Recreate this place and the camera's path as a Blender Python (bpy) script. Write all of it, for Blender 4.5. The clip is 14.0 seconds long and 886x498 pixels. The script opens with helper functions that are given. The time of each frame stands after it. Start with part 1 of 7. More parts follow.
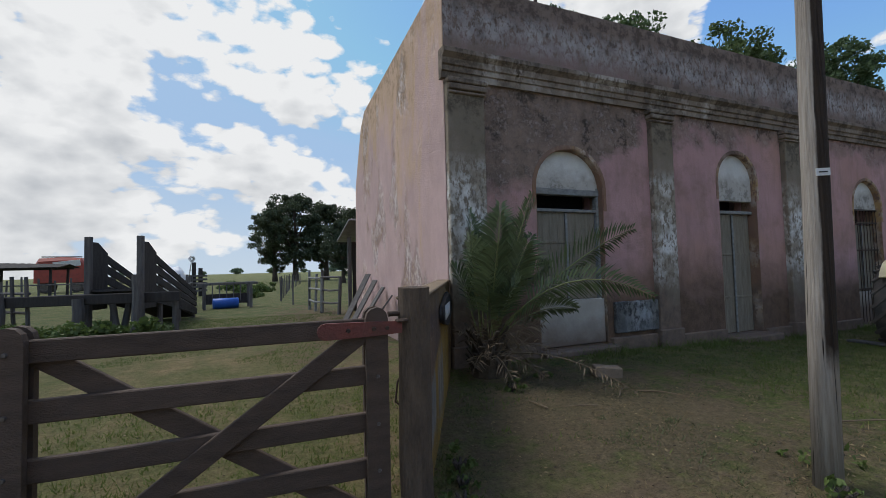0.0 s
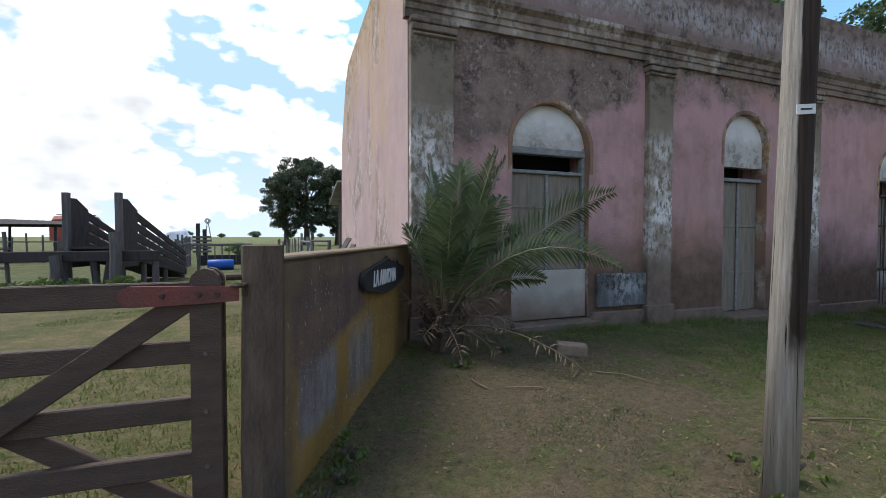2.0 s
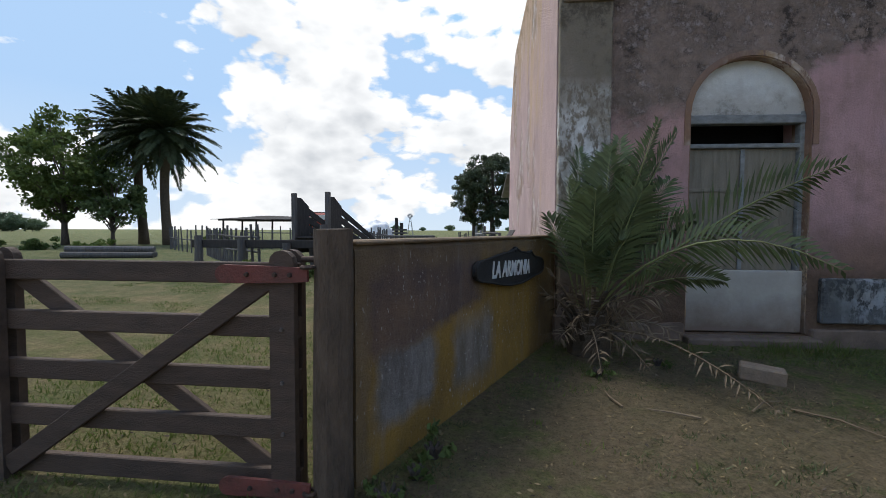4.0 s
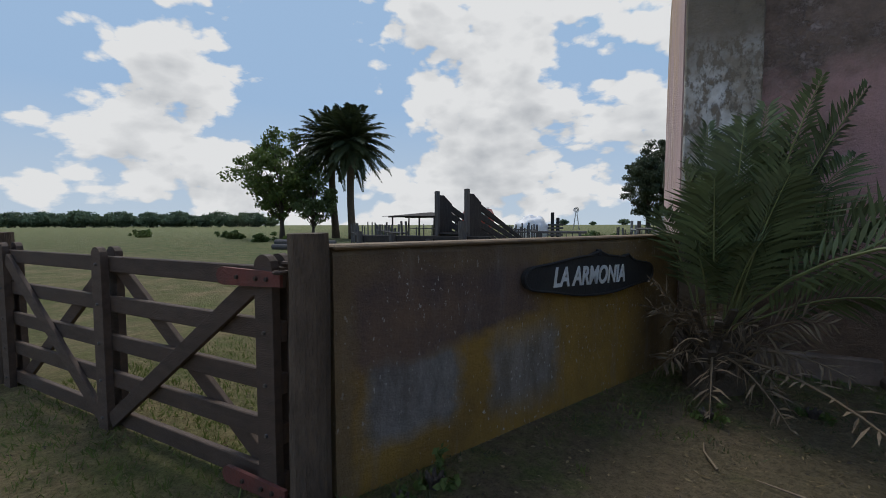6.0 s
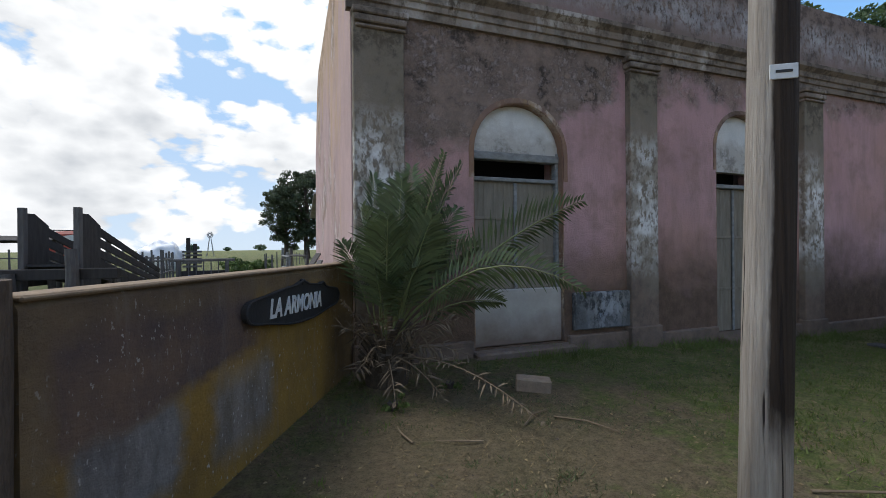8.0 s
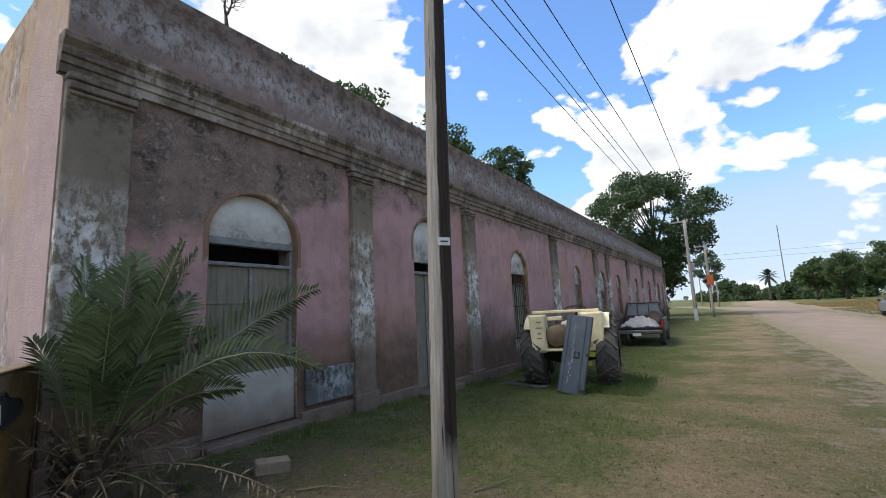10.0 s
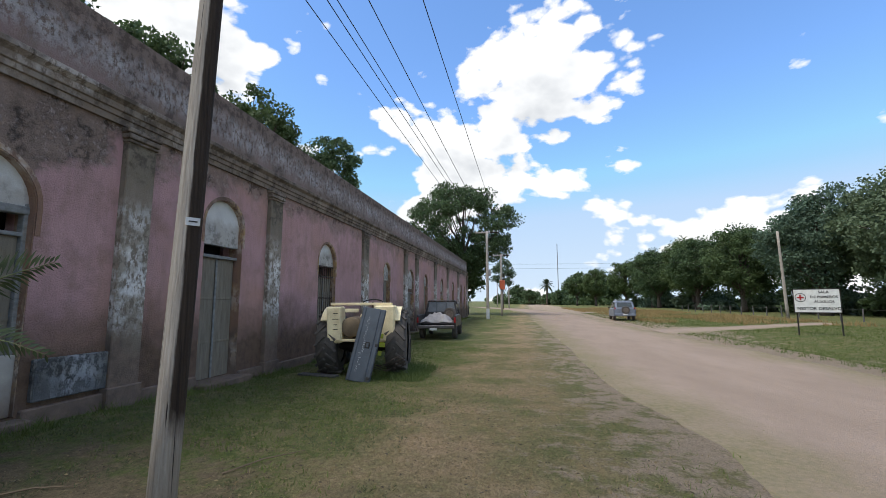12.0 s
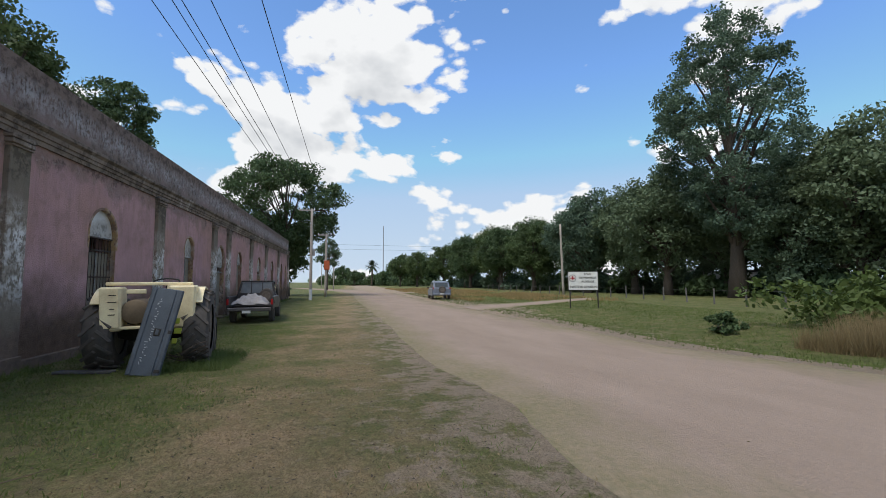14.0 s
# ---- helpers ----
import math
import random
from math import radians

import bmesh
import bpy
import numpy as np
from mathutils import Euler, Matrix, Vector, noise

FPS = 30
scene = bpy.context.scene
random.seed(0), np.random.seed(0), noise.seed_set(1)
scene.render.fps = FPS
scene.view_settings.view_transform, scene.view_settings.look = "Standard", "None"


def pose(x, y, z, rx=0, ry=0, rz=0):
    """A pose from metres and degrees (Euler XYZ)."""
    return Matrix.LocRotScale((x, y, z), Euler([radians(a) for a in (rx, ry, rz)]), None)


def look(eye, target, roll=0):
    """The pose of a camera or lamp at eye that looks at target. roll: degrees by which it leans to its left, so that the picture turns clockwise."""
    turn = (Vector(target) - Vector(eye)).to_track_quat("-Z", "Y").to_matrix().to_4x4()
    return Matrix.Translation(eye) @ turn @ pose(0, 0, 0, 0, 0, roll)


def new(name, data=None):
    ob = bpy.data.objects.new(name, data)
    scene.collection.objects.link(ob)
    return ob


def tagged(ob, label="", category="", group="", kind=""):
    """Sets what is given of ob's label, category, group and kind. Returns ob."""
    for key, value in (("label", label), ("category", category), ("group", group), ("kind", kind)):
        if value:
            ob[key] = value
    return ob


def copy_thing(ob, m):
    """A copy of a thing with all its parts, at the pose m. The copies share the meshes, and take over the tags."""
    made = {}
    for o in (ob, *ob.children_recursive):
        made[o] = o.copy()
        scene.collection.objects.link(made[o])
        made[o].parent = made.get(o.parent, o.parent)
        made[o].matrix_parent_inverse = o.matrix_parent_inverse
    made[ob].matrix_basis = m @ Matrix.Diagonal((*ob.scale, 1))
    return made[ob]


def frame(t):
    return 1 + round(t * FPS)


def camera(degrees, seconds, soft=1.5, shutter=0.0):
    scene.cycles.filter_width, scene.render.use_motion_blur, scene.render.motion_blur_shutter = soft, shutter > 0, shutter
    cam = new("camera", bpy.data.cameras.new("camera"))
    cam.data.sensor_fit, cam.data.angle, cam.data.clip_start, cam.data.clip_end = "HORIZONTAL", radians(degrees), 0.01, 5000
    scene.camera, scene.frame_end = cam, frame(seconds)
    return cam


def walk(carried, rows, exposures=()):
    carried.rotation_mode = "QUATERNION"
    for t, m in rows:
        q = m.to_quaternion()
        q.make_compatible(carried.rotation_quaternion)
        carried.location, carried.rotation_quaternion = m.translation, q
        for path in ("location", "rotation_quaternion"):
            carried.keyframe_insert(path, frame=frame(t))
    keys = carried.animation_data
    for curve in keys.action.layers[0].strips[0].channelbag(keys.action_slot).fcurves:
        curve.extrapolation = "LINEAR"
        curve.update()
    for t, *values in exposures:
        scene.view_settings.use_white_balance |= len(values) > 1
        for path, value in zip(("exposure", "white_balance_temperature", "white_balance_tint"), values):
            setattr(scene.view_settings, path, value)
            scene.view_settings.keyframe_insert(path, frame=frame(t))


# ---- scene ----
cam = camera(91.7, 14.0, soft=0.85)

PATH = [
    (0, (-2.334, -5.393, 1.339), (-1.564, -3.549, 1.428), -1.5),
    (0.5, (-2.153, -5.387, 1.316), (-1.333, -3.564, 1.393), -1.4),
    (1, (-1.952, -5.355, 1.277), (-1.117, -3.538, 1.304), -0.8),
    (1.5, (-1.73, -5.276, 1.246), (-0.902, -3.456, 1.238), -0.1),
    (2, (-1.492, -5.19, 1.275), (-0.79, -3.318, 1.218), -0.0),
    (2.5, (-1.279, -5.154, 1.277), (-0.94, -3.184, 1.211), 0.9),
    (3, (-1.153, -5.108, 1.266), (-1.1, -3.11, 1.183), 1.4),
    (3.5, (-1.104, -5.112, 1.264), (-1.166, -3.115, 1.178), 0.5),
    (4, (-0.943, -5.023, 1.234), (-1.083, -3.03, 1.147), 0.2),
    (4.2, (-0.834, -4.943, 1.239), (-1.08, -2.96, 1.149), 0.1),
    (6.3, (-0.214, -4.538, 1.292), (-1.103, -2.75, 1.179), -0.1),
    (6.5, (-0.231, -4.611, 1.305), (-1.024, -2.779, 1.195), -0.1),
    (7, (-0.336, -4.626, 1.307), (-0.665, -2.655, 1.241), 0.8),
    (7.5, (-0.482, -4.685, 1.307), (-0.333, -2.691, 1.269), -0.5),
    (8, (-0.685, -4.803, 1.324), (-0.005, -2.923, 1.321), -0.5),
    (8.5, (-0.86, -4.928, 1.383), (0.162, -3.211, 1.478), -1.4),
    (8.7, (-0.955, -4.974, 1.398), (0.19, -3.339, 1.533), -1.6),
    (10.8, (-1.328, -5.477, 1.477), (0.408, -4.533, 1.789), -2.4),
    (11, (-1.355, -5.548, 1.452), (0.386, -4.615, 1.766), -2.1),
    (11.5, (-1.408, -5.688, 1.423), (0.418, -4.929, 1.726), -0.9),
    (12, (-1.369, -5.763, 1.401), (0.583, -5.4, 1.642), -0.1),
    (12.5, (-1.245, -5.7, 1.416), (0.739, -5.57, 1.631), 0.7),
    (13, (-1.233, -5.739, 1.407), (0.757, -5.816, 1.591), 0.3),
    (13.5, (-1.208, -5.76, 1.39), (0.772, -5.981, 1.559), 0.2),
    (14, (-1.214, -5.816, 1.36), (0.734, -6.242, 1.512), -0.2),
]

EXPOSURES = [(0, 0.28), (1.0, 0.68), (1.5, 0.78), (2.2, 0.9), (3.5, 0.66), (4.2, 0.56), (6.5, 0.05), (7.5, 0.55), (8.0, 0.6), (8.5, 0.76), (11, 0.66), (13, 0.55), (14, 0.4)]
walk(cam, [(t, look(eye, target, roll)) for t, eye, target, roll in PATH], EXPOSURES)

# ---- light ----
SUN_EL, SUN_AZ = 58, 132          # azimuth counted from +x towards +y
SUN_DIR = Vector((math.cos(radians(SUN_AZ)) * math.cos(radians(SUN_EL)), math.sin(radians(SUN_AZ)) * math.cos(radians(SUN_EL)), math.sin(radians(SUN_EL))))
sun_lamp = bpy.data.lights.new("sun", "SUN")
sun_lamp.energy, sun_lamp.angle, sun_lamp.color = 2.0, radians(24), (1.0, 0.96, 0.9)
sun = new("sun", sun_lamp)
sun.matrix_world = look(SUN_DIR * 50, (0, 0, 0))


def nodes_of(tree):
    """Short makers for nodes and links of a node tree."""
    def n(what, **values):
        node = tree.nodes.new(what)
        for key, value in values.items():
            if key == "op":
                node.operation = value
            elif key == "blend":
                node.blend_type = value
            elif key == "ins":
                for slot, v in value.items():
                    if isinstance(v, bpy.types.NodeSocket):
                        tree.links.new(v, node.inputs[slot])
                    else:
                        node.inputs[slot].default_value = v
        return node
    return n


def blend(tree, n, fac, a, b):
    mix = n("ShaderNodeMix")
    mix.data_type = "RGBA"
    for slot, v in ((0, fac), (6, a), (7, b)):
        if isinstance(v, bpy.types.NodeSocket):
            tree.links.new(v, mix.inputs[slot])
        else:
            mix.inputs[slot].default_value = v if slot == 0 else (*v[:3], 1)
    return mix.outputs[2]


def build_world():
    world = bpy.data.worlds.new("sky")
    scene.world = world
    world.use_nodes = True
    tree = world.node_tree
    tree.nodes.clear()
    n = nodes_of(tree)
    sky = n("ShaderNodeTexSky")
    sky.sky_type, sky.sun_disc = "NISHITA", False
    sky.sun_elevation, sky.sun_rotation = radians(SUN_EL), radians(90 - SUN_AZ)
    sky.air_density, sky.dust_density, sky.ozone_density = 1.1, 0.6, 2.0
    coord = n("ShaderNodeTexCoord")
    sep = n("ShaderNodeSeparateXYZ", ins={0: coord.outputs["Generated"]})
    # heaps of cumulus: a broad field that decides where they stand, billows on their outlines
    dome = n("ShaderNodeVectorMath", op="MULTIPLY", ins={0: coord.outputs["Generated"], 1: (1.0, 1.0, 1.75)})

    def field(vec):
        return n("ShaderNodeTexNoise", ins={"Vector": vec, "Scale": 2.5, "Detail": 12.0, "Roughness": 0.55, "Distortion": 0.15}).outputs["Fac"]

    def billow(vec, scale):
        v = n("ShaderNodeTexVoronoi", ins={"Vector": vec, "Scale": scale})
        return v.outputs["Distance"]

    def density(vec):
        puff = n("ShaderNodeMath", op="MULTIPLY_ADD", ins={0: billow(vec, 13.0), 1: -0.115, 2: field(vec)})
        return n("ShaderNodeMath", op="MULTIPLY_ADD", ins={0: billow(vec, 31.0), 1: -0.06, 2: puff.outputs[0]}).outputs[0]

    moved = n("ShaderNodeVectorMath", op="ADD", ins={0: dome.outputs[0], 1: (1.7, 0.4, 0.25)})
    body = density(moved.outputs[0])
    shifted = n("ShaderNodeVectorMath", op="ADD", ins={0: moved.outputs[0], 1: (SUN_DIR.x * 0.04, SUN_DIR.y * 0.04, 0.085)})
    above = density(shifted.outputs[0])
    # heavier cover over the pasture, scattered heaps over the road
    side = n("ShaderNodeVectorMath", op="DOT_PRODUCT", ins={0: coord.outputs["Generated"], 1: (-0.75, 0.66, 0.0)})
    cover = n("ShaderNodeMapRange", ins={0: side.outputs["Value"], 1: -0.5, 2: 0.35, 3: 0.012, 4: 0.04})
    dens = n("ShaderNodeMath", op="ADD", ins={0: body, 1: cover.outputs[0]})
    mask = n("ShaderNodeMapRange", ins={0: dens.outputs[0], 1: 0.455, 2: 0.485})
    # white crowns, greyer undersides and thick middles
    slope = n("ShaderNodeMath", op="SUBTRACT", ins={0: above, 1: body})
    thick = n("ShaderNodeMapRange", ins={0: dens.outputs[0], 1: 0.50, 2: 0.64, 3: 0.0, 4: 0.55})
    shade = n("ShaderNodeMath", op="MULTIPLY_ADD", ins={0: slope.outputs[0], 1: 4.2, 2: thick.outputs[0]})
    shade.use_clamp = True
    tint = blend(tree, n, shade.outputs[0], (6.9, 7.0, 7.1), (3.4, 3.65, 4.0))
    low = n("ShaderNodeMapRange", ins={0: sep.outputs[2], 1: 0.0, 2: 0.25, 3: 0.75, 4: 0.0})
    sky_tone = n("ShaderNodeMix", ins={})
    sky_tone.data_type, sky_tone.blend_type = "RGBA", "MULTIPLY"
    tree.links.new(sky.outputs[0], sky_tone.inputs[6])
    sky_tone.inputs[7].default_value = (1.12, 1.42, 1.75, 1)
    sky_tone.inputs[0].default_value = 1.0
    capped = n("ShaderNodeMix")
    capped.data_type, capped.blend_type = "RGBA", "DARKEN"
    capped.inputs[0].default_value = 1.0
    tree.links.new(sky_tone.outputs[2], capped.inputs[6])
    capped.inputs[7].default_value = (3.0, 4.4, 6.4, 1)
    hazed = blend(tree, n, low.outputs[0], capped.outputs[2], (5.0, 5.7, 6.3))
    both = blend(tree, n, mask.outputs[0], hazed, tint)
    back = n("ShaderNodeBackground", ins={0: both, 1: 0.1})
    out = n("ShaderNodeOutputWorld")
    tree.links.new(back.outputs[0], out.inputs[0])


build_world()

# ---- materials ----


def make(name, roughness=0.9, metallic=0.0, specular=0.3):
    """An empty procedural material: its node maker, its shader and its object coordinates."""
    m = bpy.data.materials.new(name)
    m.use_nodes = True
    tree = m.node_tree
    n = nodes_of(tree)
    shader = tree.nodes["Principled BSDF"]
    shader.inputs["Roughness"].default_value = roughness
    shader.inputs["Metallic"].default_value = metallic
    shader.inputs["Specular IOR Level"].default_value = specular
    coord = n("ShaderNodeTexCoord")
    return m, tree, n, shader, coord.outputs["Object"]


def noise_fac(n, vec, scale, detail=5.0, rough=0.55, lo=0.0, hi=1.0, distortion=0.0):
    tex = n("ShaderNodeTexNoise", ins={"Vector": vec, "Scale": scale, "Detail": detail, "Roughness": rough, "Distortion": distortion})
    rng = n("ShaderNodeMapRange", ins={0: tex.outputs["Fac"], 1: lo, 2: hi})
    return rng.outputs[0]


def times(n, a, b):
    return n("ShaderNodeMath", op="MULTIPLY", ins={0: a, 1: b}).outputs[0]


def stretch(n, vec, sx, sy, sz):
    return n("ShaderNodeVectorMath", op="MULTIPLY", ins={0: vec, 1: (sx, sy, sz)}).outputs[0]


def bump(tree, n, shader, height, strength=0.5, distance=0.02):
    b = n("ShaderNodeBump", ins={"Strength": strength, "Distance": distance, "Height": height})
    tree.links.new(b.outputs[0], shader.inputs["Normal"])


def plain(name, base, dark=None, scale=6.0, roughness=0.85, metallic=0.0, relief=0.3, grain=(1, 1, 1), fine=60.0, vary=0.0):
    """A surface of two tones with stains, fine grain and a little relief."""
    m, tree, n, shader, vec = make(name, roughness, metallic)
    dark = dark or tuple(c * 0.6 for c in base)
    v = stretch(n, vec, *grain)
    big = noise_fac(n, v, scale, 5, 0.6, 0.3, 0.7)
    col = blend(tree, n, big, base, dark)
    small = noise_fac(n, v, fine, 3, 0.6, 0.25, 0.75)
    lighter = tuple(min(1, c * 1.25 + 0.01) for c in base)
    col = blend(tree, n, times(n, small, 0.35), col, lighter)
    if vary:
        info = n("ShaderNodeObjectInfo")
        geo = n("ShaderNodeNewGeometry")
        r = n("ShaderNodeMath", op="ADD", ins={0: info.outputs["Random"], 1: geo.outputs["Random Per Island"]})
        r = n("ShaderNodeMath", op="FRACT", ins={0: r.outputs[0]})
        col = blend(tree, n, times(n, r.outputs[0], vary), col, tuple(c * 0.35 for c in base))
    tree.links.new(col, shader.inputs["Base Color"])
    if relief:
        bump(tree, n, shader, small, relief, 0.01)
    return m


def plaster(name, paint, mould, bare, pale, mould_amount, flake_amount, height_lo, height_hi, flake_lo=0.0, flake_hi=9.0, foot=0.9, relief=0.5, run=0.6, crust=7.0):
    """Old lime plaster: paint, ragged mould that gathers between two heights, damp at the foot, flaked islands of pale lime and bare mortar."""
    m, tree, n, shader, vec = make(name, 0.93, 0, 0.15)
    sep = n("ShaderNodeSeparateXYZ", ins={0: vec})
    tone = noise_fac(n, vec, 1.1, 8, 0.66, 0.32, 0.70)
    col = blend(tree, n, tone, paint, tuple(c * 0.74 for c in paint))
    fade = noise_fac(n, stretch(n, vec, 1, 1, 0.3), 3.2, 8, 0.72, 0.48, 0.72)
    col = blend(tree, n, times(n, fade, 0.4), col, bare)
    grit = noise_fac(n, vec, 55.0, 5, 0.7, 0.3, 0.7)
    col = blend(tree, n, times(n, grit, 0.28), col, tuple(c * 0.45 for c in paint))
    # damp and splashed earth low down
    rise = n("ShaderNodeMapRange", ins={0: sep.outputs[2], 1: 1.5, 2: 0.25, 3: -0.2, 4: 0.26})
    wet = n("ShaderNodeTexNoise", ins={"Vector": stretch(n, vec, 1, 1, 0.55), "Scale": 0.9, "Detail": 10.0, "Roughness": 0.66}).outputs["Fac"]
    wet = n("ShaderNodeMath", op="ADD", ins={0: wet, 1: rise.outputs[0]})
    damp = n("ShaderNodeMapRange", ins={0: wet.outputs[0], 1: 0.46, 2: 0.60})
    soil = blend(tree, n, noise_fac(n, vec, 6.0, 6, 0.7, 0.35, 0.65), (0.215, 0.155, 0.12), (0.13, 0.10, 0.08))
    col = blend(tree, n, times(n, damp.outputs[0], foot), col, soil)
    # mould in ragged blotches
    up = n("ShaderNodeMapRange", ins={0: sep.outputs[2], 1: height_lo, 2: height_hi, 3: -0.17, 4: 0.19})
    spread = n("ShaderNodeTexNoise", ins={"Vector": stretch(n, vec, 1.0, 1.0, run), "Scale": 0.75, "Detail": 12.0, "Roughness": 0.72, "Distortion": 0.3}).outputs["Fac"]
    spread = n("ShaderNodeMath", op="ADD", ins={0: spread, 1: up.outputs[0]})
    haze = n("ShaderNodeMapRange", ins={0: spread.outputs[0], 1: 0.42, 2: 0.54})
    core = n("ShaderNodeMapRange", ins={0: spread.outputs[0], 1: 0.53, 2: 0.60})
    black = noise_fac(n, vec, 4.5, 10, 0.74, 0.46, 0.56)
    col = blend(tree, n, times(n, haze.outputs[0], mould_amount * 0.72), col, tuple(c * 2.0 for c in mould))
    col = blend(tree, n, times(n, times(n, core.outputs[0], black), mould_amount * 0.8), col, tuple(c * 0.75 for c in mould))
    # flaked islands
    zone_a = n("ShaderNodeMapRange", ins={0: sep.outputs[2], 1: flake_lo, 2: flake_lo + 0.5})
    zone_b = n("ShaderNodeMapRange", ins={0: sep.outputs[2], 1: flake_hi, 2: flake_hi - 0.5})
    zone = times(n, zone_a.outputs[0], zone_b.outputs[0])
    where = noise_fac(n, stretch(n, vec, 1, 1, 0.7), 0.9, 5, 0.62, 0.64 - 0.22 * flake_amount, 0.74 - 0.22 * flake_amount)
    flake = noise_fac(n, stretch(n, vec, 1.2, 1.2, 0.7), crust, 10, 0.74, 0.44, 0.51)
    flake = times(n, times(n, flake, where), zone)
    pale_mix = noise_fac(n, vec, 2.2, 6, 0.65, 0.42, 0.58)
    col = blend(tree, n, flake, col, blend(tree, n, pale_mix, pale, bare))
    tree.links.new(col, shader.inputs["Base Color"])
    fine = noise_fac(n, vec, 38.0, 6, 0.7)
    h = n("ShaderNodeMath", op="MULTIPLY_ADD", ins={0: flake, 1: -0.9, 2: fine})
    bump(tree, n, shader, h.outputs[0], relief, 0.025)
    return m


def front_material():
    """Mauve lime paint: brown mould above a ragged line over the first bays, crackled flakes in it, black bloom under the cornice, damp brown foot."""
    m, tree, n, shader, vec = make("mauve_pink_plaster", 0.93, 0, 0.15)
    sep = n("ShaderNodeSeparateXYZ", ins={0: vec})
    col = blend(tree, n, noise_fac(n, vec, 0.7, 7, 0.62, 0.34, 0.66), (0.62, 0.385, 0.385), (0.49, 0.30, 0.295))
    col = blend(tree, n, times(n, noise_fac(n, vec, 0.45, 4, 0.55, 0.48, 0.64), 0.7), col, (0.53, 0.315, 0.24))
    col = blend(tree, n, times(n, noise_fac(n, stretch(n, vec, 1, 1, 0.22), 5.0, 7, 0.7, 0.46, 0.70), 0.6), col, (0.34, 0.23, 0.185))
    col = blend(tree, n, times(n, noise_fac(n, vec, 1.3, 10, 0.72, 0.5, 0.66), 0.7), col, (0.31, 0.205, 0.165))
    col = blend(tree, n, times(n, noise_fac(n, vec, 60, 5, 0.7, 0.3, 0.7), 0.3), col, (0.24, 0.14, 0.155))
    # mould above a ragged line that climbs along the first bay
    wide = n("ShaderNodeTexNoise", ins={"Vector": vec, "Scale": 0.8, "Detail": 11.0, "Roughness": 0.68, "Distortion": 0.4}).outputs["Fac"]
    line = n("ShaderNodeMapRange", ins={0: sep.outputs[0], 1: 1.9, 2: 3.7, 3: 2.5, 4: 3.6})
    lift = n("ShaderNodeMath", op="MULTIPLY_ADD", ins={0: wide, 1: 2.4, 2: -1.2})
    over = n("ShaderNodeMath", op="SUBTRACT", ins={0: sep.outputs[2], 1: line.outputs[0]})
    over = n("ShaderNodeMath", op="ADD", ins={0: over.outputs[0], 1: lift.outputs[0]})
    reach = n("ShaderNodeMapRange", ins={0: sep.outputs[0], 1: 4.5, 2: 9.0, 3: 0.95, 4: 0.6})
    mould = times(n, n("ShaderNodeMapRange", ins={0: over.outputs[0], 1: -0.08, 2: 0.22}).outputs[0], reach.outputs[0])
    brown = blend(tree, n, noise_fac(n, vec, 3.4, 9, 0.72, 0.36, 0.64), (0.33, 0.245, 0.20), (0.15, 0.115, 0.09))
    col = blend(tree, n, mould, col, brown)
    bloom = n("ShaderNodeMath", op="MULTIPLY_ADD", ins={0: sep.outputs[2], 1: 0.14, 2: noise_fac(n, vec, 1.7, 10, 0.74, 0.3, 0.8)})
    bloom = times(n, n("ShaderNodeMapRange", ins={0: bloom.outputs[0], 1: 0.99, 2: 1.10}).outputs[0], mould)
    col = blend(tree, n, times(n, bloom, 0.85), col, (0.048, 0.04, 0.035))
    # crackle: curled flakes with pale lime beneath and dark gaps between
    warp = n("ShaderNodeTexNoise", ins={"Vector": vec, "Scale": 6.0, "Detail": 4.0, "Roughness": 0.6})
    bent = n("ShaderNodeVectorMath", op="MULTIPLY_ADD", ins={0: warp.outputs["Color"], 1: (0.16, 0.16, 0.16), 2: vec})
    cells = n("ShaderNodeTexVoronoi", ins={"Vector": bent.outputs[0], "Scale": 11.0})
    cells.feature = "DISTANCE_TO_EDGE"
    gap = n("ShaderNodeMapRange", ins={0: cells.outputs["Distance"], 1: 0.07, 2: 0.015}).outputs[0]
    where = times(n, noise_fac(n, vec, 1.5, 6, 0.66, 0.44, 0.58), mould)
    gap = times(n, gap, where)
    flake = times(n, times(n, noise_fac(n, vec, 11, 9, 0.76, 0.50, 0.56), where), 0.75)
    col = blend(tree, n, flake, col, (0.50, 0.41, 0.375))
    col = blend(tree, n, times(n, gap, 0.22), col, (0.08, 0.062, 0.055))
    chip = times(n, noise_fac(n, vec, 9, 8, 0.72, 0.64, 0.67), noise_fac(n, vec, 0.8, 3, 0.5, 0.46, 0.6))
    col = blend(tree, n, times(n, chip, 0.8), col, (0.52, 0.42, 0.41))
    # damp earth colour that climbs from the foot
    rise = n("ShaderNodeMath", op="MULTIPLY_ADD", ins={0: wide, 1: -1.7, 2: sep.outputs[2]})
    damp = n("ShaderNodeMapRange", ins={0: rise.outputs[0], 1: 0.72, 2: -0.20}).outputs[0]
    soil = blend(tree, n, noise_fac(n, vec, 5.0, 8, 0.7, 0.35, 0.65), (0.165, 0.112, 0.072), (0.085, 0.06, 0.04))
    col = blend(tree, n, times(n, damp, 0.92), col, soil)
    tree.links.new(col, shader.inputs["Base Color"])
    h = n("ShaderNodeMath", op="MULTIPLY_ADD", ins={0: flake, 1: -0.8, 2: noise_fac(n, vec, 38.0, 6, 0.7)})
    h = n("ShaderNodeMath", op="MULTIPLY_ADD", ins={0: gap, 1: -0.3, 2: h.outputs[0]})
    bump(tree, n, shader, h.outputs[0], 0.9, 0.03)
    return m


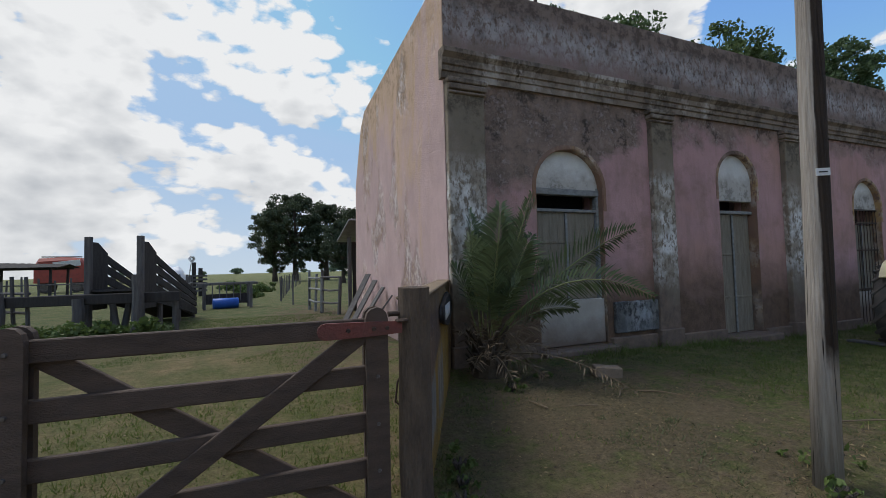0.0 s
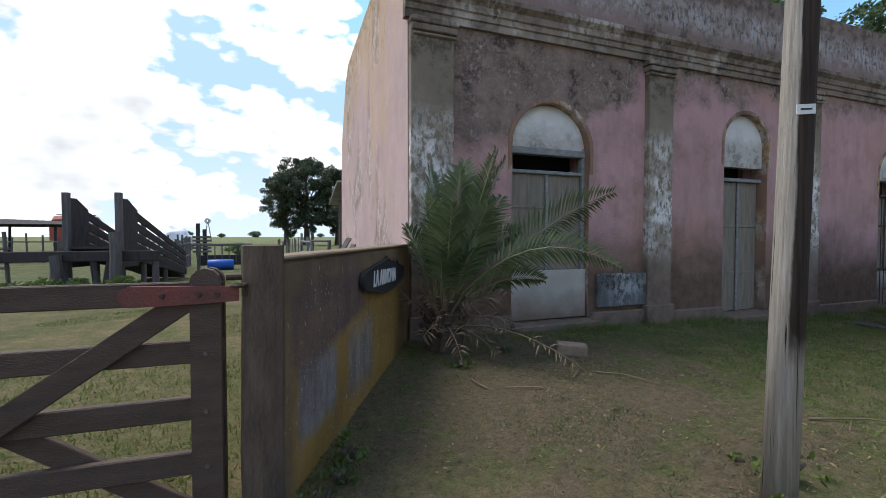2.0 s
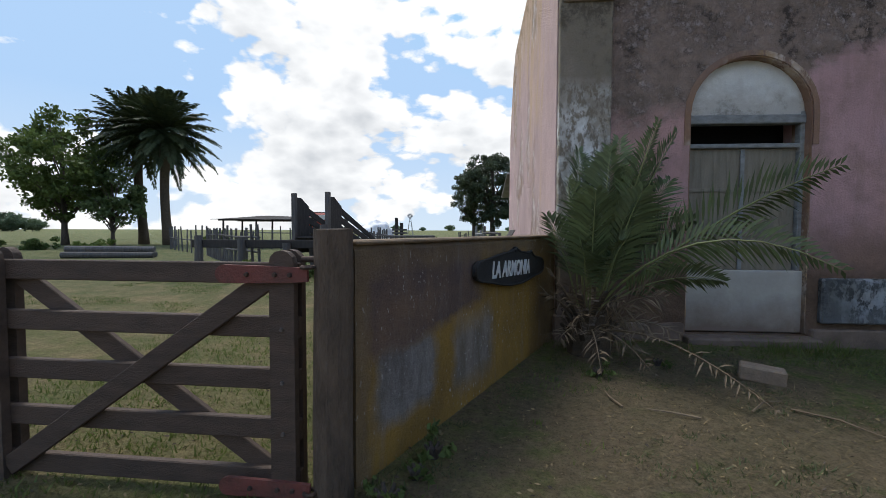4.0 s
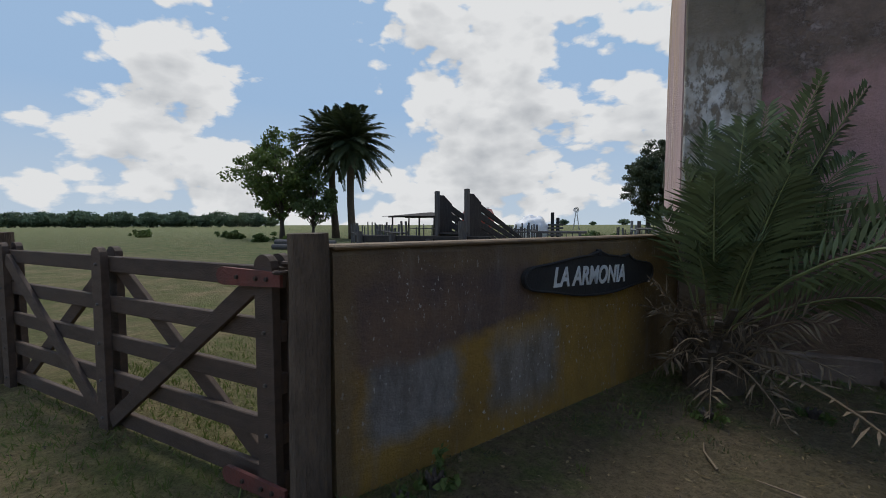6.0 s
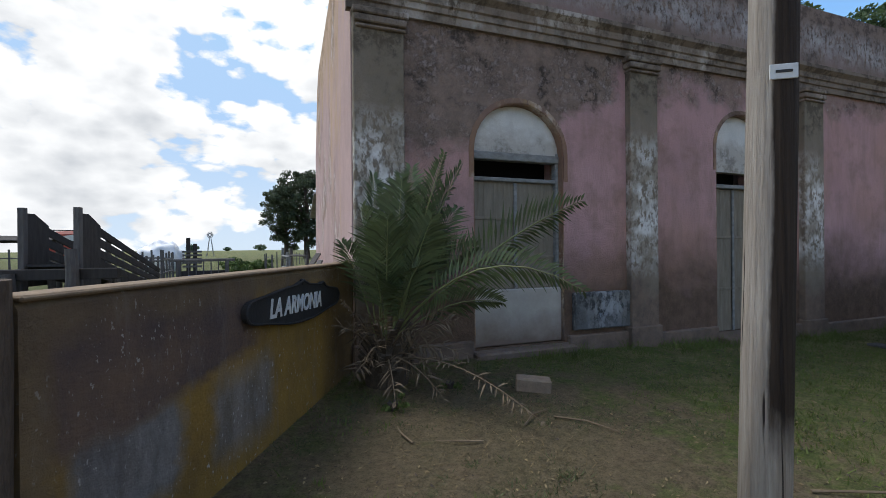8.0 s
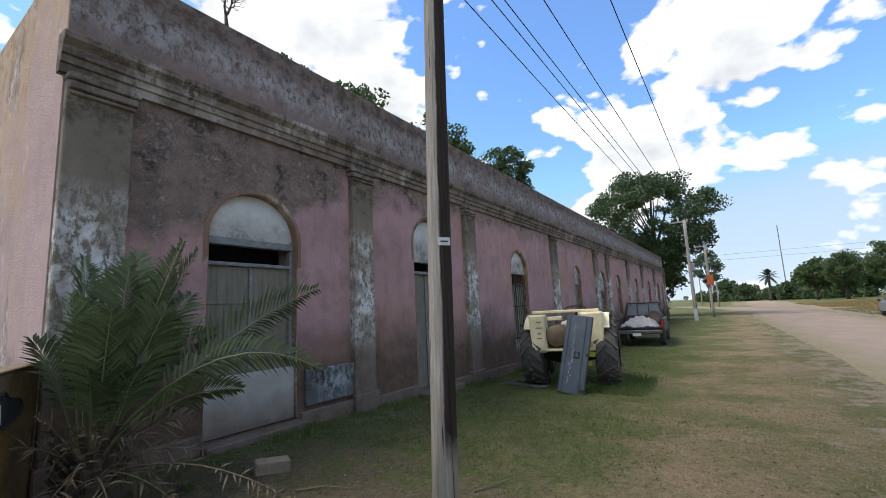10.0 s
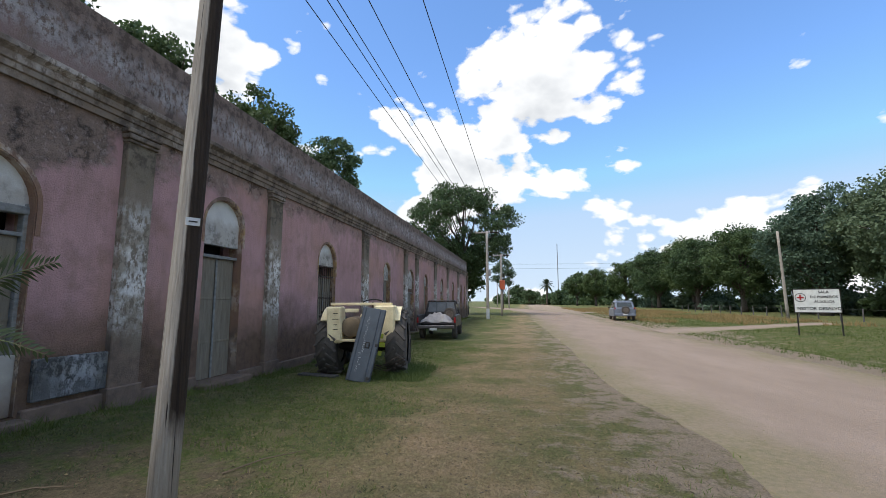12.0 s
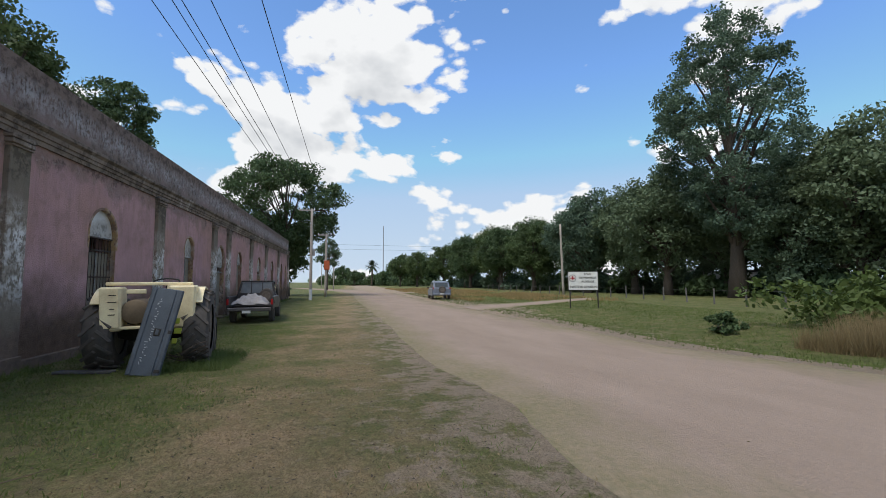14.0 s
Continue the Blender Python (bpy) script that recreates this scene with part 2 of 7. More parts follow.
PINK = front_material()
PARAPET = plaster("parapet_plaster", (0.32, 0.225, 0.205), (0.10, 0.078, 0.064), (0.36, 0.33, 0.33), (0.64, 0.63, 0.64), 0.92, 1.75, 3.6, 5.2, 4.5, 5.2, 0.9, 0.6, 0.5, 11.0)
PILASTER = plaster("pilaster_plaster", (0.29, 0.24, 0.185), (0.095, 0.08, 0.06), (0.36, 0.31, 0.25), (0.76, 0.74, 0.71), 0.9, 1.92, 2.3, 3.9, 0.85, 2.95, 0.95, 0.6, 0.6, 9.0)
CORNICE = plaster("cornice_plaster", (0.32, 0.25, 0.205), (0.095, 0.078, 0.062), (0.32, 0.275, 0.23), (0.46, 0.41, 0.365), 0.9, 0.4, 2.5, 4.6)
SIDE = plaster("side_plaster", (0.66, 0.48, 0.465), (0.30, 0.21, 0.11), (0.47, 0.33, 0.25), (0.76, 0.66, 0.63), 0.7, 0.55, 2.6, 6.4, 0.2, 5.5, 0.35, 1.0, 0.35, 14.0)
PLINTH = plaster("plinth_plaster", (0.20, 0.15, 0.125), (0.075, 0.062, 0.055), (0.26, 0.22, 0.19), (0.42, 0.40, 0.38), 0.6, 0.4, 0.2, 1.6)
PATCH_GREY = plaster("bluish_grey_plaster", (0.17, 0.185, 0.20), (0.055, 0.057, 0.055), (0.24, 0.24, 0.23), (0.36, 0.375, 0.39), 0.7, 0.8, -0.4, 1.0, 0.0, 9.0, 0.15, 0.8, 1.0, 9.0)
OCHRE_REVEAL = plaster("worn_reveal_plaster", (0.30, 0.18, 0.13), (0.10, 0.075, 0.065), (0.42, 0.27, 0.13), (0.50, 0.42, 0.36), 0.7, 0.9, 2.4, 3.6)
TYMPANUM = plaster("white_lime_panel", (0.80, 0.80, 0.77), (0.17, 0.15, 0.125), (0.55, 0.53, 0.49), (0.74, 0.74, 0.72), 0.75, 0.3, 3.15, 2.45, 2.45, 2.9, 0.0, 0.4, 1.0, 9.0)
def infill_material():
    """Smooth pale render, splashed with earth along its foot."""
    m, tree, n, shader, vec = make("whitish_infill_plaster", 0.92, 0, 0.15)
    sep = n("ShaderNodeSeparateXYZ", ins={0: vec})
    col = blend(tree, n, noise_fac(n, vec, 2.0, 8, 0.66, 0.34, 0.68), (0.45, 0.43, 0.385), (0.35, 0.325, 0.285))
    col = blend(tree, n, times(n, noise_fac(n, vec, 30, 5, 0.7, 0.45, 0.7), 0.25), col, (0.33, 0.315, 0.29))
    rag = n("ShaderNodeTexNoise", ins={"Vector": vec, "Scale": 2.6, "Detail": 8.0, "Roughness": 0.66}).outputs["Fac"]
    foot = n("ShaderNodeMath", op="MULTIPLY_ADD", ins={0: rag, 1: -0.5, 2: sep.outputs[2]})
    splash = n("ShaderNodeMapRange", ins={0: foot.outputs[0], 1: 0.28, 2: -0.10}).outputs[0]
    col = blend(tree, n, times(n, splash, 0.9), col, (0.16, 0.115, 0.09))
    tree.links.new(col, shader.inputs["Base Color"])
    bump(tree, n, shader, noise_fac(n, vec, 25, 6, 0.7), 0.3, 0.01)
    return m


INFILL = infill_material()
DOOR_WOOD = plain("grey_brown_door_paint", (0.25, 0.22, 0.17), (0.14, 0.12, 0.09), 3.0, 0.75, 0, 0.4, (6, 6, 0.8))
FRAME_WOOD = plain("weathered_grey_frame", (0.27, 0.275, 0.27), (0.13, 0.13, 0.125), 5.0, 0.8, 0, 0.4, (2, 2, 4))
# near-black colour that stands in for the shade behind doors and openings
DARK = plain("black_shade_backing", (0.012, 0.012, 0.014), None, 4, 0.95, 0, 0)
IRON = plain("rusty_iron", (0.09, 0.06, 0.045), (0.04, 0.03, 0.025), 20, 0.7, 0.4, 0.3)
ROOF = plain("rusty_sheet_roof", (0.22, 0.17, 0.14), (0.12, 0.08, 0.06), 2, 0.6, 0.3, 0.2)
GATE_WOOD = plain("dark_oiled_gate_wood", (0.115, 0.078, 0.058), (0.055, 0.038, 0.029), 4.0, 0.72, 0, 0.5, (1.5, 6, 6), 45, 0.35)
POST_WOOD = plain("weathered_post_wood", (0.135, 0.098, 0.07), (0.05, 0.036, 0.027), 5, 0.9, 0, 0.9, (3, 3, 0.8), 30)
GREY_WOOD = plain("silvery_weathered_wood", (0.16, 0.15, 0.145), (0.06, 0.055, 0.055), 3.0, 0.9, 0, 0.6, (5, 5, 0.8), 35, 0.5)
CHUTE_WOOD = plain("dark_weathered_boards", (0.062, 0.055, 0.052), (0.028, 0.025, 0.024), 3.0, 0.9, 0, 0.5, (5, 5, 0.8), 35, 0.4)
def pole_material():
    """Bleached timber: long dark-brown stains with one side's shade painted in, weather cracks and pale flakes."""
    m, tree, n, shader, vec = make("bleached_pole_wood", 0.85, 0, 0.2)
    sep = n("ShaderNodeSeparateXYZ", ins={0: vec})
    # brown stain and painted shade darken one side to knee height, the other side bleached
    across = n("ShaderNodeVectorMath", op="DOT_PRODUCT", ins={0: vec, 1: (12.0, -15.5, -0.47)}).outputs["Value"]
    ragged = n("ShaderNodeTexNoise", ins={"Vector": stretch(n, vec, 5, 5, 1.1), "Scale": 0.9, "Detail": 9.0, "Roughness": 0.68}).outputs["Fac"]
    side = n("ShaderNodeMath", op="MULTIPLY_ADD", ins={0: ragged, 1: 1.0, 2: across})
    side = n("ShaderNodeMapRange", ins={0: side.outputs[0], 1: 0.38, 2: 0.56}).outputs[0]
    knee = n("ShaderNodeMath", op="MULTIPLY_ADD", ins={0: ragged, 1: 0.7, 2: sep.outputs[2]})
    stain_shade = times(n, side, n("ShaderNodeMapRange", ins={0: knee.outputs[0], 1: 0.95, 2: 1.15}).outputs[0])
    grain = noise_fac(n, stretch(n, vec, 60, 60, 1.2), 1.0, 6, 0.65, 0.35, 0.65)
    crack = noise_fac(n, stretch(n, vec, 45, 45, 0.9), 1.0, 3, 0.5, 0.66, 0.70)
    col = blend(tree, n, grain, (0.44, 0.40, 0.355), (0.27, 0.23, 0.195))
    col = blend(tree, n, stain_shade, col, blend(tree, n, grain, (0.062, 0.044, 0.032), (0.026, 0.019, 0.015)))
    col = blend(tree, n, crack, col, (0.03, 0.023, 0.02))
    tree.links.new(col, shader.inputs["Base Color"])
    h = n("ShaderNodeMath", op="MULTIPLY_ADD", ins={0: crack, 1: -1.5, 2: grain})
    bump(tree, n, shader, h.outputs[0], 0.8, 0.01)
    return m


POLE_WOOD = pole_material()
RED_PAINT = plain("faded_red_paint", (0.17, 0.05, 0.04), (0.085, 0.045, 0.035), 9.0, 0.7, 0, 0.4)
SIGN_BLACK = plain("black_sign_paint", (0.02, 0.02, 0.022), (0.035, 0.033, 0.03), 8, 0.6, 0, 0.2)
LETTER_WHITE = plain("white_letter_paint", (0.62, 0.63, 0.63), (0.45, 0.46, 0.46), 12, 0.6, 0, 0.1)
PALM_LEAF = plain("palm_leaflet_green", (0.17, 0.21, 0.088), (0.036, 0.056, 0.025), 2.2, 0.36, 0, 0, (1, 1, 1), 50, 0.95)
PALM_DRY = plain("dry_palm_straw", (0.23, 0.17, 0.105), (0.085, 0.06, 0.04), 8, 0.8, 0, 0, (1, 1, 1), 50, 0.4)
PALM_RIB = plain("palm_rib", (0.17, 0.20, 0.075), (0.13, 0.12, 0.05), 8, 0.55, 0, 0)
PALM_TRUNK = plain("palm_trunk_bark", (0.11, 0.085, 0.06), (0.05, 0.038, 0.028), 9, 0.95, 0, 0.9)
BARK = plain("tree_bark", (0.10, 0.08, 0.065), (0.045, 0.036, 0.03), 5, 0.95, 0, 0.8, (4, 4, 1))
BRICK = plain("tan_brick", (0.27, 0.20, 0.14), (0.17, 0.125, 0.09), 12, 0.9, 0, 0.5)


def leaf_material(name, base, dark):
    m, tree, n, shader, vec = make(name, 0.6, 0, 0.25)
    geo = n("ShaderNodeNewGeometry")
    info = n("ShaderNodeObjectInfo")
    col = blend(tree, n, geo.outputs["Random Per Island"], base, dark)
    big = noise_fac(n, vec, 0.5, 3, 0.5, 0.35, 0.65)
    col = blend(tree, n, times(n, big, 0.5), col, tuple(c * 0.55 for c in dark))
    col = blend(tree, n, times(n, info.outputs["Random"], 0.35), col, (base[0] * 1.25, base[1], base[2] * 0.6))
    tree.links.new(col, shader.inputs["Base Color"])
    trans = n("ShaderNodeBsdfTranslucent", ins={0: col})
    mix = n("ShaderNodeMixShader", ins={0: 0.3})
    tree.links.new(shader.outputs[0], mix.inputs[1])
    tree.links.new(trans.outputs[0], mix.inputs[2])
    tree.links.new(mix.outputs[0], tree.nodes["Material Output"].inputs[0])
    return m


LEAF_EUCA = leaf_material("eucalyptus_leaf", (0.15, 0.22, 0.145), (0.088, 0.138, 0.095))
LEAF_BROAD = leaf_material("broad_leaf", (0.11, 0.17, 0.075), (0.06, 0.10, 0.05))
LEAF_LIGHT = leaf_material("light_leaf", (0.12, 0.18, 0.055), (0.06, 0.095, 0.03))
GRASS_LEAF = leaf_material("grass_blade", (0.15, 0.205, 0.06), (0.095, 0.135, 0.04))
WEED_LEAF = leaf_material("low_weed_leaf", (0.125, 0.15, 0.07), (0.07, 0.09, 0.042))
LEAF_DARK = leaf_material("dark_eucalyptus_leaf", (0.085, 0.115, 0.075), (0.045, 0.065, 0.042))
GRASS_DRY = leaf_material("dry_grass_blade", (0.36, 0.28, 0.15), (0.22, 0.17, 0.09))


def ground_material():
    m, tree, n, shader, vec = make("grass_and_dirt", 0.95, 0, 0.1)
    sep = n("ShaderNodeSeparateXYZ", ins={0: vec})
    a = noise_fac(n, vec, 0.35, 8, 0.66, 0.36, 0.64)
    b = noise_fac(n, vec, 2.4, 8, 0.72, 0.38, 0.62)
    c = noise_fac(n, vec, 16, 7, 0.75, 0.36, 0.64)
    green = blend(tree, n, c, (0.165, 0.20, 0.062), (0.092, 0.122, 0.04))
    pale = blend(tree, n, c, (0.135, 0.175, 0.07), (0.09, 0.122, 0.05))
    dry = blend(tree, n, c, (0.50, 0.365, 0.22), (0.32, 0.23, 0.135))
    dirt = blend(tree, n, c, (0.25, 0.178, 0.13), (0.14, 0.10, 0.074))
    green = blend(tree, n, n("ShaderNodeMapRange", ins={0: sep.outputs[1], 1: -1.0, 2: 4.0}).outputs[0], green, pale)
    # worn and dry along the walk, lush by the wall and out in the pasture
    ragged = n("ShaderNodeMath", op="MULTIPLY_ADD", ins={0: a, 1: 2.4, 2: sep.outputs[1]})
    near = n("ShaderNodeMapRange", ins={0: ragged.outputs[0], 1: -2.4, 2: -4.2})
    fringe = n("ShaderNodeMath", op="MULTIPLY_ADD", ins={0: a, 1: -1.6, 2: sep.outputs[1]})
    far = n("ShaderNodeMapRange", ins={0: fringe.outputs[0], 1: -7.6, 2: -6.4})
    strip = times(n, near.outputs[0], far.outputs[0])
    yard_a = n("ShaderNodeMapRange", ins={0: sep.outputs[0], 1: 0.5, 2: -1.5})
    yard_b = n("ShaderNodeMapRange", ins={0: sep.outputs[1], 1: 8.0, 2: 3.0})
    worn = n("ShaderNodeMath", op="MULTIPLY_ADD", ins={0: times(n, yard_a.outputs[0], yard_b.outputs[0]), 1: 0.25, 2: times(n, b, 0.42)})
    w = n("ShaderNodeMath", op="MULTIPLY_ADD", ins={0: strip, 1: 0.85, 2: worn.outputs[0]})
    w.use_clamp = True
    patch = noise_fac(n, vec, 0.8, 8, 0.68, 0.36, 0.60)
    dryness = times(n, w.outputs[0], n("ShaderNodeMath", op="MULTIPLY_ADD", ins={0: patch, 1: 0.85, 2: 0.32}).outputs[0])
    col = blend(tree, n, dryness, green, dry)
    # bare earth round the palm and the gate
    flatv = n("ShaderNodeCombineXYZ", ins={0: sep.outputs[0], 1: sep.outputs[1], 2: 0.0})
    dist = n("ShaderNodeVectorMath", op="DISTANCE", ins={0: flatv.outputs[0], 1: (0.6, -2.2, 0)})
    wob = n("ShaderNodeMath", op="MULTIPLY_ADD", ins={0: b, 1: -1.6, 2: dist.outputs["Value"]})
    bare = n("ShaderNodeMapRange", ins={0: wob.outputs[0], 1: 1.5, 2: 0.3})
    col = blend(tree, n, times(n, bare.outputs[0], 0.68), col, dirt)
    lane = n("ShaderNodeVectorMath", op="DISTANCE", ins={0: stretch(n, flatv.outputs[0], 1, 0.25, 1), 1: (-0.8, 1.6, 0)})
    wob2 = n("ShaderNodeMath", op="MULTIPLY_ADD", ins={0: b, 1: -1.4, 2: lane.outputs["Value"]})
    bare2 = n("ShaderNodeMapRange", ins={0: wob2.outputs[0], 1: 1.1, 2: 0.1})
    col = blend(tree, n, times(n, bare2.outputs[0], 0.75), col, dirt)
    # dust creeping in from the road
    verge = n("ShaderNodeMath", op="MULTIPLY_ADD", ins={0: b, 1: 2.6, 2: sep.outputs[1]})
    dust_a = n("ShaderNodeMapRange", ins={0: verge.outputs[0], 1: -4.9, 2: -6.1})
    dust_b = n("ShaderNodeMapRange", ins={0: verge.outputs[0], 1: -15.2, 2: -13.8})
    col = blend(tree, n, times(n, times(n, dust_a.outputs[0], dust_b.outputs[0]), 0.88), col, blend(tree, n, c, (0.50, 0.385, 0.295), (0.38, 0.285, 0.21)))
    col = blend(tree, n, times(n, noise_fac(n, vec, 55, 6, 0.75, 0.48, 0.66), 0.55), col, (0.045, 0.04, 0.026))
    col = blend(tree, n, times(n, noise_fac(n, stretch(n, vec, 1, 1.7, 1), 38, 6, 0.75, 0.58, 0.70), 0.35), col, (0.42, 0.34, 0.21))
    tree.links.new(col, shader.inputs["Base Color"])
    lumps = n("ShaderNodeMath", op="MULTIPLY_ADD", ins={0: b, 1: 1.6, 2: c})
    bump(tree, n, shader, lumps.outputs[0], 0.9, 0.045)
    return m


def road_material():
    m, tree, n, shader, vec = make("dirt_road", 0.95, 0, 0.1)
    edge = n("ShaderNodeAttribute")
    edge.attribute_name = "edge"
    b = noise_fac(n, stretch(n, vec, 0.35, 1, 1), 0.9, 8, 0.65, 0.35, 0.65)
    c = noise_fac(n, vec, 22, 7, 0.75, 0.3, 0.7)
    col = blend(tree, n, b, (0.365, 0.275, 0.215), (0.30, 0.225, 0.172))
    col = blend(tree, n, times(n, c, 0.45), col, (0.24, 0.185, 0.15))
    # trodden grass creeping over the borders
    creep = n("ShaderNodeMath", op="MULTIPLY_ADD", ins={0: noise_fac(n, stretch(n, vec, 0.6, 1, 1), 1.3, 9, 0.7, 0.25, 0.75), 1: -1.5, 2: edge.outputs["Fac"]})
    creep = n("ShaderNodeMapRange", ins={0: creep.outputs[0], 1: 0.75, 2: -0.75}).outputs[0]
    turf = blend(tree, n, noise_fac(n, vec, 14, 7, 0.75, 0.36, 0.64), (0.27, 0.215, 0.13), (0.15, 0.145, 0.068))
    col = blend(tree, n, times(n, creep, 0.9), col, turf)
    tree.links.new(col, shader.inputs["Base Color"])
    bump(tree, n, shader, c, 0.6, 0.02)
    return m


GROUND, ROAD = ground_material(), road_material()

# ---- mesh helpers ----


def link_mesh(name, bm, material, smooth=False):
    me = bpy.data.meshes.new(name)
    bm.normal_update()
    bm.to_mesh(me)
    bm.free()
    me.materials.append(material)
    if smooth:
        me.polygons.foreach_set("use_smooth", [True] * len(me.polygons))
    return new(name, me)


def part(name, bm, material, parent, label="", smooth=False):
    ob = link_mesh(name, bm, material, smooth)
    ob.parent = parent
    return tagged(ob, label)


def thing(name, x, y, z, label, category, group="", kind="", turn=0):
    ob = new(name)
    ob.empty_display_size = 0.2
    ob.matrix_basis = pose(x, y, z, 0, 0, turn)
    return tagged(ob, label, category, group, kind)


def piece(name, me, m, parent):
    """An object of its own on shared mesh data."""
    ob = new(name, me)
    ob.parent = parent
    ob.matrix_basis = m
    return ob


def box(bm, cx, cy, cz, sx, sy, sz, m=None, bevel=0.0):
    made = bmesh.ops.create_cube(bm, size=1.0, matrix=Matrix.Translation((cx, cy, cz)) @ Matrix.Diagonal((sx, sy, sz, 1)))
    verts = made["verts"]
    if bevel:
        edges = list({e for v in verts for e in v.link_edges})
        out = bmesh.ops.bevel(bm, geom=edges, offset=bevel, segments=1, affect="EDGES")
        verts = list({v for f in out["faces"] for v in f.verts} | {v for v in verts if v.is_valid})
    if m is not None:
        bmesh.ops.transform(bm, matrix=m, verts=verts)
    return verts


def boxed(*args, **kw):
    bm = bmesh.new()
    box(bm, *args, **kw)
    return bm


def tube(bm, points, radii, seg=8, cap=True):
    """A round tube through points; one radius a point."""
    pts = [Vector(p) for p in points]
    rings = []
    side = None
    for i, p in enumerate(pts):
        d = (pts[min(i + 1, len(pts) - 1)] - pts[max(i - 1, 0)]).normalized()
        if side is None:
            side = d.cross(Vector((0, 0, 1)) if abs(d.z) < 0.9 else Vector((1, 0, 0))).normalized()
        side = (side - d * side.dot(d)).normalized()
        up = d.cross(side)
        rings.append([bm.verts.new(p + (side * math.cos(a) + up * math.sin(a)) * radii[i]) for a in (2 * math.pi * k / seg for k in range(seg))])
    for a, b in zip(rings, rings[1:]):
        for k in range(seg):
            bm.faces.new((a[k], a[(k + 1) % seg], b[(k + 1) % seg], b[k]))
    if cap:
        bm.faces.new(list(reversed(rings[0])))
        bm.faces.new(rings[-1])


def tubed(points, radii, seg=8):
    bm = bmesh.new()
    tube(bm, points, radii, seg)
    return bm


def prism(bm, outline, y0, y1):
    """A plate whose outline lies in x and z, from y0 to y1."""
    a = [bm.verts.new((x, y0, z)) for x, z in outline]
    b = [bm.verts.new((x, y1, z)) for x, z in outline]
    fa, fb = bm.faces.new(a), bm.faces.new(list(reversed(b)))
    k = len(a)
    for i in range(k):
        bm.faces.new((a[(i + 1) % k], a[i], b[i], b[(i + 1) % k]))
    bmesh.ops.recalc_face_normals(bm, faces=bm.faces[:])


def prismed(outline, y0, y1):
    bm = bmesh.new()
    prism(bm, outline, y0, y1)
    return bm


def beam(bm, a, b, w, h, bevel=0.0):
    """A squared timber from a to b, w wide and h high."""
    a, b = Vector(a), Vector(b)
    d = (b - a).normalized()
    up = Vector((0, 0, 1)) if abs(d.z) < 0.95 else Vector((0, 1, 0))
    s = d.cross(up).normalized()
    u = s.cross(d)
    m = Matrix((s, d, u)).transposed().to_4x4()
    m.translation = (a + b) / 2
    box(bm, 0, 0, 0, w, (b - a).length, h, m, bevel)


def beamed(a, b, w, h, bevel=0.0):
    bm = bmesh.new()
    beam(bm, a, b, w, h, bevel)
    return bm


def quads_mesh(name, verts, faces, material):
    me = bpy.data.meshes.new(name)
    me.from_pydata(verts, [], faces)
    me.materials.append(material)
    return me


# ---- ground and road ----


def smooth_step(a, b, v):
    t = min(1.0, max(0.0, (v - a) / (b - a)))
    return t * t * (3 - 2 * t)


def gz(x, y):
    """The height of the ground."""
    z = -0.23 * smooth_step(1.0, 9.0, x) * smooth_step(12.0, 4.0, y)
    if y < -13.8:
        z += -0.35 * smooth_step(-14.2, -16.0, y) * smooth_step(-20.0, -17.4, y) * smooth_step(2, 8, x) * smooth_step(24, 19, x)
    z += 0.05 * noise.noise((x * 0.25, y * 0.25, 3.1)) * smooth_step(-3, -7, y) * smooth_step(-3.0, 1.0, x)
    z += 0.10 * noise.noise((x * 0.07, y * 0.07, 8.0)) * smooth_step(4, 20, abs(y + 4))
    return z


def axis_steps(lo, hi, fine_lo, fine_hi, step):
    out = list(np.arange(fine_lo, fine_hi + 1e-6, step))
    d, v = step, fine_hi
    while v < hi:
        d *= 1.35
        v += d
        out.append(v)
    d, v = step, fine_lo
    while v > lo:
        d *= 1.35
        v -= d
        out.insert(0, v)
    return [float(v) for v in out]


def build_ground():
    xs, ys = axis_steps(-2200, 2200, -8, 30, 0.5), axis_steps(-2200, 2200, -26, 12, 0.5)
    verts = [(x, y, gz(x, y)) for y in ys for x in xs]
    w = len(xs)
    faces = [(j * w + i, j * w + i + 1, (j + 1) * w + i + 1, (j + 1) * w + i) for j in range(len(ys) - 1) for i in range(w - 1)]
    me = quads_mesh("ground", verts, faces, GROUND)
    me.polygons.foreach_set("use_smooth", [True] * len(me.polygons))
    tagged(new("ground", me), "trodden grass and bare earth running out to pasture", "ground", "", "structure")


def road_edges(x):
    """The road's near and far edge, as y."""
    bend = 0.0 if x < 55 else 0.012 * (x - 55) ** 1.75
    near = -7.45 + 0.03 * min(max(x, 0), 60) + 0.22 * noise.noise((x * 0.35, 1.0, 0)) + 0.12 * noise.noise((x * 1.3, 4.0, 0))
    far = -13.95 + 0.055 * min(max(x - 4, 0), 26) + 0.25 * noise.noise((x * 0.3, 9.0, 0))
    return near + bend, far + bend * 1.0


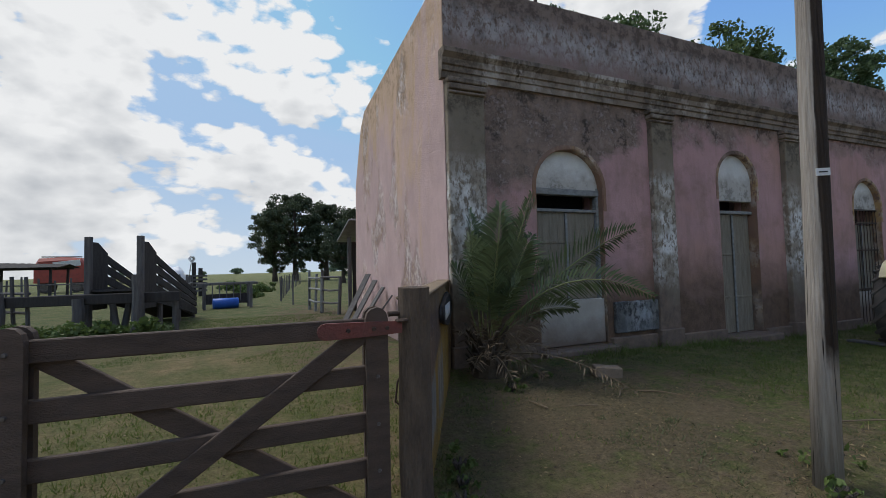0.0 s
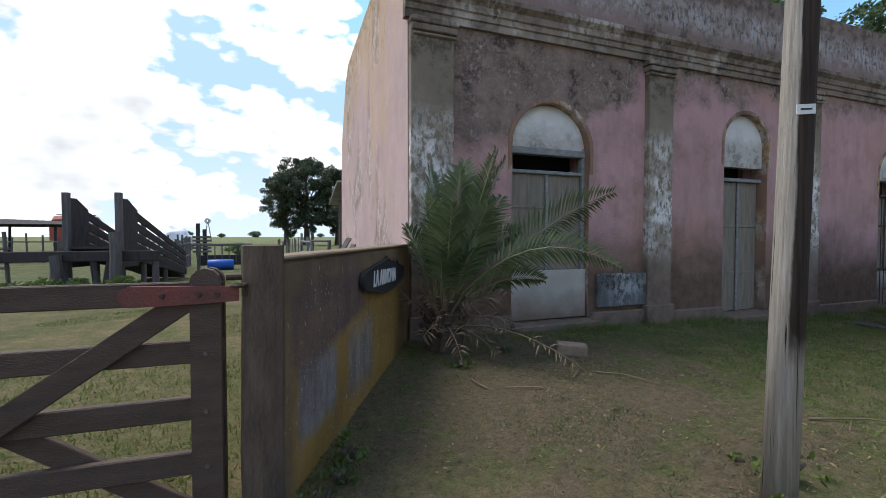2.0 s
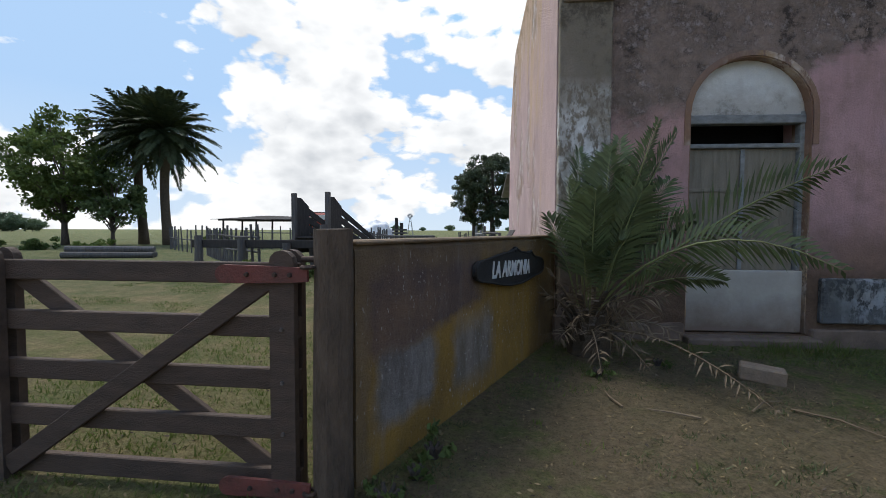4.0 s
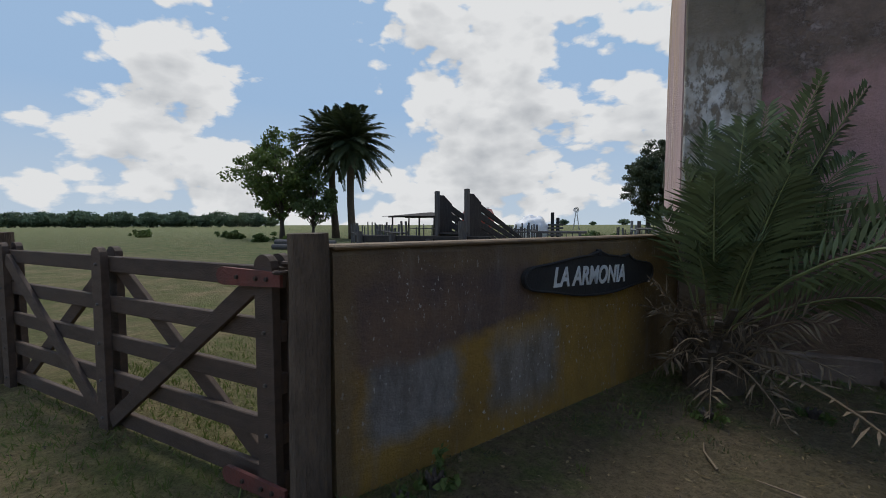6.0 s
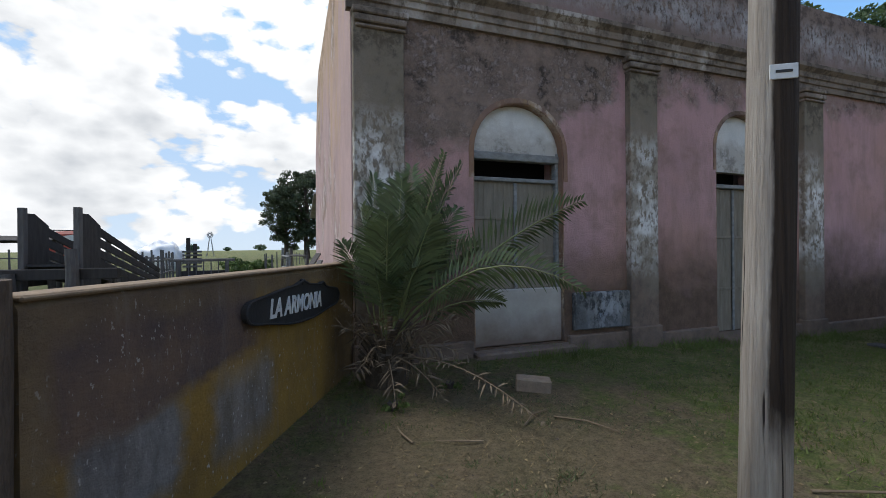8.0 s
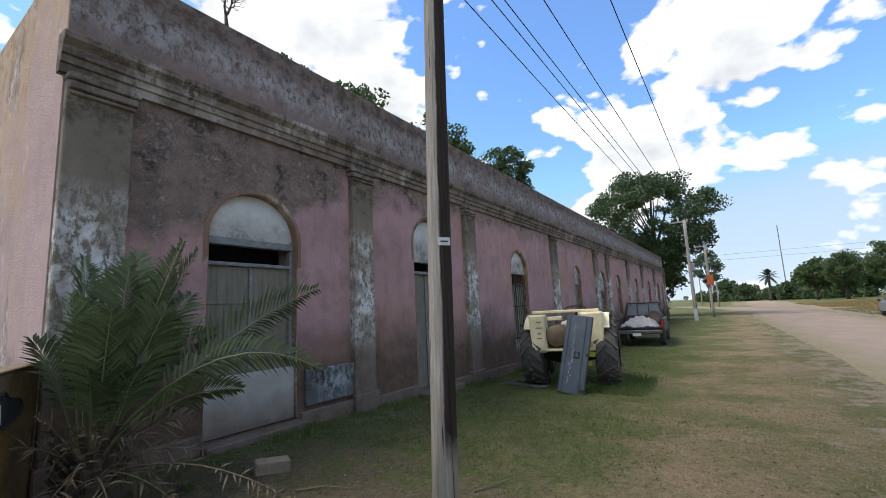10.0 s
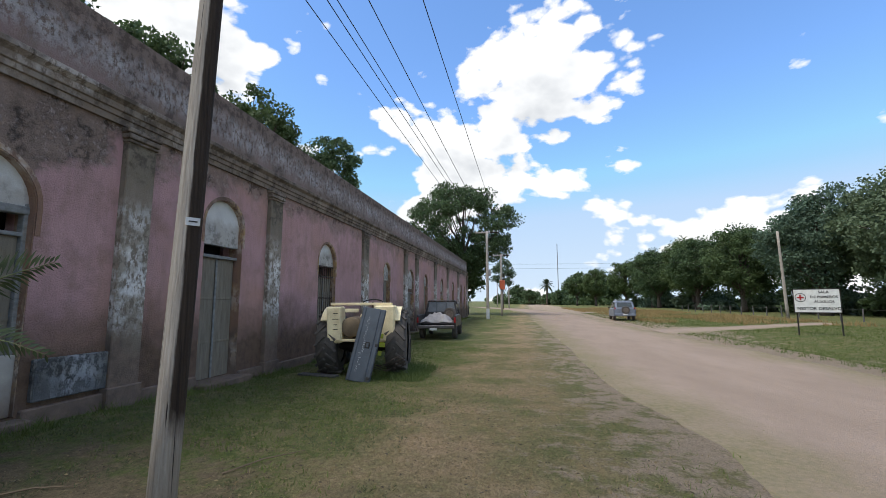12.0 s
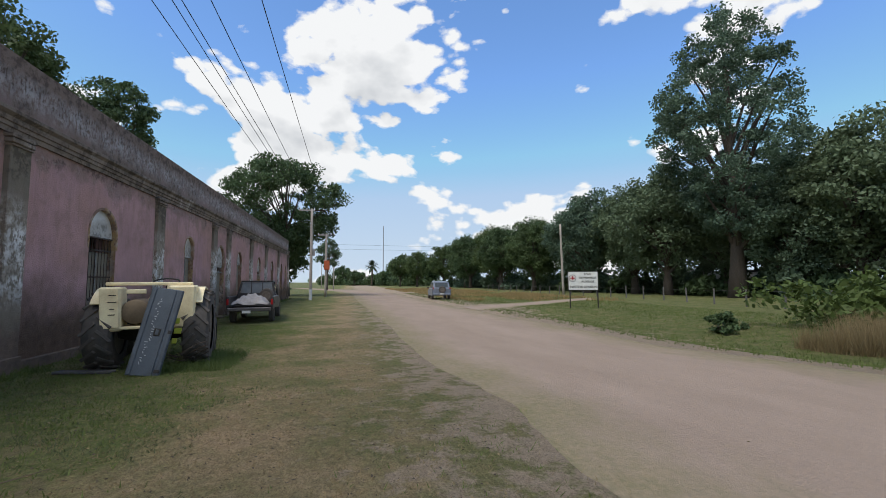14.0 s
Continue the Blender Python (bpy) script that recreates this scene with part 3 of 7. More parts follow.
def build_road():
    xs = axis_steps(-60, 170, -6, 40, 0.4)
    cols = 14
    verts, faces, inward = [], [], []
    for x in xs:
        a, b = road_edges(x)
        for k in range(cols + 1):
            y = a + (b - a) * k / cols
            edge = min(k, cols - k)
            inward.append(edge / cols * abs(b - a))
            verts.append((x, y, gz(x, y) + (0.012 if edge else -0.01) + 0.012 * noise.noise((x * 0.3, y * 1.2, 5))))
    w = cols + 1
    for i in range(len(xs) - 1):
        for k in range(cols):
            faces.append((i * w + k, i * w + k + 1, (i + 1) * w + k + 1, (i + 1) * w + k))
    me = quads_mesh("road", verts, faces, ROAD)
    me.attributes.new("edge", "FLOAT", "POINT").data.foreach_set("value", inward)
    me.polygons.foreach_set("use_smooth", [True] * len(me.polygons))
    tagged(new("road", me), "wide pale dirt road with soft worn edges", "road", "", "structure")


build_ground()
build_road()

# ---- the old store building ----
LEN, DEPTH, THICK = 43.0, 6.3, 0.45
CORNICE_LO, CORNICE_HI, TOP = 3.97, 4.38, 5.44
# openings: x from, x to, sill, springing, crown, what fills it
OPENINGS = [
    (1.455, 2.755, 0.08, 2.54, 3.16, "blocked"), (5.54, 6.65, -0.10, 2.85, 3.40, "door"), (10.08, 11.25, -0.22, 2.52, 3.12, "grille"),
    (15.95, 16.87, -0.22, 2.58, 3.04, "blind"), (19.8, 21.05, -0.22, 2.42, 3.04, "door"), (23.4, 24.45, -0.22, 2.45, 2.98, "blind"),
    (28.6, 29.7, -0.22, 2.45, 2.98, "door"), (33.6, 34.7, -0.22, 2.45, 2.98, "blind"), (38.3, 39.3, -0.22, 2.45, 2.98, "blind"), (40.9, 41.7, 0.6, 2.45, 2.85, "blind"),
]
PILASTERS = [(0.0, 0.57), (3.79, 4.28), (7.47, 7.97), (13.4, 13.95), (19.0, 19.55), (21.3, 21.85), (26.3, 26.9), (31.1, 31.7), (36.6, 37.2), (42.4, 43.0)]


def arch_points(x0, x1, spring, crown, steps=16):
    """Points along an arch from x0 to x1."""
    cx, rx, rz = (x0 + x1) / 2, (x1 - x0) / 2, crown - spring
    return [(cx - rx * math.cos(math.pi * k / steps), spring + rz * math.sin(math.pi * k / steps)) for k in range(steps + 1)]


def front_wall():
    bm = bmesh.new()
    at = 0.0
    base = -0.7
    for x0, x1, sill, spring, crown, _ in OPENINGS:
        prism(bm, [(at, base), (x0, base), (x0, CORNICE_LO + 0.1), (at, CORNICE_LO + 0.1)], 0, THICK)
        prism(bm, [(x0, base), (x1, base), (x1, sill), (x0, sill)], 0, THICK)
        prism(bm, arch_points(x0, x1, spring, crown) + [(x1, CORNICE_LO + 0.1), (x0, CORNICE_LO + 0.1)], 0, THICK)
        at = x1
    prism(bm, [(at, base), (LEN, base), (LEN, CORNICE_LO + 0.1), (at, CORNICE_LO + 0.1)], 0, THICK)
    bmesh.ops.remove_doubles(bm, verts=bm.verts[:], dist=0.0005)
    return bm


def moulding(profile, x0, x1):
    """A strip of constant section (y, z) along x, with a slightly uneven run."""
    bm = bmesh.new()
    steps = max(2, int((x1 - x0) / 0.6))
    rows = []
    for i in range(steps + 1):
        x = x0 + (x1 - x0) * i / steps
        w = 0.006 * noise.noise((x * 0.8, 0, 2.2))
        rows.append([bm.verts.new((x, y, z + w)) for y, z in profile])
    k = len(profile)
    for a, b in zip(rows, rows[1:]):
        for j in range(k):
            bm.faces.new((a[j], b[j], b[(j + 1) % k], a[(j + 1) % k]))
    bm.faces.new(list(reversed(rows[0])))
    bm.faces.new(rows[-1])
    bmesh.ops.recalc_face_normals(bm, faces=bm.faces[:])
    return bm


def arch_band(x0, x1, spring, crown, width, y0, y1, drop=0.0):
    outer = arch_points(x0 - width, x1 + width, spring, crown + width)
    inner = arch_points(x0, x1, spring, crown)
    if drop:
        outer = [(x0 - width, spring - drop)] + outer + [(x1 + width, spring - drop)]
        inner = [(x0, spring - drop)] + inner + [(x1, spring - drop)]
    bm = bmesh.new()
    k = len(outer)
    va = [[bm.verts.new((x, y, z)) for x, z in line] for line in (outer, inner) for y in (y0, y1)]
    of, ob_, nf, nb = va
    for i in range(k - 1):
        bm.faces.new((of[i], of[i + 1], nf[i + 1], nf[i]))
        bm.faces.new((ob_[i + 1], ob_[i], nb[i], nb[i + 1]))
        bm.faces.new((of[i + 1], of[i], ob_[i], ob_[i + 1]))
        bm.faces.new((nf[i], nf[i + 1], nb[i + 1], nb[i]))
    for i in (0, k - 1):
        bm.faces.new((of[i], nf[i], nb[i], ob_[i]))
    bmesh.ops.recalc_face_normals(bm, faces=bm.faces[:])
    return bm


def double_door(parent, x0, x1, z0, z1, y, label):
    """Two boarded leaves with battens, hinged in the opening."""
    # black sheet behind the boards, painted as the shade between them
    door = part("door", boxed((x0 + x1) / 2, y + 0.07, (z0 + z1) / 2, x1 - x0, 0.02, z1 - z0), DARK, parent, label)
    half = (x1 - x0) / 2
    for s in (0, 1):
        a = x0 + s * half + 0.012
        b = a + half - 0.024
        bm = bmesh.new()
        k = 4
        for i in range(k):
            box(bm, a + (b - a) * (i + 0.5) / k, y + 0.035, (z0 + z1) / 2 + 0.004 * (i % 2), (b - a) / k - 0.0015, 0.035, z1 - z0 - 0.02, None, 0.0015)
        for z in (z0 + (z1 - z0) * 0.3, z0 + (z1 - z0) * 0.66):
            box(bm, (a + b) / 2, y + 0.012, z, b - a, 0.016, 0.04, None, 0.004)
        part("door_leaf", bm, DOOR_WOOD, door, "grey-green weathered boarded leaf")
    part("astragal", boxed((x0 + x1) / 2, y - 0.004, (z0 + z1) / 2, 0.045, 0.02, z1 - z0 - 0.03, None, 0.004), FRAME_WOOD, door, "pale grey wooden cover strip")


def build_store():
    b = thing("store_building", 0, 0, 0, "long old pink-plastered country store with arched doors and peeling parapet", "building")
    part("front_wall", front_wall(), PINK, b, "faded pink plaster stained with dark mould")
    # the gable end, the back, the far end
    side = [(0.0, -0.7), (DEPTH, -0.7), (DEPTH + 0.04, 1.2), (DEPTH - 0.1, 3.6), (5.45, 4.95), (5.0, 5.26), (0.0, TOP + 0.06)]
    bm = bmesh.new()
    prism(bm, side, 0, THICK)
    bmesh.ops.transform(bm, matrix=Matrix(((0, 1, 0, -0.012), (1, 0, 0, 0.004), (0, 0, 1, 0), (0, 0, 0, 1))), verts=bm.verts[:])
    bmesh.ops.recalc_face_normals(bm, faces=bm.faces[:])
    bmesh.ops.subdivide_edges(bm, edges=bm.edges[:], cuts=3, use_grid_fill=True)
    part("end_wall", bm, SIDE, b, "sunlit flaking pale pink end wall with ochre stains")
    part("back_wall", boxed((LEN + THICK) / 2, DEPTH - 0.2, 1.9, LEN - THICK, 0.38, 5.2), SIDE, b)
    part("end_wall", boxed(LEN - THICK / 2, (THICK + DEPTH) / 2 - 0.2, 2.2, THICK - 0.02, DEPTH - THICK - 0.4, 5.8), SIDE, b)
    part("roof", boxed(LEN / 2, 3.1, 4.5, LEN - 0.9, 5.2, 0.08, Matrix.Rotation(radians(-1.2), 4, "X")), ROOF, b)
    # parapet, cornice
    bm = moulding([(0.0, CORNICE_HI - 0.02), (0.0, TOP - 0.1), (0.0, TOP - 0.02), (0.04, TOP), (0.38, TOP), (0.4, CORNICE_HI - 0.02)], 0.0, LEN)
    part("parapet", bm, PARAPET, b, "dark mould-stained parapet with a band of white flaking lime")
    lo, hi = CORNICE_LO, CORNICE_HI
    profile = [(0.05, lo), (-0.05, lo), (-0.05, lo + 0.09), (-0.075, lo + 0.10), (-0.075, lo + 0.17), (-0.10, lo + 0.185), (-0.10, lo + 0.27), (-0.16, lo + 0.33), (-0.16, hi - 0.02), (-0.13, hi), (0.05, hi)]
    part("cornice", moulding(profile, -0.06, LEN + 0.05), CORNICE, b, "stepped grey plaster cornice")
    # pilasters with capitals and bases
    for i, (x0, x1) in enumerate(PILASTERS):
        base = gz(x0, -0.2) - 0.25
        bm = bmesh.new()
        cx, w = (x0 + x1) / 2, x1 - x0
        box(bm, cx, -0.025, (base + lo) / 2, w, 0.15, lo - base, None, 0.012)
        shaft = part("pilaster", bm, PILASTER, b, "grey flaking plaster pilaster with white lime patches")
        for z, grow, h in ((lo - 0.045, 0.05, 0.07), (lo - 0.13, 0.03, 0.08), (lo - 0.21, 0.015, 0.035)):
            part("capital_band", boxed(cx + (0.02 if x0 == 0 else 0), -0.06, z, w + 2 * grow - (0.04 if x0 == 0 else 0), 0.13 + grow, h, None, 0.012), CORNICE, shaft)
        part("pilaster_base", boxed(cx, -0.06, base + 0.22, w + 0.06, 0.16, 0.62, None, 0.015), PLINTH, shaft)
    # plinth strips between the pilasters, broken at the doors
    cuts = sorted(PILASTERS + [(a - 0.03, c + 0.03) for a, c, *_ in OPENINGS])
    for (a0, a1), (c0, c1) in zip(cuts, cuts[1:]):
        if c0 - a1 > 0.2:
            z = gz((a1 + c0) / 2, -0.2)
            part("plinth", boxed((a1 + c0) / 2, -0.02, z + 0.02, c0 - a1, 0.09, 0.36, None, 0.015), PLINTH, b)
    part("repair_patch", boxed(3.37, -0.028, 0.47, 1.0, 0.075, 0.5, None, 0.015), PATCH_GREY, b, "bluish-grey flaking repair plaster")
    # openings
    for x0, x1, sill, spring, crown, fill in OPENINGS:
        cx, w = (x0 + x1) / 2, x1 - x0
        part("reveal", arch_band(x0 + 0.001, x1 - 0.001, spring, crown - 0.001, -0.012, 0.004, 0.3, spring - sill - 0.02), OCHRE_REVEAL, b, "ochre-stained plaster reveal")
        part("arch_rim", arch_band(x0, x1, spring, crown, 0.06, -0.008, 0.05, 0.35), OCHRE_REVEAL, b, "worn plaster rim round the arch")
        # black sheet closing the opening, its colour standing for the unlit inside
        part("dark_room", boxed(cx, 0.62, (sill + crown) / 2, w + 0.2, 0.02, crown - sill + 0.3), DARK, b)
        yb = 0.12
        if fill == "blocked":
            part("lunette", prismed(arch_points(x0 + 0.012, x1 - 0.012, spring, crown - 0.012), yb - 0.01, yb + 0.1), TYMPANUM, b, "white lime lunette, grey with dirt along its foot")
            win = part("transom", boxed(cx, yb + 0.02, spring - 0.05, w - 0.02, 0.12, 0.1, None, 0.01), FRAME_WOOD, b, "grey wooden transom over a dark gap")
            part("transom_bar", boxed(cx, yb + 0.03, spring - 0.34, w - 0.02, 0.08, 0.05, None, 0.008), FRAME_WOOD, win)
            double_door(b, x0 + 0.05, x1 - 0.05, 0.78, spring - 0.36, yb + 0.02, "tall grey weathered double door behind the palm")
            for x in (x0 + 0.03, x1 - 0.03):
                part("jamb", boxed(x, yb + 0.03, 1.68, 0.05, 0.1, 1.8, None, 0.008), FRAME_WOOD, b)
            part("infill", boxed(cx, yb + 0.0, 0.44, w - 0.02, 0.14, 0.70, None, 0.01), INFILL, b, "whitish plaster blocking the foot of the doorway")
            part("door_step", boxed(cx, -0.06, -0.03, w + 0.1, 0.3, 0.2, None, 0.02), PLINTH, b)
        elif fill == "door":
            low = spring - 0.36
            part("lunette", prismed([(x0 + 0.012, low)] + arch_points(x0 + 0.012, x1 - 0.012, spring, crown - 0.012) + [(x1 - 0.012, low)], yb - 0.02, yb + 0.1), TYMPANUM, b, "white lime lunette over a door")
            part("transom", boxed(cx, yb + 0.02, low - 0.22, w - 0.02, 0.08, 0.06, None, 0.008), FRAME_WOOD, b)
            double_door(b, x0 + 0.03, x1 - 0.03, sill + 0.05, low - 0.25, yb + 0.03, "tall grey-green boarded double door, closed")
            part("door_step", boxed(cx, -0.05, sill - 0.02, w + 0.2, 0.5, 0.14, None, 0.02), PLINTH, b)
        elif fill == "grille":
            part("lunette", prismed([(x0 + 0.012, 2.45)] + arch_points(x0 + 0.012, x1 - 0.012, spring, crown - 0.012) + [(x1 - 0.012, 2.45)], yb - 0.02, yb + 0.1), TYMPANUM, b, "white lime lunette above a barred fanlight")
            grille = part("grille", boxed(cx, yb - 0.03, 2.44, w - 0.02, 0.03, 0.035), IRON, b, "rusty iron bars before a grey door")
            for k in range(9):
                x = x0 + 0.06 + (w - 0.12) * k / 8
                part("bar", tubed([(x, yb - 0.03, -0.15), (x, yb - 0.03, 2.43)], [0.008, 0.008], 6), IRON, grille)
            for z in (0.6, 1.5, 2.14):
                part("bar", boxed(cx, yb - 0.03, z, w - 0.04, 0.012, 0.035), IRON, grille)
            double_door(b, x0 + 0.03, x1 - 0.03, 0.55, 2.1, yb + 0.03, "grey boarded door behind iron bars")
            part("infill", boxed(cx, yb + 0.08, 0.14, w - 0.02, 0.1, 0.8, None, 0.01), INFILL, b)
        else:
            part("lunette", prismed([(x0 + 0.012, 2.3)] + arch_points(x0 + 0.012, x1 - 0.012, spring, crown - 0.012) + [(x1 - 0.012, 2.3)], yb - 0.02, yb + 0.1), TYMPANUM, b, "white lime lunette over a blind window")
            double_door(b, x0 + 0.03, x1 - 0.03, 0.9, 2.29, yb + 0.02, "grey boarded shutter, closed")
            part("infill", boxed(cx, yb + 0.04, 0.3, w - 0.02, 0.14, 1.18, None, 0.01), PINK, b)
    return b


build_store()


# ---- the boundary wall with its name board ----
WALL_A, WALL_B = Vector((-1.49, -3.06, 0)), Vector((-0.006, -0.004, 0))


def boundary_material():
    """Ochre wash under an old dark violet coat that has come away in steps, bluish-grey render showing below it, tan along the top and at the end."""
    m, tree, n, shader, vec = make("ochre_boundary_plaster", 0.93, 0, 0.15)
    wob = n("ShaderNodeTexNoise", ins={"Vector": vec, "Scale": 3.2, "Detail": 8.0, "Roughness": 0.66})
    bent = n("ShaderNodeVectorMath", op="MULTIPLY_ADD", ins={0: wob.outputs["Color"], 1: (0.30, 0.0, 0.22), 2: vec})
    bent = n("ShaderNodeVectorMath", op="ADD", ins={0: bent.outputs[0], 1: (-0.15, 0.0, -0.11)})
    sep = n("ShaderNodeSeparateXYZ", ins={0: bent.outputs[0]})
    x, z = sep.outputs[0], sep.outputs[2]
    a = noise_fac(n, vec, 2.2, 7, 0.68, 0.36, 0.64)
    fine = noise_fac(n, vec, 30, 6, 0.72, 0.3, 0.7)

    def span(v, lo, hi, soft=0.05):
        return times(n, n("ShaderNodeMapRange", ins={0: v, 1: lo - soft, 2: lo + soft}).outputs[0], n("ShaderNodeMapRange", ins={0: v, 1: hi + soft, 2: hi - soft}).outputs[0])
    col = blend(tree, n, a, (0.35, 0.21, 0.05), (0.225, 0.14, 0.045))
    grey = blend(tree, n, noise_fac(n, stretch(n, vec, 1, 1, 0.4), 7, 7, 0.7, 0.4, 0.62), (0.15, 0.14, 0.14), (0.27, 0.26, 0.255))
    col = blend(tree, n, times(n, times(n, span(x, 0.16, 0.72), span(z, 0.22, 0.62)), 0.9), col, grey)
    col = blend(tree, n, times(n, times(n, span(x, 0.98, 1.58), span(z, 0.16, 0.60, 0.1)), 0.75), col, grey)
    violet = blend(tree, n, noise_fac(n, vec, 1.6, 8, 0.7, 0.38, 0.62), (0.10, 0.076, 0.076), (0.20, 0.13, 0.092))
    step = n("ShaderNodeMapRange", ins={0: x, 1: 0.45, 2: 1.35, 3: 0.58, 4: 0.70}).outputs[0]
    above = n("ShaderNodeMath", op="SUBTRACT", ins={0: z, 1: step}).outputs[0]
    coat = times(n, n("ShaderNodeMapRange", ins={0: above, 1: -0.03, 2: 0.05}).outputs[0], span(x, 0.02, 1.42, 0.12))
    col = blend(tree, n, times(n, coat, 0.95), col, violet)
    tan = blend(tree, n, a, (0.23, 0.16, 0.09), (0.14, 0.10, 0.068))
    top = n("ShaderNodeMapRange", ins={0: z, 1: 0.96, 2: 1.08}).outputs[0]
    col = blend(tree, n, times(n, top, 0.85), col, tan)
    col = blend(tree, n, times(n, n("ShaderNodeMapRange", ins={0: x, 1: 0.14, 2: 0.06}).outputs[0], 0.8), col, tan)
    col = blend(tree, n, times(n, n("ShaderNodeMapRange", ins={0: x, 1: 2.45, 2: 2.95}).outputs[0], 0.8), col, tan)
    drip = noise_fac(n, stretch(n, vec, 1, 1, 0.2), 8, 6, 0.7, 0.53, 0.68)
    col = blend(tree, n, times(n, drip, 0.28), col, (0.26, 0.22, 0.19))
    where = noise_fac(n, vec, 1.3, 3, 0.5, 0.42, 0.6)
    spots = times(n, noise_fac(n, stretch(n, vec, 1, 1, 0.6), 42, 4, 0.6, 0.62, 0.65), where)
    col = blend(tree, n, times(n, spots, 0.85), col, (0.48, 0.45, 0.41))
    tree.links.new(col, shader.inputs["Base Color"])
    bump(tree, n, shader, fine, 0.7, 0.015)
    return m


def build_boundary():
    d = WALL_B - WALL_A
    length = d.length
    turn = math.degrees(math.atan2(d.y, d.x))
    wall = thing("boundary_wall", WALL_A.x, WALL_A.y, 0, "low ochre plastered wall with a dark worn upper coat beside the gate", "wall", turn=turn)
    bm = bmesh.new()
    steps = 24
    rows = []
    for i in range(steps + 1):
        x = length * i / steps
        top = 1.165 + 0.008 * noise.noise((x * 2, 0, 0))
        prof = [(-0.0, -0.3), (-0.0, 0.0), (0.0, 0.5), (0.003, top - 0.03), (0.02, top), (0.13, top), (0.15, top - 0.03), (0.15, -0.3)]
        rows.append([bm.verts.new((x, y + 0.006 * noise.noise((x * 1.7, z * 1.7, 1)), z)) for y, z in prof])
    k = len(rows[0])
    for a, c in zip(rows, rows[1:]):
        for j in range(k):
            bm.faces.new((a[j], c[j], c[(j + 1) % k], a[(j + 1) % k]))
    bm.faces.new(rows[0])
    bm.faces.new(list(reversed(rows[-1])))
    bmesh.ops.recalc_face_normals(bm, faces=bm.faces[:])
    part("wall_body", bm, boundary_material(), wall)
    part("coping", boxed(length / 2, 0.075, 1.174, length, 0.17, 0.022, None, 0.008), plain("pale_mortar", (0.23, 0.165, 0.105), (0.13, 0.095, 0.065), 6), wall, "pale worn mortar coping")
    # the name board
    sx, sz = 2.02, 0.91
    board = thing("name_board", 0, 0, 0, "dark oval wooden board with hand-painted white letters", "sign")
    board.matrix_basis = wall.matrix_basis @ Matrix.Translation((sx, -0.012, sz)) @ Matrix.Rotation(radians(2.0), 4, "Y")
    outline = []
    for k in range(72):
        a = 2 * math.pi * k / 72
        c, s = math.cos(a), math.sin(a)
        rx, rz = 0.80, 0.13
        x = rx * (abs(c) ** 0.8) * (1 if c > 0 else -1)
        z = rz * (abs(s) ** 0.95) * (1 if s > 0 else -1)
        z += 0.012 * math.sin(5 * a) + (0.035 if s > 0 else 0.0) * (math.exp(-((x + 0.02) / 0.05) ** 2) + math.exp(-((x - 0.40) / 0.05) ** 2))
        outline.append((x, z))
    part("board", prismed(outline, -0.028, 0.006), SIGN_BLACK, board)
    ring = [(x * 1.0, -0.03, z * 1.0) for x, z in outline]
    part("rim", tubed(ring + ring[:1], [0.009] * 73, 6), SIGN_BLACK, board)
    text = bpy.data.curves.new("letters", "FONT")
    text.body, text.size, text.extrude, text.shear = "LA ARMONIA", 0.165, 0.003, 0.18
    text.align_x, text.align_y = "CENTER", "CENTER"
    text.offset = 0.004
    tmp = bpy.data.objects.new("letters", text)
    scene.collection.objects.link(tmp)
    me = bpy.data.meshes.new_from_object(tmp.evaluated_get(bpy.context.evaluated_depsgraph_get()))
    bpy.data.objects.remove(tmp)
    me.materials.clear()
    me.materials.append(LETTER_WHITE)
    letter_run = max(v.co.x for v in me.vertices) - min(v.co.x for v in me.vertices)
    letters = new("letters", me)
    letters.parent = board
    letters.matrix_basis = Matrix.Translation((-0.09, -0.033, -0.005)) @ Matrix.Rotation(radians(90), 4, "X") @ Matrix.Diagonal((0.88 / letter_run, 1.1, 1, 1))
    tagged(letters, "white hand-painted letters")
    part("lamp_bracket", boxed(0, -0.02, 0.16, 0.05, 0.03, 0.05, None, 0.008), SIGN_BLACK, board)


build_boundary()


# ---- gate and posts ----


def wooden_post(name, x, y, z0, z1, r, label, material=None, category="post", group="", lean=(0, 0), square=False):
    post = thing(name, x, y, z0, label, category, group)
    bm = bmesh.new()
    h = z1 - z0
    pts, rad = [], []
    for k in range(7):
        f = k / 6
        pts.append((lean[0] * f + 0.012 * noise.noise((x, f * 3, 1)), lean[1] * f + 0.012 * noise.noise((y, f * 3, 7)), -0.1 + (h + 0.1) * f))
        rad.append(r * (1.04 - 0.06 * f + 0.03 * noise.noise((x + y, f * 4, 3))))
    tube(bm, pts, rad, 5 if square else 12)
    part("shaft", bm, material or POST_WOOD, post)
    return post


GATE_Y, GATE_X0 = -3.115, -1.79


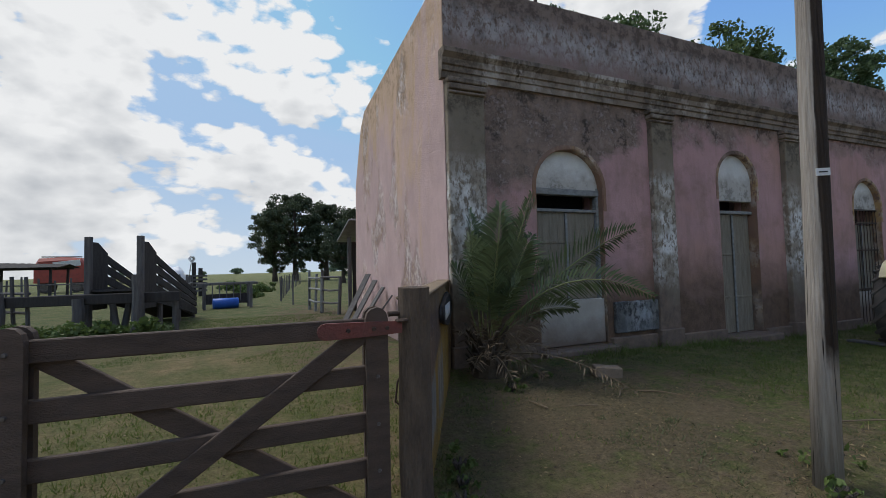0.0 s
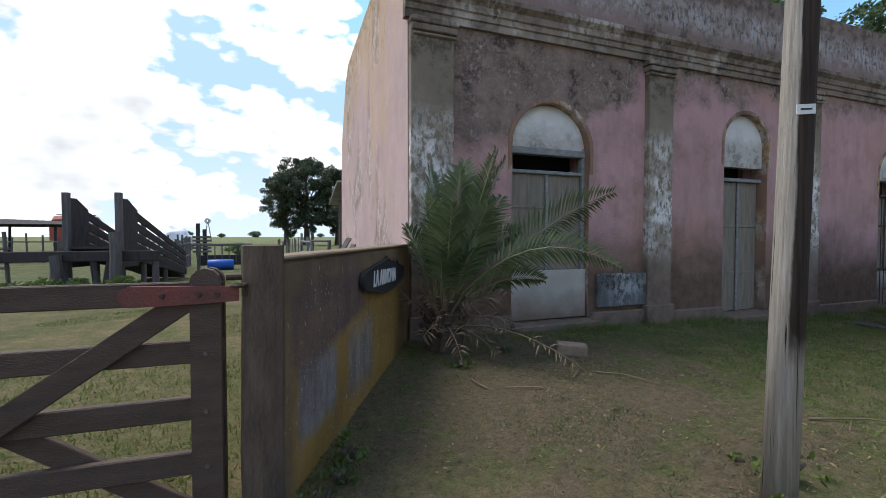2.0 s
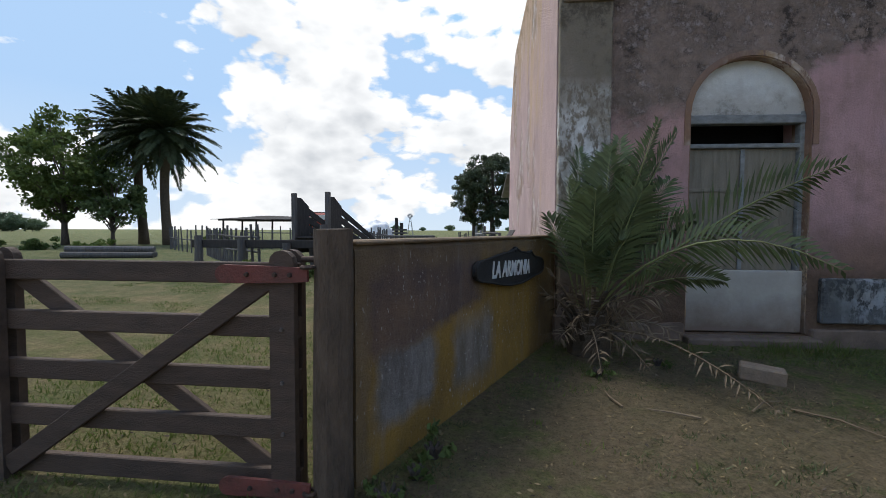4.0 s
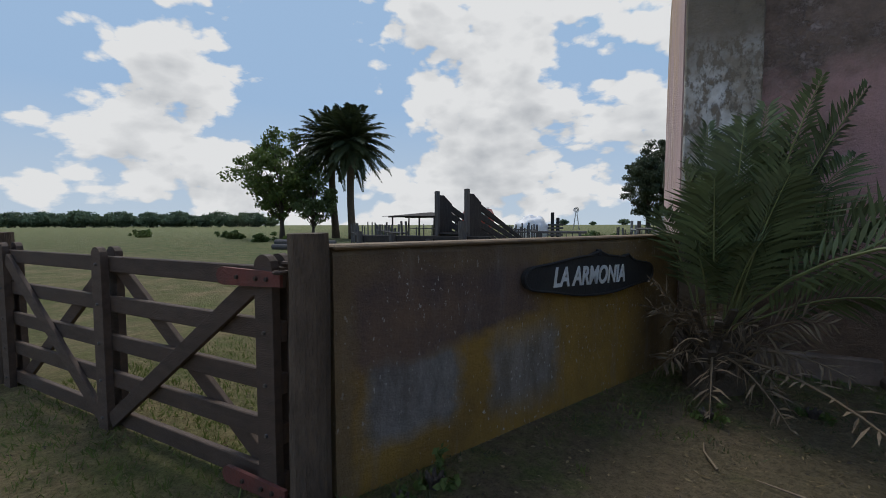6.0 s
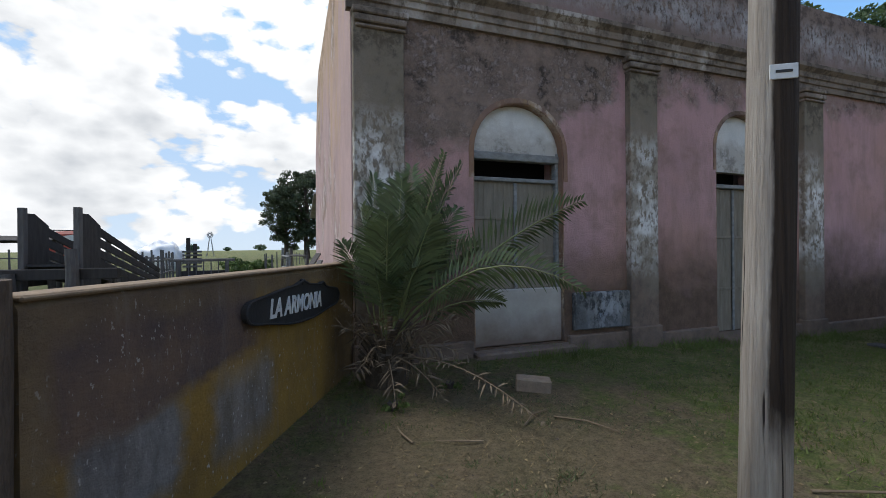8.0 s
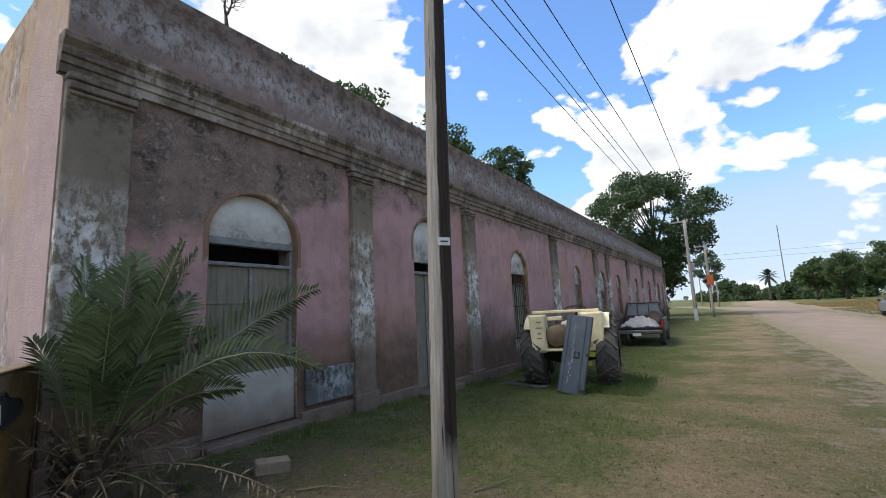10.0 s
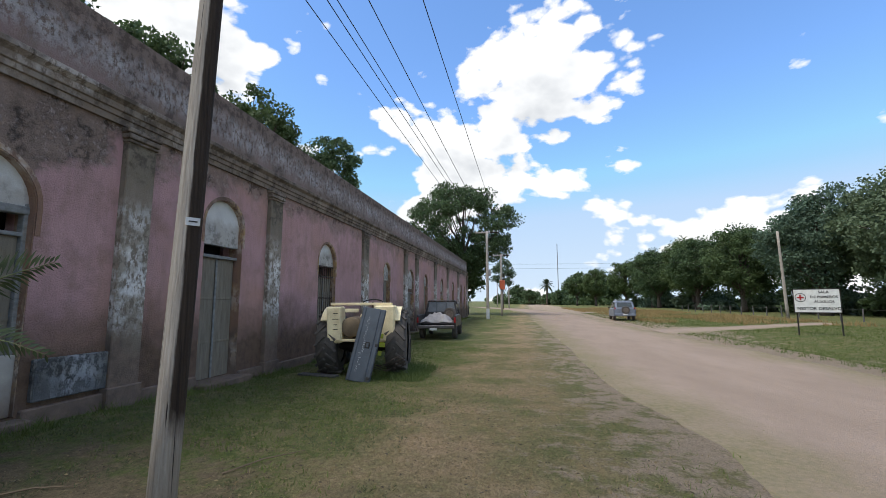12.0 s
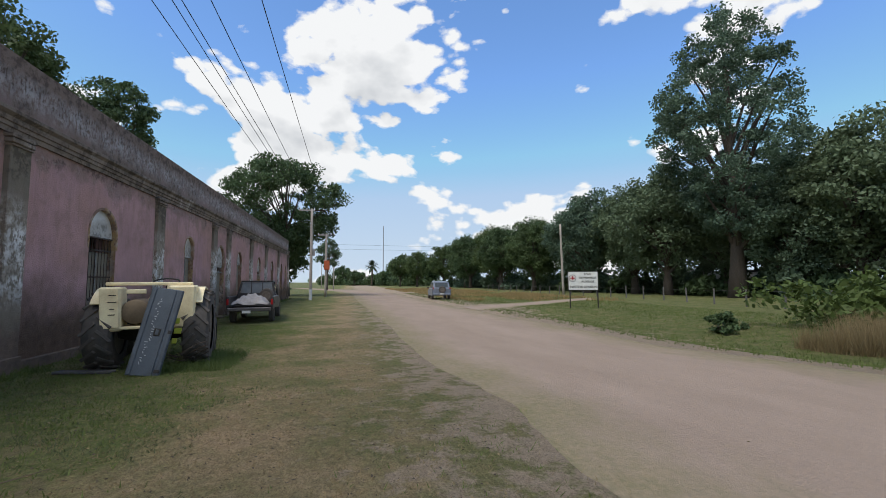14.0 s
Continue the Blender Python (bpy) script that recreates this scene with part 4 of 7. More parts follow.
def build_gate():
    gate = thing("field_gate", GATE_X0, GATE_Y, gz(GATE_X0, GATE_Y), "dark brown five-bar wooden farm gate with crossed braces, closed", "gate", turn=177.7)
    # local x runs along the gate away from the latch
    heights = (1.036, 0.788, 0.546, 0.312, 0.076)
    for z in heights:
        part("rail", boxed(1.5, 0.0, z, 3.12, 0.036, 0.098, None, 0.005), GATE_WOOD, gate)
    for x in (0.0, 1.5, 3.0):
        outline = [(x - 0.058, -0.01), (x + 0.058, -0.01), (x + 0.058, 1.085)] + [(x + 0.058 * math.cos(a), 1.085 + 0.058 * math.sin(a)) for a in (radians(30 * k) for k in range(1, 6))] + [(x - 0.058, 1.085)]
        for y0 in (0.0205, -0.0625):
            part("upright", prismed(outline, y0, y0 + 0.042), GATE_WOOD, gate)
    for x0, x1 in ((0.06, 1.44), (1.56, 2.94)):
        flip = x0 > 1
        hi_lo = ((x0, 1.02), (x1, 0.06))
        lo_hi = ((x0, 0.06), (x1, 1.02))
        a, c = (lo_hi, hi_lo) if flip else (hi_lo, lo_hi)
        part("brace", beamed((a[0][0], 0.036, a[0][1]), (a[1][0], 0.036, a[1][1]), 0.03, 0.095, 0.004), GATE_WOOD, gate)
        part("brace", beamed((c[0][0], -0.036, c[0][1]), (c[1][0], -0.036, c[1][1]), 0.03, 0.095, 0.004), GATE_WOOD, gate)
    for z in (1.036, 0.066):
        outline = [(-0.13, z - 0.03), (-0.13, z + 0.03), (0.0, z + 0.036)] + [(0.26 + 0.042 * math.cos(radians(a)), z + 0.042 * math.sin(radians(a))) for a in range(90, -91, -30)] + [(0.0, z - 0.036)]
        latch = part("latch_board", prismed(outline, 0.064, 0.082), RED_PAINT, gate, "faded red iron strap")
        for x in (-0.05, 0.02, 0.15):
            part("bolt", tubed([(x, 0.08, z), (x, 0.093, z)], [0.012, 0.009], 8), IRON, latch)
    for z in heights:
        for x in (0.0, 1.5, 3.0):
            part("bolt", tubed([(x, 0.06, z), (x, 0.072, z)], [0.011, 0.008], 8), plain_iron, gate)
    for z in (1.07, 0.06):
        ring = [(-0.13 + 0.028 * math.cos(radians(a)), 0.073 + 0.028 * math.sin(radians(a)), z) for a in range(0, 361, 45)]
        part("hinge_eye", tubed(ring, [0.009] * 9, 6), IRON, gate)


plain_iron = plain("dull_bolt_iron", (0.18, 0.16, 0.15), (0.08, 0.07, 0.06), 20, 0.5, 0.6, 0.2)
build_gate()
gate_post = wooden_post("gate_post", -1.578, -3.125, -0.02, 1.238, 0.09, "thick round weathered timber post carrying the gate", POST_WOOD)
part("staple", tubed([(-0.14, 0.0, 1.12), (-0.06, 0.0, 1.12)], [0.014, 0.014], 8), IRON, gate_post)
part("cable", tubed([(0.06, 0.07, 1.02), (0.02, 0.12, 0.86), (-0.06, 0.12, 0.72), (-0.08, 0.1, 0.62), (-0.02, 0.09, 0.56)], [0.006] * 5, 6), IRON, gate_post, "loose black cable loop")
far_post = wooden_post("gate_post", -4.98, -2.99, -0.02, 1.22, 0.09, "round weathered timber post at the hinge end of the gate", POST_WOOD)

# ---- the utility pole beside the walk ----


def utility_pole(x, y, h, r, label, arm=0.0, arm_turn=0, arm_z=0.25, foot=False, lean=(0, 0)):
    g = gz(x, y)
    pole = thing("utility_pole", x, y, g, label, "pole", "line of utility poles")
    pts = [(lean[0] * k / 6, lean[1] * k / 6, -0.1 + (h + 0.1) * k / 6) for k in range(7)]
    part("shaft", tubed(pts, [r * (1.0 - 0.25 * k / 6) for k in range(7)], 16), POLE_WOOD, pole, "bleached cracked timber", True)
    if arm:
        m = Matrix.Translation((lean[0], lean[1], h - arm_z)) @ Matrix.Rotation(radians(arm_turn), 4, "Z")
        bar = part("crossarm", boxed(0, -0.0, 0, arm, 0.09, 0.11, m, 0.008), POLE_WOOD, pole)
        for k in (-0.46, -0.28, -0.1, 0.2, 0.46):
            p = m @ Vector((k * arm, 0, 0.05))
            part("insulator", tubed([p, p + Vector((0, 0, 0.08)), p + Vector((0, 0, 0.14))], [0.02, 0.045, 0.03], 8), LETTER_WHITE, bar)
    if foot:
        part("painted_foot", tubed([(0, 0, -0.02), (0, 0, 0.95)], [r * 1.03, r * 1.01], 16), LETTER_WHITE, pole, "white-painted foot")
    return pole


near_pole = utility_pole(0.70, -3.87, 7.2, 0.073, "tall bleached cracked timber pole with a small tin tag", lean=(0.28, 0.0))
tag = part("tag", boxed(0, 0, 0, 0.075, 0.006, 0.045, pose(0.033, -0.060, 1.85, 0, 0, -33), 0.001), LETTER_WHITE, near_pole, "small white tin number tag")
part("tag_mark", boxed(0, 0, 0, 0.045, 0.002, 0.008, pose(0.0305, -0.0635, 1.85, 0, 0, -33)), SIGN_BLACK, tag)
part("metal_strip", boxed(0, 0, 0, 0.018, 0.005, 0.42, pose(0.06, -0.052, 0.72, 0, 0, 40), 0.001), plain("zinc_strip", (0.42, 0.43, 0.44), (0.3, 0.3, 0.3), 9, 0.45, 0.7), near_pole, "thin pale metal earthing strip")

# ---- plants ----


def frond_mesh(rng, d, droop, width, count, sparse=0.0, bare=0.22, lift=0.45, blade=0.013, twist=0.0, loose=0.06):
    """A palm frond from the origin to d, sagging by droop on the way. Returns its rib and its leaflets as bmesh and lists."""
    d = Vector(d)
    length = d.length

    def at(s):
        return d * s + Vector((0, 0, droop)) * (s - s * s)
    pts = [at(k / 8) for k in range(9)]
    rib = tubed(pts, [0.016 * (1 - 0.8 * k / 8) * min(1.4, max(0.7, length / 2)) for k in range(9)], 5)
    verts, faces = [], []
    for i in range(count):
        s = bare + (1 - bare) * i / (count - 1)
        p = at(s)
        along = (at(min(1, s + 0.02)) - at(s - 0.02)).normalized()
        side = along.cross(Vector((0, 0, 1)))
        side = side.normalized() if side.length > 0.05 else Vector((1, 0, 0))
        up = side.cross(along)
        side, up = side * math.cos(twist) + up * math.sin(twist), up * math.cos(twist) - side * math.sin(twist)
        reach = width * (0.35 + 0.65 * math.sin(math.pi * min(1, 0.12 + 0.95 * (s - bare) / (1 - bare)) ** 0.9)) * (1 if s < 0.93 else 0.75)
        for sgn in (-1, 1):
            if rng.random() < sparse:
                continue
            fan = 0.45 + 0.55 * s + rng.uniform(-loose, loose)
            way = (side * sgn + along * fan + up * (lift + rng.uniform(-2 * loose, 2 * loose))).normalized()
            r = reach * rng.uniform(0.75, 1.1)
            tip = p + way * r + Vector((0, 0, -0.12 * r))
            mid = p + way * r * 0.45 + Vector((0, 0, 0.02 * r))
            w = along.cross(way).cross(way).normalized() * blade
            k = len(verts)
            verts += [tuple(p), tuple(mid + w), tuple(tip), tuple(mid - w)]
            faces.append((k, k + 1, k + 2, k + 3))
    return rib, verts, faces


def add_frond(parent, rng, base, tip, droop, width, count, leaf, rib_mat, label="", sparse=0.0, bare=0.22, lift=0.45, blade=0.013, twist=0.0, loose=0.06):
    base = Vector(base)
    rib, verts, faces = frond_mesh(rng, Vector(tip) - base, droop, width, count, sparse, bare, lift, blade, twist, loose)
    bmesh.ops.translate(rib, vec=base, verts=rib.verts[:])
    rib_ob = part("frond", rib, rib_mat, parent, label)
    me = quads_mesh("leaflet_blade", [(x + base.x, y + base.y, z + base.z) for x, y, z in verts], faces, leaf)
    ob = new("leaflet_blade", me)
    ob.parent = rib_ob
    tagged(ob, kind="stuff")
    return rib_ob


def build_palm_bush():
    rng = random.Random(5)
    bx, by = 0.22, -0.62
    palm = thing("palm_bush", bx, by, gz(bx, by), "young green date palm with long arching fronds by the doorway", "palm")
    stump = bmesh.new()
    tube(stump, [(0, 0, -0.1), (0.02, 0, 0.15), (0, 0.02, 0.42), (0.0, 0.0, 0.55)], [0.20, 0.23, 0.17, 0.06], 12)
    for k in range(46):
        a, z = k * 2.4, 0.02 + 0.5 * k / 46
        beam(stump, (0.15 * math.cos(a), 0.15 * math.sin(a), z), (0.27 * math.cos(a), 0.27 * math.sin(a), z + 0.16), 0.05, 0.025)
    part("trunk", stump, PALM_TRUNK, palm, "stubby trunk of cut leaf bases")
    z0 = 0.42
    tips = [  # tip, sag, leaflet length, number, twist
        ((1.90, -0.55, 1.79), 0.62, 0.46, 38, 62), ((1.30, -1.35, 0.98), 1.6, 0.30, 36, 78), ((0.51, -0.32, 2.22), 0.35, 0.30, 40, 35), ((0.88, 0.15, 2.22), 0.45, 0.42, 42, 50),
        ((-0.06, 0.28, 2.08), 0.3, 0.50, 42, -25), ((0.12, -0.22, 1.98), 0.3, 0.52, 42, 20), ((0.30, 0.08, 2.14), 0.3, 0.46, 42, -50), ((0.72, 0.22, 1.92), 0.45, 0.46, 40, 65),
        ((-0.24, -0.08, 1.72), 0.35, 0.48, 38, 10), ((-0.08, -0.48, 1.58), 0.4, 0.48, 38, -15), ((0.34, -0.45, 1.60), 0.4, 0.46, 38, 45), ((1.02, 0.05, 1.34), 0.6, 0.42, 36, 60),
        ((-0.40, 0.12, 1.38), 0.4, 0.40, 32, 30), ((1.10, -0.35, 0.78), 0.6, 0.34, 32, 55), ((0.58, 0.25, 1.62), 0.45, 0.48, 38, -60), ((0.05, 0.30, 1.72), 0.3, 0.48, 38, 75),
        ((0.60, -0.10, 1.20), 0.45, 0.46, 34, 40), ((0.20, -0.45, 1.15), 0.4, 0.46, 34, -40), ((0.85, 0.20, 1.75), 0.5, 0.46, 36, -30), ((-0.15, -0.35, 1.05), 0.4, 0.44, 32, 60),
        ((0.42, -0.05, 1.85), 0.35, 0.48, 40, 5),
    ]
    for tip, sag, width, count, twist in tips:
        a = math.atan2(tip[1], tip[0])
        base = (0.10 * math.cos(a), 0.10 * math.sin(a), z0 + rng.uniform(-0.08, 0.08))
        add_frond(palm, rng, base, tip, sag, width, count, PALM_LEAF, PALM_RIB, bare=0.25, lift=0.32, blade=0.0145, twist=radians(twist), loose=0.08)
    dead = [((0.80, -1.62, 0.06), 0.62, 0.17, 40, 0.25), ((-0.42, -0.42, 0.16), 0.3, 0.22, 26, 0.3), ((-0.10, -0.82, 0.05), 0.35, 0.22, 24, 0.35), ((0.30, -0.85, 0.08), 0.3, 0.2, 22, 0.4),
            ((-0.5, -0.1, 0.62), 0.25, 0.24, 24, 0.3), ((-0.45, -0.35, 0.85), 0.2, 0.24, 24, 0.3), ((0.72, -0.55, 0.30), 0.4, 0.2, 26, 0.4), ((-0.3, -0.6, 0.4), 0.4, 0.25, 26, 0.3), ((0.55, -0.25, 0.25), 0.5, 0.25, 26, 0.3), ((0.35, -0.62, 0.12), 0.5, 0.25, 26, 0.3), ((-0.2, -0.5, 0.75), 0.3, 0.3, 26, 0.2), ((0.15, -0.5, 0.6), 0.4, 0.3, 26, 0.2), ((0.62, -0.3, 0.62), 0.4, 0.3, 26, 0.2)]
    for tip, sag, width, count, gaps in dead:
        add_frond(palm, rng, (tip[0] * 0.12, tip[1] * 0.12, 0.28), tip, sag, width, count, PALM_DRY, PALM_DRY, "withered straw-coloured frond", gaps + 0.1, 0.2, -0.1, 0.008, rng.uniform(-1.2, 1.2), 0.5)
    debris = [((0.95, -2.02), 35, 0.4), ((0.55, -2.15), 160, 0.32), ((1.25, -1.95), -55, 0.5), ((1.95, -3.3), -30, 0.75), ((0.1, -2.0), 100, 0.3)]
    for (x, y), turn, length in debris:
        stick = thing("dry_frond_stalk", x, y, gz(x, y) + 0.012, "dry straw-coloured palm stalk lying on bare ground", "palm debris", "fallen palm stalks", turn=turn)
        bm = tubed([(0, 0, 0), (length * 0.5, 0.02, 0.015), (length, -0.02, 0.0)], [0.008, 0.007, 0.003], 5)
        part("stalk", bm, PALM_DRY, stick)


build_palm_bush()


def leaf_cloud(rng, centres, radii, per, size, flat=1.0):
    """Many small leaf quads round the given centres, as vertices and faces."""
    centres, radii = np.array(centres, float), np.array(radii, float)
    total = len(centres) * per
    idx = np.repeat(np.arange(len(centres)), per)
    v = rng.normal(size=(total, 3))
    v /= np.linalg.norm(v, axis=1, keepdims=True)
    v *= (rng.random((total, 1)) ** 0.45) * radii[idx][:, None]
    v[:, 2] *= 0.72
    pos = centres[idx] + v
    a = rng.normal(size=(total, 3))
    a[:, 2] *= flat
    a /= np.linalg.norm(a, axis=1, keepdims=True)
    b = np.cross(a, rng.normal(size=(total, 3)))
    b /= np.linalg.norm(b, axis=1, keepdims=True)
    s = size * rng.uniform(0.6, 1.3, (total, 1))
    a, b = a * s * 0.62, b * s * 0.36
    verts = np.stack([pos - a, pos - b * 1.0, pos + a, pos + b], 1).reshape(-1, 3)
    faces = np.arange(total * 4).reshape(-1, 4)
    return verts, faces


def make_tree(name, seed, h, trunk_r, crown_from, rx, clumps, clump_r, per, size, leaf, label, category="tree", top_heavy=0.5, group="", wander=0.06, x=0, y=0, z=None, ry=None):
    """A tapered trunk, limbs that reach the clumps, and a crown of leaf clumps with gaps."""
    rng = np.random.default_rng(seed)
    tree = thing(name, x, y, gz(x, y) if z is None else z, label, category, group)
    ry = ry or rx
    cz, rz = (crown_from + h) / 2, (h - crown_from) / 2
    lobes = rng.normal(size=(7, 3))
    lobes /= np.linalg.norm(lobes, axis=1, keepdims=True)
    centres, radii = [], []
    while len(centres) < clumps:
        d = rng.normal(size=3)
        d /= np.linalg.norm(d)
        bulge = 0.72 + 0.28 * max(float((lobes @ d).max()), 0) ** 2
        r = (0.35 + 0.65 * rng.random() ** 0.5) * bulge
        zz = d[2] * r
        squeeze = 1.0 - 0.35 * abs(zz - (top_heavy - 0.5)) ** 1.5
        c = np.array([d[0] * r * rx * squeeze, d[1] * r * ry * squeeze, cz + zz * rz])
        if c[2] > crown_from * 0.9:
            centres.append(c)
            radii.append(clump_r * rng.uniform(0.6, 1.25))
    bm = bmesh.new()
    pts, rad = [], []
    for k in range(9):
        f = k / 8
        pts.append((wander * h * 0.5 * noise.noise((seed, f * 2.2, 0)) * f * 2, wander * h * 0.5 * noise.noise((seed, f * 2.2, 9)) * f * 2, -0.15 + (h * 0.86 + 0.15) * f))
        rad.append(trunk_r * (1.25 - 0.35 * min(1, f * 6)) * (1 - 0.88 * f))
    tube(bm, pts, rad, 10)
    trunk = part("trunk", bm, BARK, tree, "", True)
    limb_at = sorted(range(clumps), key=lambda i: centres[i][2])[:: max(1, clumps // 26)]
    for i in limb_at:
        c = Vector(centres[i])
        f = min(0.85, max(0.18, (c.z * 0.72 - 0.1 * h) / (h * 0.86)))
        k = f * 8
        a = Vector(pts[int(k)]).lerp(Vector(pts[min(8, int(k) + 1)]), k - int(k))
        mid = a.lerp(c, 0.5) + Vector((0, 0, 0.06 * (c - a).length))
        r = trunk_r * 0.36 * (1 - 0.6 * f)
        part("limb", tubed([a, mid, c], [r, r * 0.6, r * 0.2], 6), BARK, trunk)
    verts, faces = leaf_cloud(rng, centres, radii, per, size)
    me = bpy.data.meshes.new("crown")
    me.from_pydata(verts.tolist(), [], faces.tolist())
    me.materials.append(leaf)
    crown = new("crown", me)
    crown.parent = tree
    return tree


def set_copy(tree, x, y, turn, scale, z=None, label=""):
    m = Matrix.Translation((x, y, gz(x, y) if z is None else z)) @ Matrix.Rotation(radians(turn), 4, "Z") @ Matrix.Diagonal((scale, scale, scale * 1.0, 1))
    ob = copy_thing(tree, m)
    if label:
        tagged(ob, label)
    return ob


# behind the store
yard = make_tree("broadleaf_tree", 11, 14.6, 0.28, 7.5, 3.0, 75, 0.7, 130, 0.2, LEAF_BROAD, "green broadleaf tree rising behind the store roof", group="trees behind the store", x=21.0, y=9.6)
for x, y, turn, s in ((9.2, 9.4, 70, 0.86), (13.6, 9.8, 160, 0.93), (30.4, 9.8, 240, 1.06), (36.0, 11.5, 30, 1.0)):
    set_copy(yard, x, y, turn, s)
# at the far end of the store
make_tree("broadleaf_tree", 23, 17.8, 0.42, 5.0, 7.6, 190, 1.1, 150, 0.25, LEAF_BROAD, "tall spreading broadleaf tree past the end of the store", x=50.5, y=1.2)
make_tree("bushy_tree", 24, 10.0, 0.25, 1.5, 4.6, 70, 1.2, 110, 0.34, LEAF_LIGHT, "bushy bright green tree behind the store end", x=40.5, y=9.5)
make_tree("bushy_tree", 25, 9.0, 0.25, 0.8, 4.2, 60, 1.2, 110, 0.36, LEAF_BROAD, "dense dark bushy tree beyond the store", x=53, y=2.6)
make_tree("slender_tree", 26, 10.5, 0.16, 4.0, 2.6, 36, 0.8, 80, 0.34, LEAF_EUCA, "slender sparse tree beside the far road", x=90, y=-1.5)
# the grove across the road
big = make_tree("eucalyptus_tree", 31, 29.5, 0.75, 2.5, 8.8, 330, 1.05, 150, 0.25, LEAF_EUCA, "very tall dark eucalyptus towering over the grove", group="grove across the road", x=33.5, y=-42.6, top_heavy=0.35)
low = make_tree("grove_tree", 32, 15.0, 0.5, 1.4, 5.9, 160, 1.25, 165, 0.28, LEAF_EUCA, "dark leafy tree in the grove across the road", group="grove across the road", x=52.5, y=-38.0)
round_tree = make_tree("grove_tree", 33, 13.0, 0.42, 1.2, 5.7, 150, 1.2, 160, 0.28, LEAF_BROAD, "rounded green tree in the grove across the road", group="grove across the road", x=68.0, y=-37.0)
for x, y, turn, s in ((41.6, -41.5, 40, 1.05), (46.9, -41.2, 120, 0.98), (36.4, -55.6, 200, 1.15), (26.4, -47.6, 300, 1.1), (28.2, -57.5, 20, 1.2), (44.5, -72.0, 90, 1.25), (53.0, -58.5, 140, 1.2), (46.5, -64.5, 260, 1.25), (21.0, -50.0, 210, 1.0), (38.5, -46.5, 330, 0.85), (30.5, -45.5, 150, 0.8)):
    set_copy(low, x, y, turn, s)
for x, y, turn, s in ((81.5, -36.0, 50, 1.05), (74.5, -40.0, 260, 1.1), (99.0, -34.5, 130, 1.05), (90.5, -38.5, 200, 1.15), (120.0, -32.5, 10, 1.0), (109.0, -36.0, 300, 1.1), (60.0, -41.5, 90, 1.0), (137.5, -27.5, 75, 0.95)):
    set_copy(round_tree, x, y, turn, s)
for x, y, turn, s in ((24.0, -62.0, 60, 0.85), (58.0, -70.0, 160, 0.8)):
    set_copy(big, x, y, turn, s)
# where the road runs out
far_tree = make_tree("far_tree", 41, 11.0, 0.3, 3.0, 5.6, 60, 1.5, 80, 0.6, LEAF_BROAD, "distant tree at the end of the road", group="distant trees by the road", x=146.0, y=-23.0)
for x, y, turn, s in ((186, -8.0, 30, 0.6), (190, -24.0, 90, 0.55), (205, -10, 140, 0.6), (214, -22, 210, 0.6), (198, -33, 260, 0.65), (176, -40, 300, 0.9), (164, -37, 20, 0.9), (225, -2, 20, 0.9), (232, -30, 70, 0.9)):
    set_copy(far_tree, x, y, turn, s)
# pasture side
wood = make_tree("eucalyptus_tree", 51, 15.0, 0.45, 1.4, 4.8, 130, 0.9, 170, 0.26, LEAF_DARK, "tall dark eucalyptus standing in the yard behind the store", group="trees behind the yard", x=2.0, y=61.5)
for x, y, turn, s in ((-0.8, 63.0, 80, 0.82), (6.6, 63.0, 170, 0.92), (10.5, 60, 260, 0.85), (6.0, 44.0, 60, 0.55), (8.5, 36.0, 130, 0.55)):
    set_copy(wood, x, y, turn, s)
make_tree("feathery_tree", 52, 10.2, 0.24, 1.6, 4.8, 120, 0.9, 100, 0.26, LEAF_LIGHT, "airy feathery-leaved tree standing beside the palms", x=-31.5, y=25.2)
make_tree("feathery_tree", 53, 6.0, 0.16, 1.2, 2.6, 40, 0.7, 80, 0.26, LEAF_BROAD, "low leafy tree under the palms", x=-28.0, y=25.5)
hedge = make_tree("far_tree", 54, 9.0, 0.3, 0.8, 9.0, 60, 2.2, 60, 1.0, LEAF_EUCA, "hazy distant tree on the horizon", group="trees on the horizon", x=-290, y=123)
for k in range(34):
    set_copy(hedge, -345 + 4.2 * k + 3 * math.sin(k * 2.1), 96 + 2.6 * k, k * 47, 0.75 + 0.25 * math.sin(k * 1.7))
for k in range(9):
    set_copy(hedge, -160 + 42 * k, 620 + 20 * math.sin(k * 1.3), k * 63, 0.8 + 0.2 * math.sin(k * 2.3))


def build_date_palm(x, y, h, spread, seed, label, count=46):
    rng = random.Random(seed)
    palm = thing("date_palm", x, y, gz(x, y), label, "palm", "tall palms in the pasture")
    pts = [(0.12 * math.sin(k * 0.6 + seed), 0.1 * math.cos(k * 0.5), -0.1 + h * k / 8) for k in range(9)]
    bm = tubed(pts, [0.42, 0.36, 0.33, 0.32, 0.32, 0.33, 0.36, 0.42, 0.3], 12)
    part("trunk", bm, PALM_TRUNK, palm, "scarred thick palm trunk", True)
    top = Vector(pts[-1])
    for k in range(count):
        a = k * 2.399963 + rng.uniform(-0.2, 0.2)
        f = k / (count - 1)
        el = radians(84 - 132 * f)
        r = spread * rng.uniform(0.85, 1.1)
        tip = top + Vector((math.cos(a) * math.cos(el) * r, math.sin(a) * math.cos(el) * r, math.sin(el) * r * 0.85 - 0.35 * r * (0.3 + 0.5 * f)))
        add_frond(palm, rng, top, tip, spread * (0.55 - 0.2 * f), 0.8, 44, PALM_FAR, PALM_FAR, "", 0.05, 0.12, -0.15, 0.07, 0.0, 0.15)


